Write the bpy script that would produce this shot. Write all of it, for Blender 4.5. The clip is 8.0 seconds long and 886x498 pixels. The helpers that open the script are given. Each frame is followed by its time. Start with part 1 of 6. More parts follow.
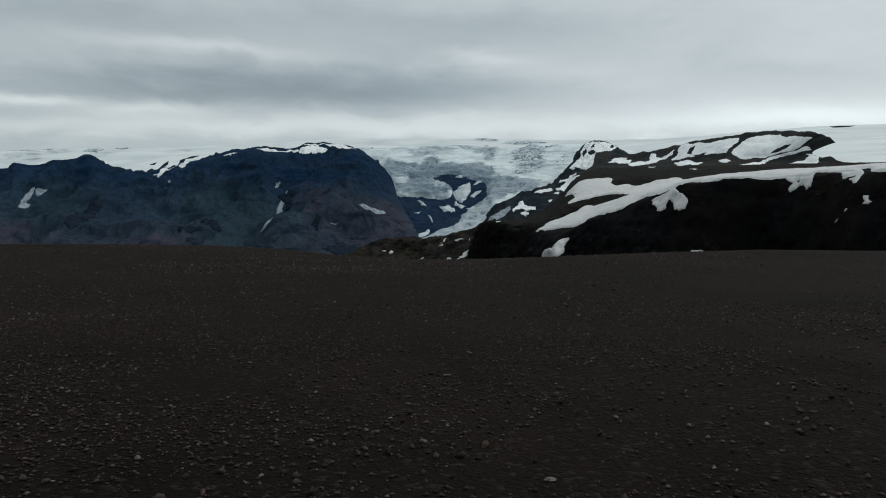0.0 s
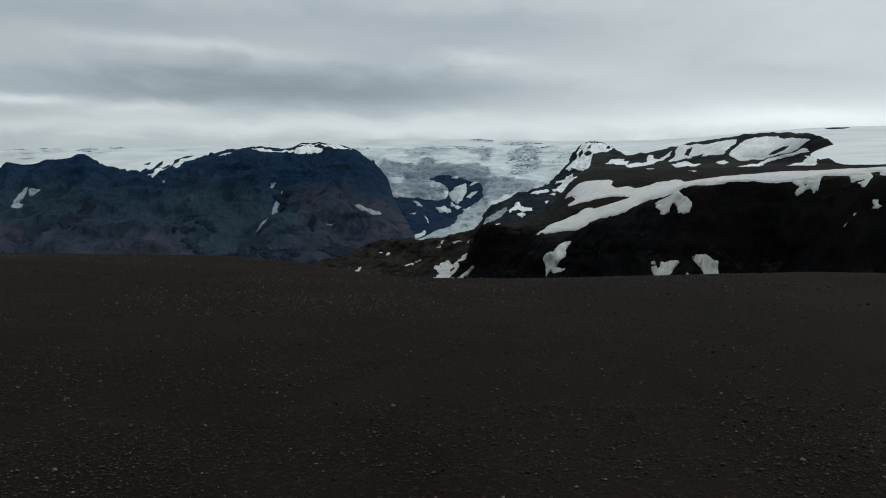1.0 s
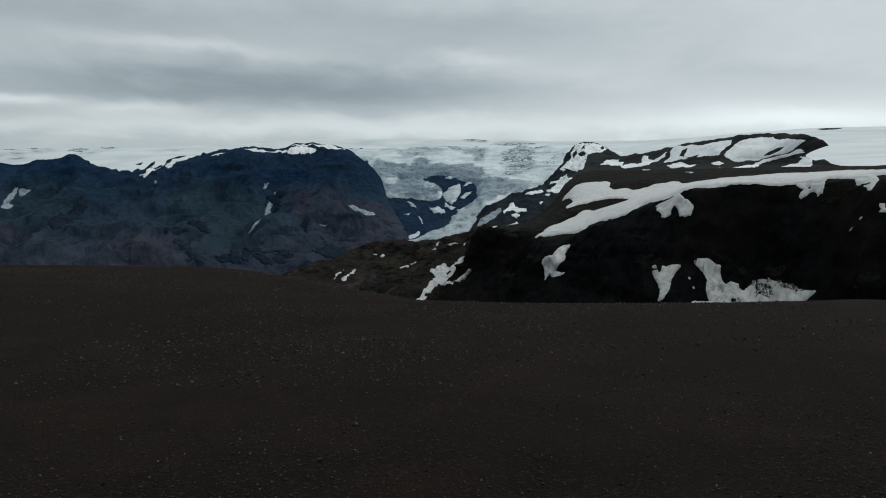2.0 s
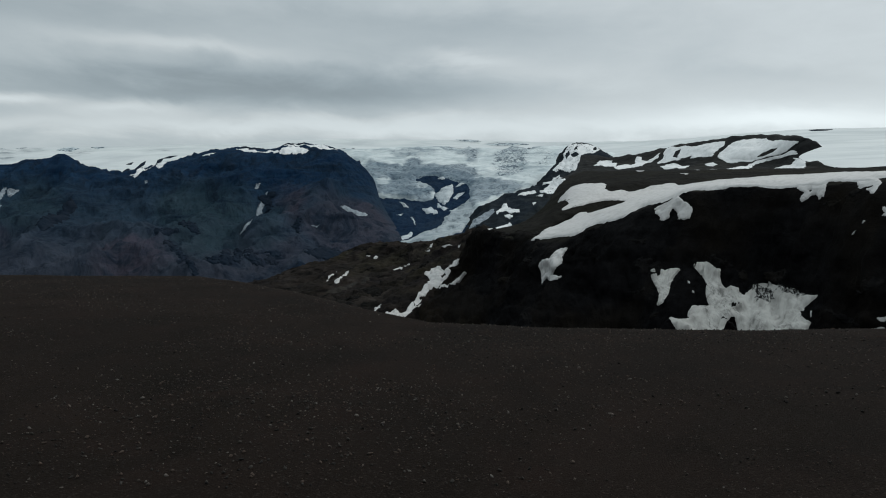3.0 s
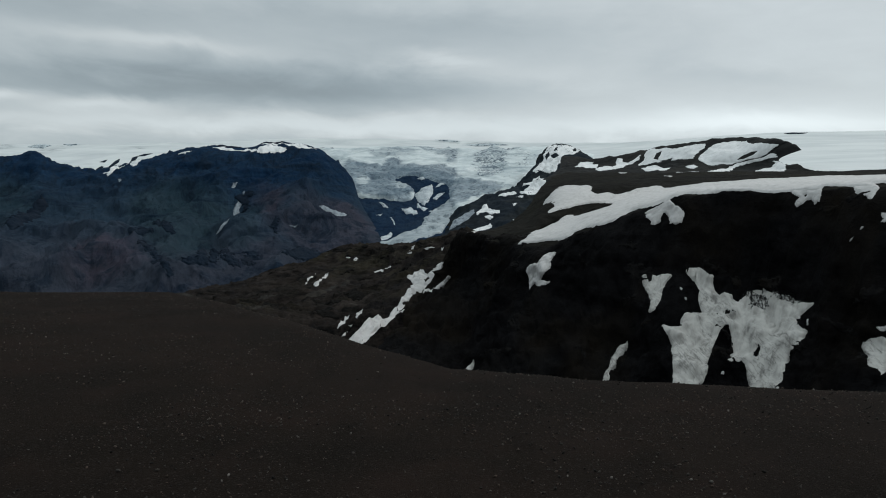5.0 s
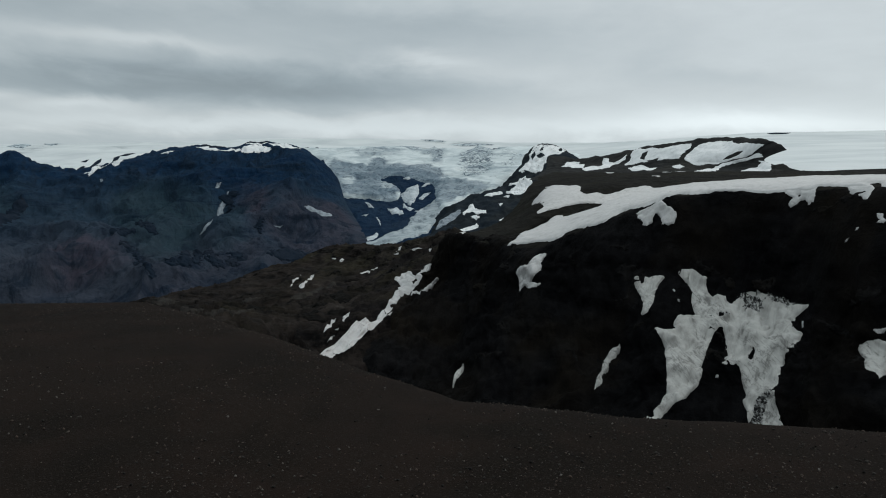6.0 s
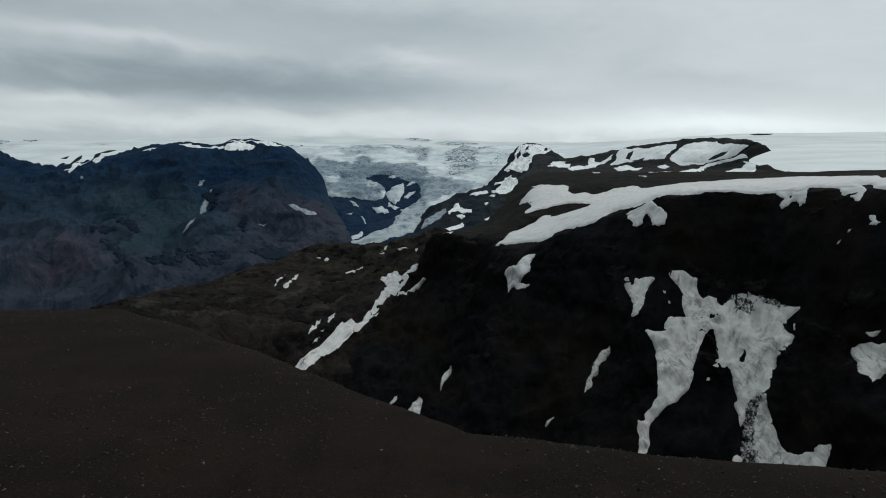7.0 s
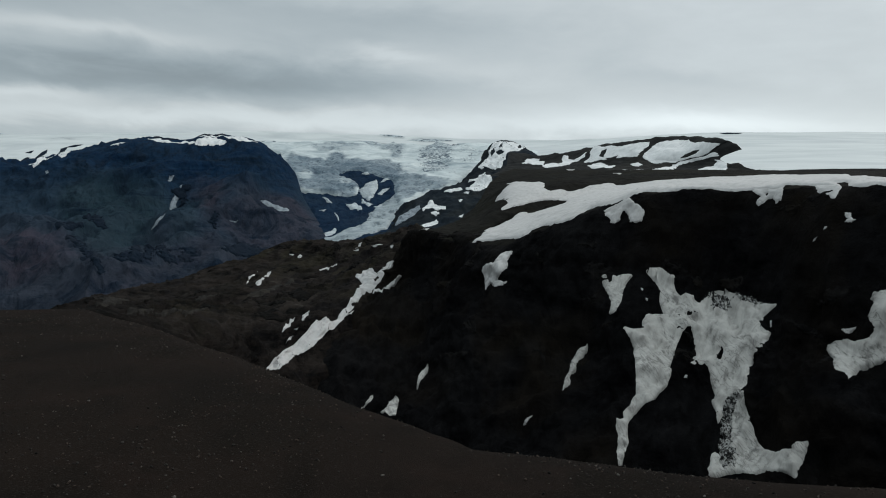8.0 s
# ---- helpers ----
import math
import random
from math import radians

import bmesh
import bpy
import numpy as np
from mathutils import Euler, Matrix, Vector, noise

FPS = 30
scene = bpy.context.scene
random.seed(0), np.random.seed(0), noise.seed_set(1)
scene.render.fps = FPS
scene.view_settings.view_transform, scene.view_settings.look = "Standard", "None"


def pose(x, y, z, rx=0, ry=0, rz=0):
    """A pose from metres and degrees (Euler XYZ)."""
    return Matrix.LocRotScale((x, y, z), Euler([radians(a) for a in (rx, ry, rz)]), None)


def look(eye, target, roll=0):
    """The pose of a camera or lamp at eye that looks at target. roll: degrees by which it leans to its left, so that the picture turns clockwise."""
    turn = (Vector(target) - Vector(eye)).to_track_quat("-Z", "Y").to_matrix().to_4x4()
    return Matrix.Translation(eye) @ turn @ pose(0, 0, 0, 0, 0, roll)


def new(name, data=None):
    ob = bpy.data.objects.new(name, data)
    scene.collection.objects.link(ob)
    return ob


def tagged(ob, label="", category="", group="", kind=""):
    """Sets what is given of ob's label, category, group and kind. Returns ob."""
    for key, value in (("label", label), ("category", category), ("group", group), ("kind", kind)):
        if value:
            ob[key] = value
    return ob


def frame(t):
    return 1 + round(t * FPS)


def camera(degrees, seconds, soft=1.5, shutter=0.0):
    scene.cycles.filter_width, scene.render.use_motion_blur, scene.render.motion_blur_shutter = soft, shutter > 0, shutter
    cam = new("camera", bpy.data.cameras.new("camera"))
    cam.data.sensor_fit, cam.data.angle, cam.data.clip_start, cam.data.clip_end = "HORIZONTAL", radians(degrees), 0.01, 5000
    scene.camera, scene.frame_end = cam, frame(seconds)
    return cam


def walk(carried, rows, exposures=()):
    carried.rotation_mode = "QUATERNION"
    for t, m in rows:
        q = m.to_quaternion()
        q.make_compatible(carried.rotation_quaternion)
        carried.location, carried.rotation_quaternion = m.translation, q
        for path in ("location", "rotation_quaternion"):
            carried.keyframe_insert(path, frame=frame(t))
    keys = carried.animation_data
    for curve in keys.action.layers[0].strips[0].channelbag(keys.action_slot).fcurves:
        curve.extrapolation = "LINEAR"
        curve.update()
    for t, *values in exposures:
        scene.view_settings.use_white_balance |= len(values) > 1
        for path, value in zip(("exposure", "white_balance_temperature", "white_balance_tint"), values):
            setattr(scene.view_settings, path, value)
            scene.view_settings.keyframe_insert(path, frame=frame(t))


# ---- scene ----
cam = camera(65.0, 8.0, soft=1.0)
PATH = [
    (0, (-0.042, 0.397, 2.06), (-0.043, 2.397, 2.034), 0.0),
    (0.5, (-1.382, 3.983, 2.861), (-1.379, 5.983, 2.836), 0.1),
    (1, (-2.657, 7.696, 3.798), (-2.644, 9.696, 3.773), 0.1),
    (1.5, (-3.805, 11.438, 4.779), (-3.782, 13.438, 4.754), 0.1),
    (3, (-6.531, 21.712, 7.197), (-6.476, 23.711, 7.173), 0.1),
    (3.5, (-7.439, 24.518, 7.791), (-7.369, 26.516, 7.766), 0.2),
    (4, (-8.319, 27.867, 8.363), (-8.235, 29.865, 8.339), 0.2),
    (4.5, (-9.044, 31.152, 8.807), (-8.945, 33.149, 8.783), 0.3),
    (6, (-10.808, 42.443, 10.081), (-10.65, 44.437, 10.057), 0.2),
    (6.5, (-11.389, 45.747, 10.422), (-11.21, 47.739, 10.397), 0.2),
    (7, (-11.89, 48.648, 10.732), (-11.688, 50.638, 10.705), 0.4),
    (7.5, (-12.441, 51.218, 10.755), (-12.204, 53.204, 10.723), 0.4),
    (8, (-13.078, 53.555, 10.538), (-12.8, 55.535, 10.503), 0.5),
]
walk(cam, [(t, look(e, g, r)) for t, e, g, r in PATH])

# ---------------------------------------------------------------- overcast sky and sun
scene.view_settings.exposure = 0.0
world = bpy.data.worlds.new("overcast")
scene.world = world
world.use_nodes = True


class Nodes:
    """A small builder for node trees."""

    def __init__(self, tree):
        self.tree = tree
        tree.nodes.clear()

    def add(self, kind, ins=(), **settings):
        node = self.tree.nodes.new(kind)
        for key, value in settings.items():
            setattr(node, key, value)
        for key, value in dict(ins).items():
            socket = node.inputs[key]
            if isinstance(value, bpy.types.NodeSocket):
                self.tree.links.new(value, socket)
            else:
                socket.default_value = value
        return node

    def noise(self, where, scale, detail=5, rough=0.55, distortion=0.0):
        return self.add("ShaderNodeTexNoise", {"Vector": where, "Scale": scale, "Detail": detail, "Roughness": rough, "Distortion": distortion}).outputs["Fac"]

    def math(self, op, a, b=0.0, c=0.0):
        return self.add("ShaderNodeMath", {0: a, 1: b, 2: c}, operation=op).outputs[0]

    def span(self, value, low, high, a=0.0, b=1.0):
        return self.add("ShaderNodeMapRange", {"Value": value, "From Min": low, "From Max": high, "To Min": a, "To Max": b}).outputs["Result"]

    def mix(self, fac, a, b, blend="MIX"):
        node = self.add("ShaderNodeMix", {}, data_type="RGBA", blend_type=blend)
        for socket, value in ((node.inputs[0], fac), (node.inputs[6], a), (node.inputs[7], b)):
            if isinstance(value, bpy.types.NodeSocket):
                self.tree.links.new(value, socket)
            else:
                socket.default_value = value
        return node.outputs[2]

    def stretch(self, where, x, y, z):
        return self.add("ShaderNodeVectorMath", {0: where, 1: (x, y, z)}, operation="MULTIPLY").outputs[0]


def grey(v, tint=(1, 1, 1)):
    return (v * tint[0], v * tint[1], v * tint[2], 1)


w = Nodes(world.node_tree)
way = w.add("ShaderNodeTexCoord").outputs["Generated"]
parts = w.add("ShaderNodeSeparateXYZ", {0: way})
height = parts.outputs["Z"]
# bearing (east positive) and climb over the northern horizon, in degrees, ragged by noise
bearing = w.math("MULTIPLY", w.math("ARCTAN2", parts.outputs["X"], parts.outputs["Y"]), 57.2958)
rise = w.math("MULTIPLY", w.math("DIVIDE", height, w.math("MAXIMUM", parts.outputs["Y"], 0.3)), 57.2958)
space = w.add("ShaderNodeCombineXYZ", {0: w.math("MULTIPLY", bearing, 0.035), 1: w.math("MULTIPLY", w.math("ADD", w.math("MULTIPLY", height, 57.3), w.math("MULTIPLY", bearing, 0.04)), 0.105), 2: parts.outputs["Y"]}).outputs[0]
broad = w.noise(space, 1.3, 4, 0.5, 0.3)
puffs = w.noise(space, 3.4, 6, 0.56, 0.35)
wisps = w.noise(space, 9.0, 5, 0.55, 0.3)
ragged = w.math("ADD", w.math("MULTIPLY", w.math("SUBTRACT", broad, 0.5), 2.0), w.math("MULTIPLY", w.math("SUBTRACT", puffs, 0.5), 3.2))


def bank(east, up, wide, tall, tilt, sharp=2.0):
    """A bank of cloud: 1 in its middle, fading to 0; tilt: degrees that it climbs for each degree east."""
    x = w.math("DIVIDE", w.math("SUBTRACT", bearing, east), wide)
    y = w.math("SUBTRACT", w.math("ADD", rise, ragged), up)
    y = w.math("DIVIDE", w.math("SUBTRACT", y, w.math("MULTIPLY", w.math("SUBTRACT", bearing, east), tilt)), tall)
    d = w.math("ADD", w.math("POWER", w.math("ABSOLUTE", x), 2.0), w.math("POWER", w.math("ABSOLUTE", y), sharp))
    return w.math("POWER", 2.71828, w.math("MULTIPLY", d, -1.0))


tone = w.span(bearing, -34, 34, 0.465, 0.625)
tone = w.math("ADD", tone, w.math("MULTIPLY", w.math("SUBTRACT", puffs, 0.5), 0.13))
tone = w.math("ADD", tone, w.math("MULTIPLY", w.math("SUBTRACT", wisps, 0.5), 0.05))
for amount, where in (
        (-0.17, (-8, 12.2, 14, 1.4, -0.02)), (-0.08, (-26, 13.2, 10, 1.1, -0.06)), (-0.05, (-20, 12.0, 9, 0.8, -0.06)), (-0.055, (1, 14.0, 12, 4.0, 0.0)), (0.04, (-31, 17.0, 8, 2.5, 0.0)), (-0.07, (-4, 13.8, 12, 1.1, -0.02)),
        (0.26, (-31, 11.9, 4.5, 0.65, 0.0)), (0.20, (-23, 10.9, 5, 0.7, 0.0)), (0.14, (-19, 16.0, 8, 0.7, -0.07)), (0.13, (3.5, 15.2, 4, 0.5, 0.02)),
        (0.09, (10, 14.0, 10, 0.9, -0.04)), (-0.07, (2, 17.8, 14, 1.3, -0.03)), (-0.07, (-27, 18.4, 10, 1.2, -0.05)), (-0.05, (24, 13.6, 11, 0.8, -0.02)),
        (0.20, (-8, 9.4, 45, 0.9, 0.0)), (0.22, (28, 10.0, 10, 1.1, 0.0)), (0.08, (18, 11.0, 20, 1.2, 0.0))):
    tone = w.math("ADD", tone, w.math("MULTIPLY", bank(*where), amount))
tint = w.mix(w.span(tone, 0.36, 0.60), (0.835, 0.985, 1.040, 1), (0.905, 0.990, 1.005, 1))
cloud = w.mix(1.0, w.add("ShaderNodeCombineColor", {0: tone, 1: tone, 2: tone}).outputs[0], tint, "MULTIPLY")
# an overcast sky is brighter overhead than at the horizon
lift = w.span(height, 0.30, 1.0, 1.0, 2.2)
sky = w.add("ShaderNodeTexSky", sky_type="NISHITA", sun_disc=False, sun_elevation=radians(40), sun_rotation=radians(61))
veil = w.add("ShaderNodeBackground", {"Color": cloud, "Strength": w.math("MULTIPLY", lift, 0.91)})
blue = w.add("ShaderNodeBackground", {"Color": sky.outputs[0], "Strength": 0.012})
both = w.add("ShaderNodeAddShader", {0: veil.outputs[0], 1: blue.outputs[0]})
w.add("ShaderNodeOutputWorld", {"Surface": both.outputs[0]})

sun = new("sun", bpy.data.lights.new("sun", "SUN"))
sun.data.energy, sun.data.angle, sun.data.color = 0.9, radians(18), (1.0, 0.97, 0.93)
sun.matrix_world = look((900, 500, 900), (0, 0, 0))


# ---------------------------------------------------------------- materials
def material(name):
    m = bpy.data.materials.new(name)
    m.use_nodes = True
    return m, Nodes(m.node_tree)


def finish(n, color, rough, bump, strength, distance, spec=0.3):
    b = n.add("ShaderNodeBump", {"Height": bump, "Strength": strength, "Distance": distance}).outputs[0]
    s = n.add("ShaderNodeBsdfPrincipled", {"Base Color": color, "Roughness": rough, "Normal": b, "Specular IOR Level": spec})
    n.add("ShaderNodeOutputMaterial", {"Surface": s.outputs[0]})


def rock_material(name, dark, mid, warm, size, relief, spec=0.02):
    """Bare lava rock: dark and mid tones in beds and blotches and a warmer oxide stain."""
    m, n = material(name)
    p = n.add("ShaderNodeNewGeometry").outputs["Position"]
    blotch = n.noise(p, 1 / size, 6, 0.6, 0.5)
    grain = n.noise(p, 9 / size, 6, 0.65)
    beds = n.noise(n.stretch(p, 0.15, 0.15, 1.0), 5 / size, 4, 0.6, 0.3)
    crag = n.noise(p, 3 / size, 8, 0.72, 0.8)
    tone = n.math("ADD", n.math("MULTIPLY", n.math("ADD", blotch, crag), 0.3), n.math("ADD", n.math("MULTIPLY", grain, 0.2), n.math("MULTIPLY", beds, 0.2)))
    color = n.mix(n.span(tone, 0.42, 0.60), dark, mid)
    stain = n.noise(n.stretch(p, 1.0, 1.0, 0.6), 0.45 / size, 4, 0.5, 0.6)
    color = n.mix(n.span(stain, 0.50, 0.66, 0.0, 0.85), color, warm)
    color = n.mix(n.span(n.noise(p, 40 / size, 3, 0.6), 0.3, 0.7, 0.0, 0.5), color, dark)
    finish(n, color, 0.92, n.math("ADD", tone, n.math("MULTIPLY", crag, 0.6)), 1.0, relief, spec)
    return m


def hill_material():
    """Eroded tuff: slanting beds, rills down the slope, moss on the shoulders, grey-brown scree, and shade painted over
    the near foot.
    """
    m, n = material("brown_tuff_slope")
    where = n.add("ShaderNodeNewGeometry")
    p = where.outputs["Position"]
    dip = n.add("ShaderNodeVectorRotate", {"Vector": p, "Angle": -0.12}, rotation_type="Y_AXIS").outputs[0]
    beds = n.noise(n.stretch(dip, 0.10, 0.07, 1.0), 1 / 5, 6, 0.66, 0.7)
    ribs = n.noise(n.stretch(dip, 0.25, 0.12, 1.0), 1 / 14, 5, 0.62, 0.9)
    rills = n.noise(n.stretch(p, 1.0, 0.35, 0.35), 1 / 9, 6, 0.68, 0.5)
    blotch = n.noise(p, 1 / 60, 5, 0.6, 0.6)
    grain = n.noise(p, 1 / 2.5, 5, 0.7)
    tone = n.math("ADD", n.math("ADD", n.math("MULTIPLY", beds, 0.36), n.math("MULTIPLY", rills, 0.24)), n.math("ADD", n.math("MULTIPLY", ribs, 0.22), n.math("MULTIPLY", grain, 0.18)))
    color = n.mix(n.span(tone, 0.43, 0.59), (0.0028, 0.0026, 0.0027, 1), (0.0270, 0.0222, 0.0195, 1))
    up = n.add("ShaderNodeSeparateXYZ", {0: where.outputs["Normal"]}).outputs["Z"]
    moss = n.math("MULTIPLY", n.math("MULTIPLY", n.span(blotch, 0.46, 0.60), n.span(n.add("ShaderNodeSeparateXYZ", {0: p}).outputs["Z"], -45, -15)), n.span(n.math("ADD", up, n.math("MULTIPLY", n.math("SUBTRACT", grain, 0.5), 0.6)), 0.55, 0.85))
    color = n.mix(n.math("MULTIPLY", moss, 0.5), color, n.mix(n.span(tone, 0.42, 0.60), (0.0095, 0.0090, 0.0060, 1), (0.0300, 0.0275, 0.0155, 1)))
    color = n.mix(n.math("MULTIPLY", n.span(beds, 0.62, 0.70), 0.6), color, (0.0500, 0.0450, 0.0410, 1))
    color = n.mix(n.span(n.noise(p, 1 / 28, 4, 0.6, 0.5), 0.54, 0.64, 0.0, 0.5), color, (0.0085, 0.0080, 0.0092, 1))
    # shade of the steep near foot, put into the colour by distance north
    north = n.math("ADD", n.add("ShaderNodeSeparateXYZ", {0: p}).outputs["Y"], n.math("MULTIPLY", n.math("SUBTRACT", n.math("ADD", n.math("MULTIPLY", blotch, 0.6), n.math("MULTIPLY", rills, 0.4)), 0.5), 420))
    foot_shade = n.mix(n.span(tone, 0.44, 0.60), (0.0022, 0.0021, 0.0022, 1), (0.0150, 0.0118, 0.0106, 1))
    color = n.mix(n.span(north, 300, 460, 0.9, 0.0), color, foot_shade)
    finish(n, color, 0.93, n.math("ADD", tone, n.math("MULTIPLY", rills, 0.5)), 1.0, 3.0, 0.02)
    return m


def gravel_material():
    m, n = material("black_gravel")
    p = n.add("ShaderNodeNewGeometry").outputs["Position"]
    patch = n.noise(p, 0.07, 5, 0.55, 0.4)
    wash = n.noise(n.stretch(p, 1.0, 0.35, 1.0), 0.35, 5, 0.6)
    grit = n.noise(p, 26.0, 5, 0.7)
    pebbles = n.add("ShaderNodeTexVoronoi", {"Vector": p, "Scale": 15.0, "Randomness": 1.0})
    shade = n.add("ShaderNodeSeparateColor", {0: pebbles.outputs["Color"]}).outputs[0]
    color = n.mix(n.span(patch, 0.36, 0.66), (0.0090, 0.0068, 0.0055, 1), (0.0155, 0.0106, 0.0083, 1))
    color = n.mix(n.span(wash, 0.50, 0.68, 0.0, 0.6), color, (0.0054, 0.0042, 0.0033, 1))
    color = n.mix(n.span(n.noise(p, 0.16, 4, 0.6, 0.4), 0.50, 0.68, 0.0, 0.65), color, (0.0185, 0.0116, 0.0092, 1))
    color = n.mix(n.span(shade, 0.84, 1.0, 0.0, 0.6), color, (0.0420, 0.0345, 0.0300, 1))
    color = n.mix(n.span(grit, 0.35, 0.65, 0.40, 0.0), color, (0.0046, 0.0036, 0.0030, 1))
    lump = n.math("ADD", n.math("MULTIPLY", pebbles.outputs["Distance"], -0.8), n.math("MULTIPLY", grit, 0.6))
    finish(n, color, 0.95, lump, 1.0, 0.07, 0.03)
    return m


def stone_material(name, dark, mid, oxide, pale):
    """Loose lava stones: each one dark, mid, rusty or, now and then, pale."""
    m, n = material(name)
    p = n.add("ShaderNodeNewGeometry")
    each = n.math("FRACT", n.math("ADD", p.outputs["Random Per Island"], n.add("ShaderNodeObjectInfo").outputs["Random"]))
    fleck = n.noise(p.outputs["Position"], 45.0, 4, 0.65)
    color = n.mix(n.span(each, 0.0, 0.55), dark, mid)
    color = n.mix(n.span(each, 0.56, 0.60), color, oxide)
    color = n.mix(n.span(each, 0.88, 1.0), color, pale)
    color = n.mix(n.span(fleck, 0.35, 0.65, 0.6, 0.0), color, (0.0080, 0.0078, 0.0076, 1))
    finish(n, color, 0.85, fleck, 0.9, 0.015, 0.1)
    return m


def snow_material(name, clean, grime, soot, size, amount, relief=0.5):
    """Old summer snow: ash in streaks that run down the slope, and cupped relief."""
    m, n = material(name)
    p = n.add("ShaderNodeNewGeometry").outputs["Position"]
    cups = n.noise(p, 2.2 / size, 5, 0.6)
    streak = n.noise(n.stretch(p, 1.0, 1.0, 0.16), 0.5 / size, 6, 0.65, 0.5)
    blotch = n.noise(p, 0.12 / size, 4, 0.55, 0.4)
    color = n.mix(n.span(streak, 0.42, 0.7, 0.0, 1.0), clean, grime)
    if amount > 0.3:
        lean = n.add("ShaderNodeVectorRotate", {"Vector": p, "Angle": 0.55}, rotation_type="Y_AXIS").outputs[0]
        thread = n.noise(n.stretch(lean, 1.0, 0.3, 0.10), 1.1 / size, 4, 0.6, 0.3)
        lines = n.span(n.math("ABSOLUTE", n.math("SUBTRACT", thread, 0.5)), 0.0, 0.035, 0.7, 0.0)
        color = n.mix(n.math("MULTIPLY", lines, n.span(blotch, 0.42, 0.56)), color, soot)
    color = n.mix(n.math("MULTIPLY", n.span(n.math("ADD", n.math("MULTIPLY", blotch, 0.45), n.math("MULTIPLY", cups if amount > 1 else streak, 0.55)), 0.60 - 0.09 * amount, 0.68 - 0.10 * amount), min(0.25 + 0.4 * amount, 0.95)), color, soot)
    finish(n, color, 0.7, n.math("ADD", n.math("MULTIPLY", cups, 0.35), streak), relief, 0.4 * size, 0.15)
    return m


def foul_material():
    """Broken snow: pale crumbs and black ash between them, in folds that follow the gully."""
    m, n = material("ash_flecked_snow")
    p = n.add("ShaderNodeNewGeometry").outputs["Position"]
    crumbs = n.noise(n.stretch(p, 1.0, 0.8, 0.6), 1.4, 5, 0.72, 0.6)
    folds = n.noise(n.stretch(p, 1.0, 1.0, 0.35), 0.35, 5, 0.65, 0.5)
    ash = n.math("ADD", n.math("MULTIPLY", crumbs, 0.65), n.math("MULTIPLY", folds, 0.35))
    color = n.mix(n.span(crumbs, 0.35, 0.6), (0.40, 0.40, 0.385, 1), (0.23, 0.228, 0.22, 1))
    color = n.mix(n.span(ash, 0.46, 0.52, 0.0, 0.97), color, (0.0045, 0.0045, 0.0046, 1))
    finish(n, color, 0.8, crumbs, 0.8, 0.5, 0.1)
    return m


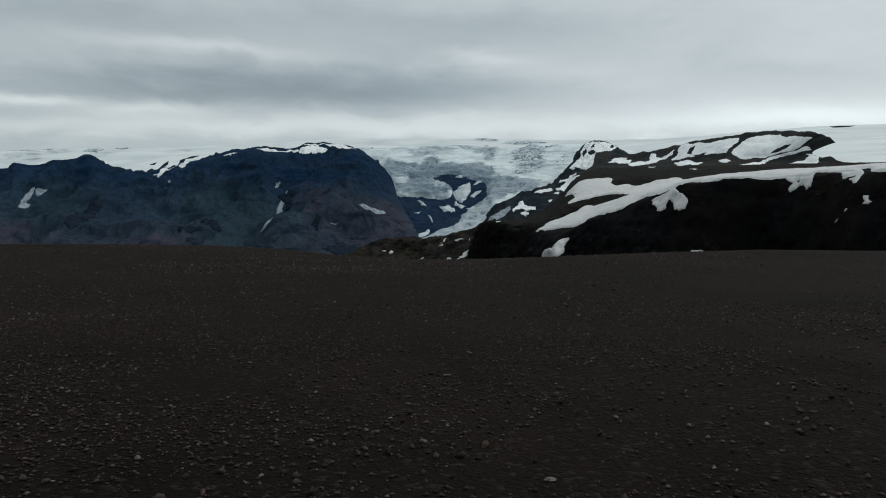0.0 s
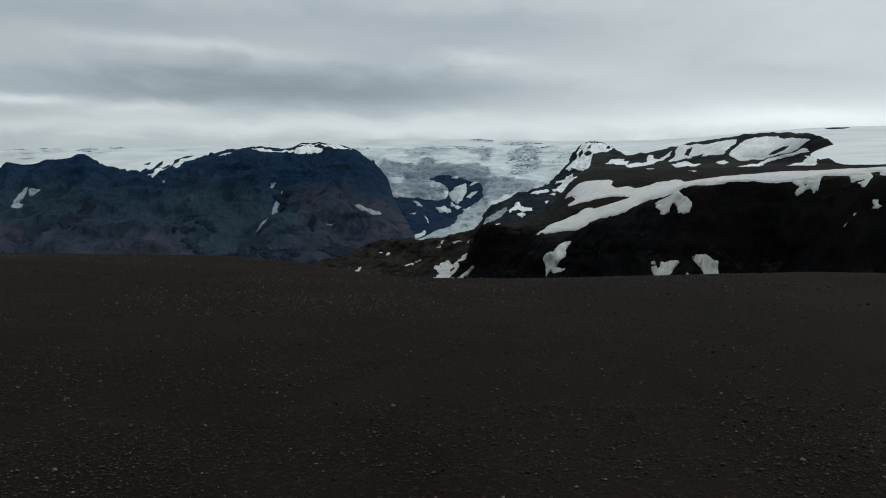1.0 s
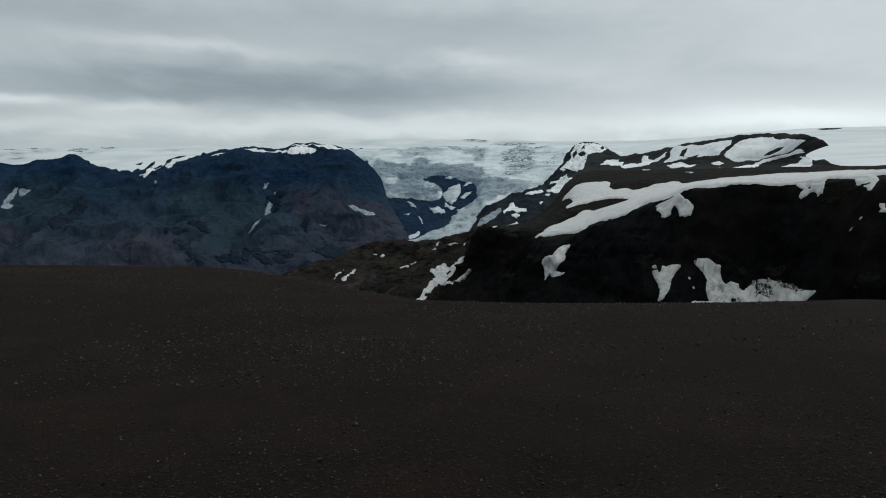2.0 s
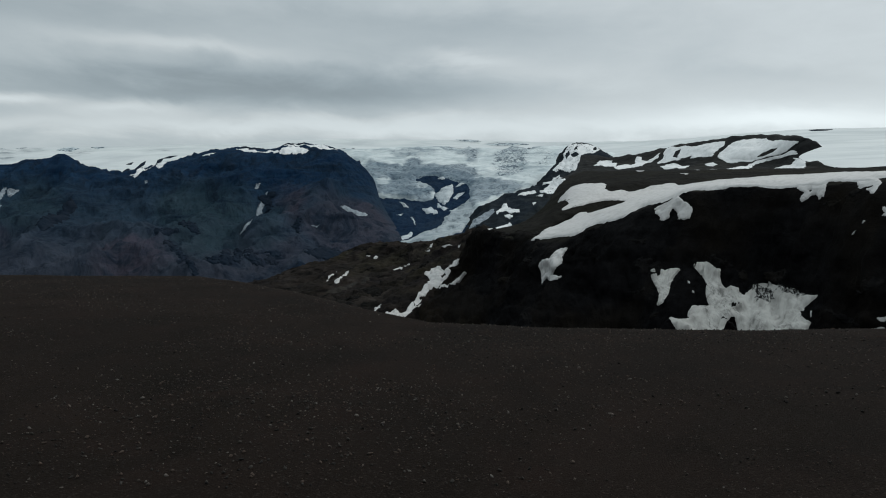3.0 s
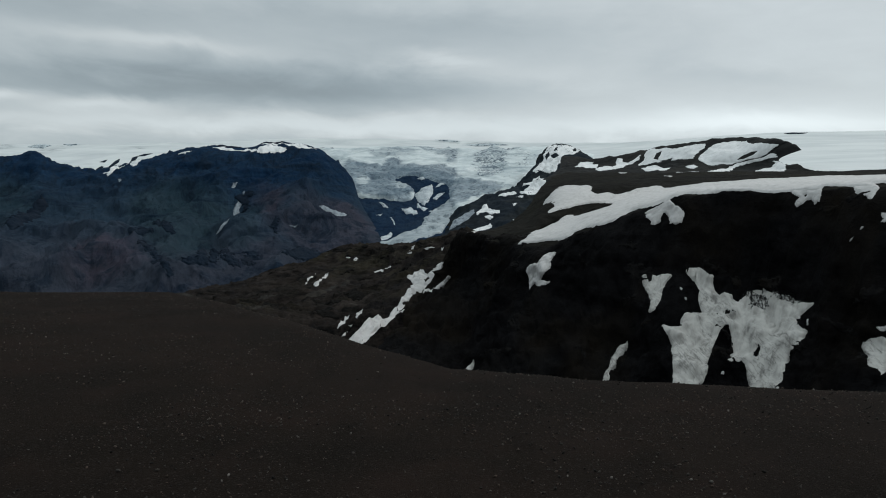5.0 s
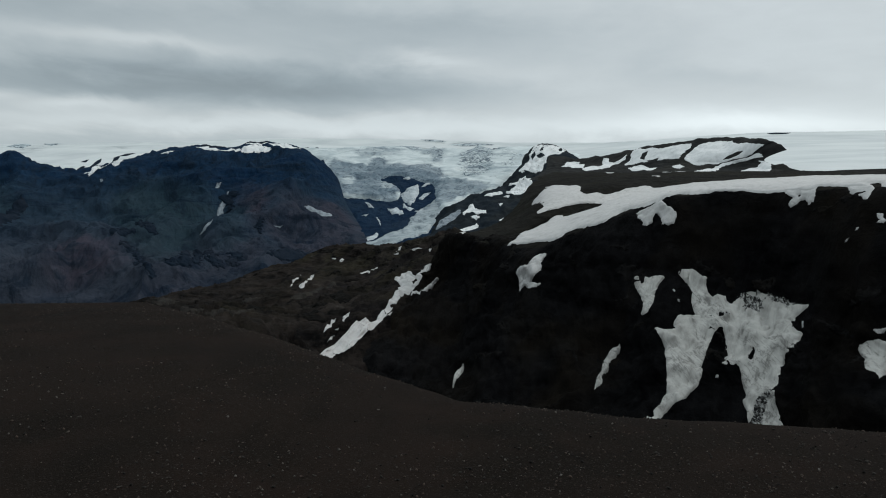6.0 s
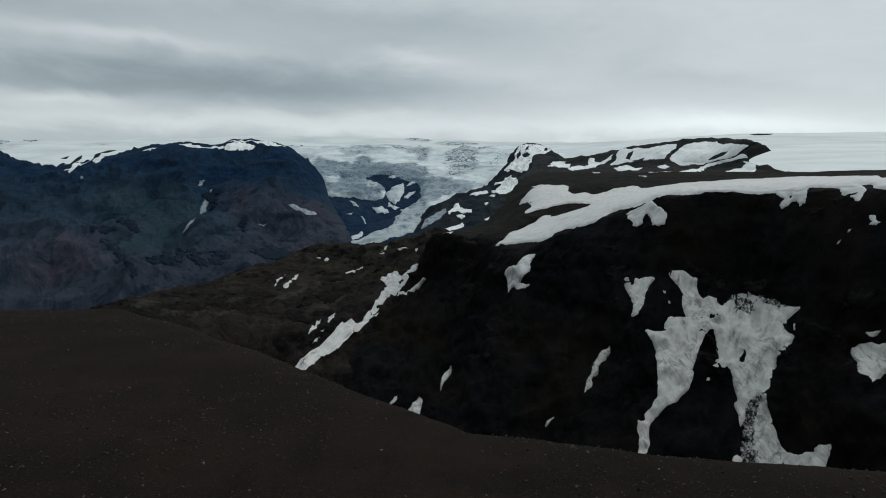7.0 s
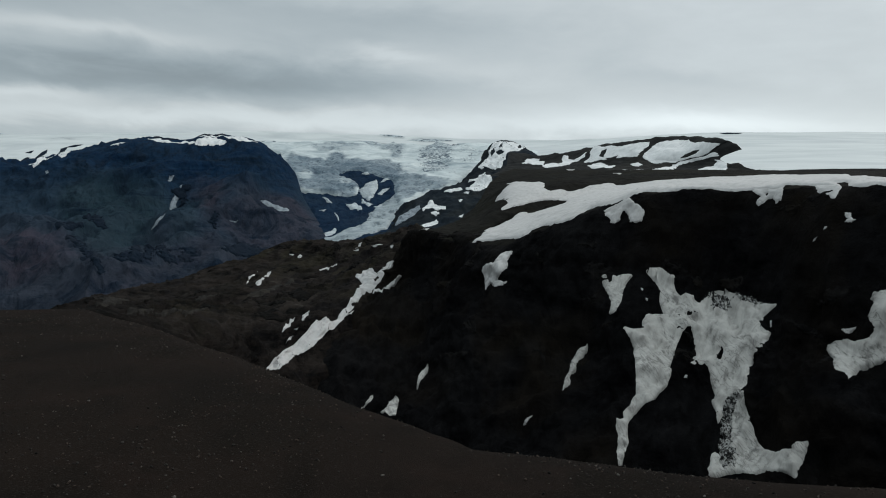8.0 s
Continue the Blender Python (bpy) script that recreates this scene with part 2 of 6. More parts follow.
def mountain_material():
    """Navy basalt beds of the summit, teal and brown scree below them, rusty tuff and black crags where the masks say;
    the blue in them is distance haze put into the colour.
    """
    m, n = material("hazed_basalt")
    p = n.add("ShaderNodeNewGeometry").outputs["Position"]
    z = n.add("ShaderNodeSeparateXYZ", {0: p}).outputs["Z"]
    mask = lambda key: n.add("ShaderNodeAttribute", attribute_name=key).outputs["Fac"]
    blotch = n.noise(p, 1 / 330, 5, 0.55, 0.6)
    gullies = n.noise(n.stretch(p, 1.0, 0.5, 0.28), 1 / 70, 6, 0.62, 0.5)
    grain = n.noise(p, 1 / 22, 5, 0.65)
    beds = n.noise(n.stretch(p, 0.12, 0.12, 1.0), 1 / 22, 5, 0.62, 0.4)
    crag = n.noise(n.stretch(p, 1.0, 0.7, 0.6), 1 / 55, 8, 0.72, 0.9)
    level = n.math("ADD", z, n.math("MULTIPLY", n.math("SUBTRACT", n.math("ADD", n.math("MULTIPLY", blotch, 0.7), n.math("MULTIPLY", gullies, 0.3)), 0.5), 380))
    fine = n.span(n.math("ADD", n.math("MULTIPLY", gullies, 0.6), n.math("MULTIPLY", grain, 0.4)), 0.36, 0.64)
    # base colours below are bluer than the rock, to carry the distance haze
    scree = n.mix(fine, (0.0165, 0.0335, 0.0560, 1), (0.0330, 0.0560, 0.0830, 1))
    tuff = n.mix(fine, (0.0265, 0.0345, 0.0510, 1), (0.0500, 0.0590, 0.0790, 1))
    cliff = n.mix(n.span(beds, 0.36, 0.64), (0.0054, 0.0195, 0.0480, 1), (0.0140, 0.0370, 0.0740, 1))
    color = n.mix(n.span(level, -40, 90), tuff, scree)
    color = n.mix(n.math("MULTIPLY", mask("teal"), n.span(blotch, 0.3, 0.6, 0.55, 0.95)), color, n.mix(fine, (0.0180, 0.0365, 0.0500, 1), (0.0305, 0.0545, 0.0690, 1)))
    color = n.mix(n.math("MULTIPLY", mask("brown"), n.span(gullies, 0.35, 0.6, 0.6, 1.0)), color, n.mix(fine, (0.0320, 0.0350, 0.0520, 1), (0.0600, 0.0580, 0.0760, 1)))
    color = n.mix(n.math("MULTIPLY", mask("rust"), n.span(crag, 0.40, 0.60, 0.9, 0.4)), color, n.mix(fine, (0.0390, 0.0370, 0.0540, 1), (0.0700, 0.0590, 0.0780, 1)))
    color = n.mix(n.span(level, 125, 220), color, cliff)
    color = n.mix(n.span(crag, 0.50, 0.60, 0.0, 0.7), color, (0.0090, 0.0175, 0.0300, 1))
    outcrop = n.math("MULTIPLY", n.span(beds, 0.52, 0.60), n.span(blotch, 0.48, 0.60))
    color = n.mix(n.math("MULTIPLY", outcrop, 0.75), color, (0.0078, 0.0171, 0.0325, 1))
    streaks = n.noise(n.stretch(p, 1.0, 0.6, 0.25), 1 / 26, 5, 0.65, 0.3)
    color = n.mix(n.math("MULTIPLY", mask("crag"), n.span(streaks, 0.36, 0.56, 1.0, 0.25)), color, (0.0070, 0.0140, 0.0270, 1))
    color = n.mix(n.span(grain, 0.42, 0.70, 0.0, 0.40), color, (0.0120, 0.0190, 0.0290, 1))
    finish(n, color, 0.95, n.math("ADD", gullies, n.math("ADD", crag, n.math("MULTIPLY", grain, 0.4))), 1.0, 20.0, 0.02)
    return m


def ice_material(name, bright, shade, cleft, grain, split, ash=0.0):
    """Glacier ice: pale flowing bands, dark lens-shaped crevasses (split: how many), and ash (ash: how much of it)."""
    m, n = material(name)
    p = n.add("ShaderNodeNewGeometry").outputs["Position"]
    flow = n.noise(n.stretch(p, 0.35, 0.35, 1.5), 1 / 60, 5, 0.6, 0.9)
    clefts = n.noise(n.stretch(p, *grain), 1 / 13, 5, 0.62, 0.6)
    field = n.noise(p, 1 / 120, 4, 0.55, 0.6)
    color = n.mix(n.span(flow, 0.40, 0.66, 0.0, 0.75), bright, shade)
    grime = n.noise(n.stretch(p, 1.0, 1.0, 0.45), 1 / 40, 6, 0.66, 0.5)
    color = n.mix(n.span(grime, 0.62 - 0.22 * ash, 0.70 - 0.12 * ash, 0.0, 0.9 * ash), color, cleft)
    open_ice = n.math("ADD", clefts, n.math("MULTIPLY", n.math("SUBTRACT", field, 0.5), 0.5))
    color = n.mix(n.span(open_ice, 0.66 - 0.14 * split, 0.73 - 0.12 * split, 0.0, 0.35 + 0.6 * split), color, cleft)
    finish(n, color, 0.6, n.math("SUBTRACT", flow, n.math("MULTIPLY", open_ice, 0.7)), 0.3 + 0.4 * split, 6.0, 0.2)
    return m


def firn_material():
    """Firn of the ice cap: soft wind bands, faint ash and, where the mask says, dashes of crevasse."""
    m, n = material("ice_cap_firn")
    p = n.add("ShaderNodeNewGeometry").outputs["Position"]
    marks = n.add("ShaderNodeAttribute", attribute_name="clefts").outputs["Fac"]
    bands = n.noise(n.stretch(p, 0.25, 0.25, 2.0), 1 / 80, 5, 0.6, 0.6)
    blotch = n.noise(p, 1 / 330, 5, 0.55, 0.5)
    dash = n.noise(n.stretch(p, 0.22, 0.22, 2.2), 1 / 22, 5, 0.66, 0.8)
    color = n.mix(n.span(bands, 0.40, 0.68, 0.0, 1.0), (0.560, 0.588, 0.588, 1), (0.450, 0.485, 0.492, 1))
    color = n.mix(n.span(blotch, 0.50, 0.70, 0.0, 0.5), color, (0.40, 0.43, 0.45, 1))
    color = n.mix(n.math("MULTIPLY", marks, n.span(dash, 0.50, 0.60, 0.15, 0.85)), color, (0.10, 0.125, 0.145, 1))
    finish(n, color, 0.7, n.math("ADD", bands, dash), 0.2, 12.0, 0.15)
    return m


def icefall_material():
    """The icefall: clean flowing ice, dusted with ash and broken by crevasses where the masks say."""
    m, n = material("flowing_ice")
    p = n.add("ShaderNodeNewGeometry").outputs["Position"]
    mask = lambda key: n.add("ShaderNodeAttribute", attribute_name=key).outputs["Fac"]
    flow = n.noise(n.stretch(p, 0.5, 0.3, 1.6), 1 / 55, 6, 0.62, 0.9)
    drift = n.noise(n.stretch(p, 0.22, 0.2, 1.2), 1 / 38, 5, 0.6, 0.6)
    curtain = n.noise(n.stretch(p, 1.0, 0.6, 0.35), 1 / 22, 6, 0.68, 0.4)
    clefts = n.noise(n.stretch(p, 0.55, 0.4, 1.2), 1 / 15, 6, 0.66, 1.2)
    speck = n.noise(n.stretch(p, 1.0, 0.6, 0.7), 1 / 17, 5, 0.7, 0.5)
    color = n.mix(n.span(flow, 0.42, 0.66, 0.0, 0.8), (0.555, 0.605, 0.61, 1), (0.32, 0.38, 0.405, 1))
    color = n.mix(n.span(drift, 0.53, 0.64, 0.0, 0.6), color, (0.21, 0.265, 0.295, 1))
    dust = n.mix(n.span(curtain, 0.38, 0.60), (0.135, 0.190, 0.230, 1), (0.045, 0.082, 0.118, 1))
    dust = n.mix(n.span(flow, 0.34, 0.48, 0.45, 0.0), dust, (0.29, 0.35, 0.385, 1))
    color = n.mix(mask("ash"), color, dust)
    color = n.mix(n.math("MULTIPLY", mask("ash"), n.span(speck, 0.53, 0.61, 0.0, 0.9)), color, (0.018, 0.040, 0.068, 1))
    broken = n.math("ADD", n.span(mask("clefts"), 0.0, 1.0, -0.11, 0.035), clefts)
    color = n.mix(n.span(broken, 0.51, 0.60, 0.0, 0.9), color, (0.050, 0.080, 0.110, 1))
    arcs = n.noise(n.stretch(p, 0.8, 0.5, 1.5), 1 / 30, 4, 0.6, 1.6)
    cracks = n.span(n.math("ABSOLUTE", n.math("SUBTRACT", arcs, 0.5)), 0.0, 0.028, 0.85, 0.0)
    color = n.mix(n.math("MULTIPLY", cracks, mask("clefts")), color, (0.060, 0.092, 0.122, 1))
    finish(n, color, 0.6, n.math("SUBTRACT", flow, n.math("MULTIPLY", broken, 0.8)), 0.6, 6.0, 0.2)
    return m


GRAVEL = gravel_material()
STONE = stone_material("lava_stone", (0.0075, 0.0066, 0.0060, 1), (0.0500, 0.0425, 0.0380, 1), (0.0620, 0.0420, 0.0350, 1), (0.1700, 0.1540, 0.1420, 1))
PALE_STONE = stone_material("weathered_stone", (0.0060, 0.0054, 0.0050, 1), (0.0640, 0.0570, 0.0510, 1), (0.0800, 0.0590, 0.0480, 1), (0.1750, 0.1610, 0.1480, 1))
RED_STONE = stone_material("rusty_cinder", (0.0100, 0.0072, 0.0064, 1), (0.0600, 0.0410, 0.0360, 1), (0.0740, 0.0420, 0.0350, 1), (0.1500, 0.1260, 0.1160, 1))
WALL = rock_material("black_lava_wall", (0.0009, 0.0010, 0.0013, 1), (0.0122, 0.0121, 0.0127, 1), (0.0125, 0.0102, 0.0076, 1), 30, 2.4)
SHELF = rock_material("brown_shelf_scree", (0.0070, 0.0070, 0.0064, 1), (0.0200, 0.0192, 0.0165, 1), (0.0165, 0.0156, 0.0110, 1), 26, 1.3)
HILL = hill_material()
# outcrops carry the mountain's painted haze blue too
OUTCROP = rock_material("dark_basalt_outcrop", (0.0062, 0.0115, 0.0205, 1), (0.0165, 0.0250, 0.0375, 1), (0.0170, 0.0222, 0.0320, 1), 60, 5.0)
LEDGE = rock_material("grey_lava_ledge", (0.0030, 0.0030, 0.0032, 1), (0.0190, 0.0182, 0.0178, 1), (0.0140, 0.0120, 0.0095, 1), 9, 0.8)
SLABS = rock_material("pale_grey_slabs", (0.0130, 0.0125, 0.0118, 1), (0.0480, 0.0440, 0.0400, 1), (0.0360, 0.0320, 0.0270, 1), 8, 0.8)
BOULDERS = rock_material("dark_tuff_outcrop", (0.0035, 0.0036, 0.0038, 1), (0.0135, 0.0122, 0.0110, 1), (0.0100, 0.0085, 0.0070, 1), 14, 1.5)
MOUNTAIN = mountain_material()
# the navy of the valley rock is haze painted into its base colour
VALLEY = rock_material("hazed_valley_rock", (0.0042, 0.0135, 0.0325, 1), (0.0140, 0.0320, 0.0590, 1), (0.0140, 0.0275, 0.0470, 1), 110, 6.0)
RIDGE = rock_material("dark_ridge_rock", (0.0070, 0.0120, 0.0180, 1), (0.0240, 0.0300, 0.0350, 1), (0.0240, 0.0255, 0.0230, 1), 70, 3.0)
CAP = rock_material("dark_cap_rock", (0.0150, 0.0160, 0.0165, 1), (0.0360, 0.0362, 0.0355, 1), (0.0335, 0.0325, 0.0295, 1), 40, 2.0)
SNOW = snow_material("summer_snow", (0.475, 0.468, 0.462, 1), (0.375, 0.368, 0.362, 1), (0.17, 0.17, 0.168, 1), 1.5, 0.15)
HIGH_SNOW = snow_material("clean_high_snow", (0.68, 0.69, 0.69, 1), (0.56, 0.57, 0.575, 1), (0.30, 0.31, 0.32, 1), 3.0, 0.12, 0.3)
OLD_SNOW = snow_material("ash_streaked_snow", (0.49, 0.48, 0.455, 1), (0.285, 0.276, 0.26, 1), (0.11, 0.107, 0.102, 1), 2.0, 0.6, 0.25)
VALLEY_SNOW = snow_material("valley_snow", (0.45, 0.49, 0.51, 1), (0.30, 0.34, 0.37, 1), (0.10, 0.13, 0.16, 1), 6.0, 0.4, 0.2)
GREY_SNOW = snow_material("thin_grey_snow", (0.25, 0.285, 0.315, 1), (0.13, 0.155, 0.18, 1), (0.05, 0.066, 0.085, 1), 6.0, 0.6, 0.2)
FOUL_SNOW = foul_material()
FIRN = firn_material()
ICE = icefall_material()
CREVASSES = ice_material("crevassed_ice", (0.47, 0.53, 0.55, 1), (0.24, 0.295, 0.325, 1), (0.035, 0.065, 0.09, 1), (0.4, 0.4, 1.2), 1.25)
TONGUE = ice_material("ashy_tongue_ice", (0.31, 0.355, 0.375, 1), (0.17, 0.21, 0.235, 1), (0.09, 0.12, 0.14, 1), (0.8, 0.3, 0.7), 0.8, 0.3)

# ---------------------------------------------------------------- noise and landform shapes
def lattice(ix, iy, iz):
    ix, iy, iz = np.atleast_1d(ix), np.atleast_1d(iy), np.atleast_1d(iz)
    h = (ix.astype(np.int64) * 374761393 + iy.astype(np.int64) * 668265263 + iz.astype(np.int64) * 1274126177) & 0xFFFFFFFF
    h = ((h ^ (h >> 13)) * 1103515245) & 0xFFFFFFFF
    h = ((h ^ (h >> 15)) * 2246822519) & 0xFFFFFFFF
    return ((h ^ (h >> 16)) & 0xFFFF) / 32767.5 - 1.0


def vnoise(p):
    """Smooth value noise in [-1, 1] at points p (..., 3)."""
    i = np.floor(p)
    f = p - i
    f = f * f * f * (f * (f * 6 - 15) + 10)
    out = 0
    for dx in (0, 1):
        for dy in (0, 1):
            for dz in (0, 1):
                w = np.abs(1 - dx - f[..., 0]) * np.abs(1 - dy - f[..., 1]) * np.abs(1 - dz - f[..., 2])
                out = out + w * lattice(i[..., 0] + dx, i[..., 1] + dy, i[..., 2] + dz)
    return out


def fbm(p, octaves=4, gain=0.5):
    out, amp = 0, 1.0
    for k in range(octaves):
        out = out + amp * vnoise(p * 2.03 ** k + 17.3 * k)
        amp *= gain
    return out


def ridged(p, octaves=4, gain=0.5):
    out, amp = 0, 1.0
    for k in range(octaves):
        out = out + amp * (1 - 2 * np.abs(vnoise(p * 2.03 ** k + 9.1 * k)))
        amp *= gain
    return out


def spline(points, n):
    """n points at even steps along a smooth curve through the given ones."""
    p = np.array(points, float)
    q = np.vstack([2 * p[0] - p[1], p, 2 * p[-1] - p[-2]])
    t = np.linspace(0, 1, 24, endpoint=False)[:, None]
    segs = []
    for a, b, c, d in zip(q[:-3], q[1:-2], q[2:-1], q[3:]):
        m0, m1 = (c - a) * 0.42, (d - b) * 0.42
        segs.append((2 * t ** 3 - 3 * t ** 2 + 1) * b + (t ** 3 - 2 * t ** 2 + t) * m0 + (3 * t ** 2 - 2 * t ** 3) * c + (t ** 3 - t ** 2) * m1)
    fine = np.vstack(segs + [p[-1:]])
    s = np.r_[0, np.cumsum(np.linalg.norm(np.diff(fine, axis=0), axis=1))]
    at = np.linspace(0, s[-1], n)
    return np.stack([np.interp(at, s, fine[:, k]) for k in range(3)], -1)


class Sheet:
    """A landform's surface between contour lines, from its foot to its top, roughened along its normal."""

    def __init__(self, lines, nu, nv, rough):
        rows = np.array([spline(line, nu) for line in lines])
        gaps = np.linalg.norm(np.diff(rows, axis=0), axis=2).mean(1) ** 0.75
        s = np.r_[0, np.cumsum(gaps)] / gaps.sum()
        v = np.linspace(0, 1, nv)
        d = np.diff(rows, axis=0) / np.diff(s)[:, None, None]
        bend = np.where(d[:-1] * d[1:] > 0, 2 * d[:-1] * d[1:] / (d[:-1] + d[1:] + 1e-12), 0)
        slope = np.concatenate([d[:1], bend, d[-1:]])
        k = np.clip(np.searchsorted(s, v, side="right") - 1, 0, len(s) - 2)
        h = (s[k + 1] - s[k])[:, None, None]
        t = ((v - s[k]) / (s[k + 1] - s[k]))[:, None, None]
        base = ((2 * t ** 3 - 3 * t ** 2 + 1) * rows[k] + (t ** 3 - 2 * t ** 2 + t) * h * slope[k]
                + (3 * t ** 2 - 2 * t ** 3) * rows[k + 1] + (t ** 3 - t ** 2) * h * slope[k + 1])
        self.points, self.marks = base, s
        u = np.linspace(0, 1, nu)[None, :]
        calm = np.clip(np.minimum(u, 1 - u) / 0.03, 0.1, 1)
        self.points = base + self.normals() * (calm * rough(base, u, v[:, None], s))[..., None]
        self.normal = self.normals()
        self.nu, self.nv, self.marks = nu, nv, s
        calm = self.points
        for _ in range(14):
            pad = np.pad(calm, ((2, 2), (2, 2), (0, 0)), mode="reflect", reflect_type="odd")
            calm = (pad[:-4, 2:-2] + pad[4:, 2:-2] + pad[2:-2, :-4] + pad[2:-2, 4:] + 2 * calm) / 6
        self.hollow = np.clip(np.sum((calm - self.points) * self.normal, -1), 0, None)

    def normals(self):
        n = np.cross(np.gradient(self.points, axis=1), np.gradient(self.points, axis=0))
        n /= np.linalg.norm(n, axis=-1, keepdims=True) + 1e-9
        return n * (1 if (n @ np.array([0, -0.5, 0.8])).mean() > 0 else -1)

    def at(self, u, v, lift, fill=0.0):
        """Points at the shares u along and v up the sheet, lifted off it; fill: how far its hollows are drifted full."""
        x, y = np.clip(u, 0, 1) * (self.nu - 1), np.clip(v, 0, 1) * (self.nv - 1)
        i, j = np.minimum(x.astype(int), self.nu - 2), np.minimum(y.astype(int), self.nv - 2)
        a, b = (x - i)[..., None], (y - j)[..., None]
        mix = lambda g: (g[j, i] * (1 - a) + g[j, i + 1] * a) * (1 - b) + (g[j + 1, i] * (1 - a) + g[j + 1, i + 1] * a) * b
        deep = mix(self.hollow[..., None])[..., 0] * fill
        return mix(self.points) + mix(self.normal) * (np.asarray(lift) + deep)[..., None]


def wall_rough(p, u, v, marks):
    """Buttresses, gullies and lava beds on the steep part; a gentler top."""
    steep = np.clip((marks[4] - v) / 0.05, 0, 1)
    warp = p + 6 * np.stack([fbm(p / 30, 2), fbm(p / 30 + 5, 2), fbm(p / 30 + 9, 2)], -1)
    flutes = ridged(warp * np.array([1 / 26, 1 / 26, 1 / 75]), 4, 0.55)
    beds = vnoise(np.stack([p[..., 0] / 60, p[..., 1] / 60, p[..., 2] / 4.5 + 0.5 * fbm(p / 20, 2)], -1))
    fine = fbm(p / 5, 4, 0.6)
    crags = np.clip((u - 0.6) / 0.2, 0, 1) * 1.3 * ridged(p / 11 + 3, 4, 0.6)
    return (0.15 + 0.85 * steep) * crags + steep * (3.4 * flutes + 1.1 * beds + 1.2 * fine) + (1 - steep) * (1.1 * fbm(p / 45, 4) + 0.45 * ridged(p / 16, 4, 0.6) + 0.25 * fine)


def hill_rough(p, u, v, marks):
    warp = p + 8 * np.stack([fbm(p / 40, 2), fbm(p / 40 + 5, 2), fbm(p / 40 + 9, 2)], -1)
    flat = np.clip((0.98 - u) / 0.55, 0.08, 1)
    return flat * 3.6 * ridged(warp * np.array([1 / 34, 1 / 60, 1 / 50]), 5, 0.6) + 0.9 * fbm(p / 6, 3, 0.6)


def mountain_rough(p, u, v, marks):
    edge = np.clip(np.abs(v - marks[4]) / 0.14, 0.12, 1) * np.clip((1 - u) / 0.12, 0.2, 1)
    warp = p + 60 * np.stack([fbm(p / 260, 3), fbm(p / 260 + 5, 3), fbm(p / 260 + 9, 3)], -1)
    flutes = ridged(warp * np.array([1 / 210, 1 / 330, 1 / 700]), 6, 0.5)
    beds = vnoise(np.stack([p[..., 0] / 400, p[..., 1] / 400, p[..., 2] / 22 + fbm(p / 120, 2)], -1))
    return edge * (27 * flutes + 6 * beds) + 3.6 * fbm(p / 34, 4, 0.65)


def valley_rough(p, u, v, marks):
    return 8 * ridged(p * np.array([1 / 120, 1 / 160, 1 / 160]), 5, 0.5) + 3 * fbm(p / 25, 3, 0.6)


def ridge_rough(p, u, v, marks):
    return 7 * ridged(p * np.array([1 / 70, 1 / 120, 1 / 90]), 5, 0.55) + 2 * fbm(p / 14, 3, 0.6)


def cap_rough(p, u, v, marks):
    return np.clip((1 - v) / 0.2, 0.2, 1) * (3.5 * ridged(p / 90, 4, 0.5) + 1.3 * fbm(p / 18, 3, 0.6))


def ice_rough(p, u, v, marks):
    return 3.0 * fbm(p / 240, 3) + 0.5 * fbm(p / 30, 2)


canyon_wall_0 = [(201.1, 230, -78.2), (183.3, 250, -86.1), (152.9, 262, -89.8), (117.3, 270, -89.5), (81.6, 280, -90), (46.6, 300, -90.4), (16.5, 330, -89.5), (-10.5, 350, -78.7), (-40.5, 370, -65.9)]
canyon_wall_1 = [(206.2, 235, -46.1), (184.4, 252, -49.3), (158.4, 270, -51.5), (150, 295, -56.7), (135.3, 319, -62.1), (98.5, 322, -62.3), (79.9, 338, -66), (58.2, 350, -67.3), (36.2, 370, -65.2), (11.5, 390, -63.9), (-24.6, 415, -48.1)]
canyon_wall_2 = [(217.6, 245, -25.7), (188.7, 268, -30.1), (175.4, 290, -33.6), (162.2, 318, -35), (134.6, 350, -34.7), (115.5, 350, -35.7), (95.2, 368, -49.9), (73.9, 382, -38.6), (54.1, 395, -40.3), (26.5, 430, -42), (-10, 468, -32.9)]
canyon_wall_3 = [(229.1, 255, -8.5), (194.8, 275, -12.2), (179.6, 295, -14.1), (169.1, 329, -17.9), (152.5, 355, -14.6), (138.8, 373, -7), (117.9, 378, -8.1), (96.7, 392, -9), (71.6, 409, -10), (53.5, 425, -15.5), (37.3, 470, -16.9), (12.8, 520, -15.7)]
canyon_wall_4 = [(246, 270, 30.8), (207.9, 290, 30.4), (194.4, 318, 33.2), (176.8, 352, 33.2), (156.8, 375, 34.6), (134.4, 394, 32.8), (120.9, 402, 26.8), (102.5, 411, 20), (83.4, 420, 11.4), (72.1, 425, 5.8), (58.6, 455, 6.6), (44.6, 475, 9), (32.3, 490, 12.4), (22, 518, 2.6)]
canyon_wall_5 = [(425.4, 420, 49.5), (347.9, 440, 48.9), (297.8, 450, 48.3), (251.8, 470, 47.5), (217.5, 490, 47.3), (186.3, 500, 45.1), (156.1, 515, 40.5), (120.1, 515, 29.5), (85.4, 500, 17.4), (64, 485, 10.6), (48.1, 500, 11.1), (35.6, 515, 13.7), (27.6, 540, 6.2)]
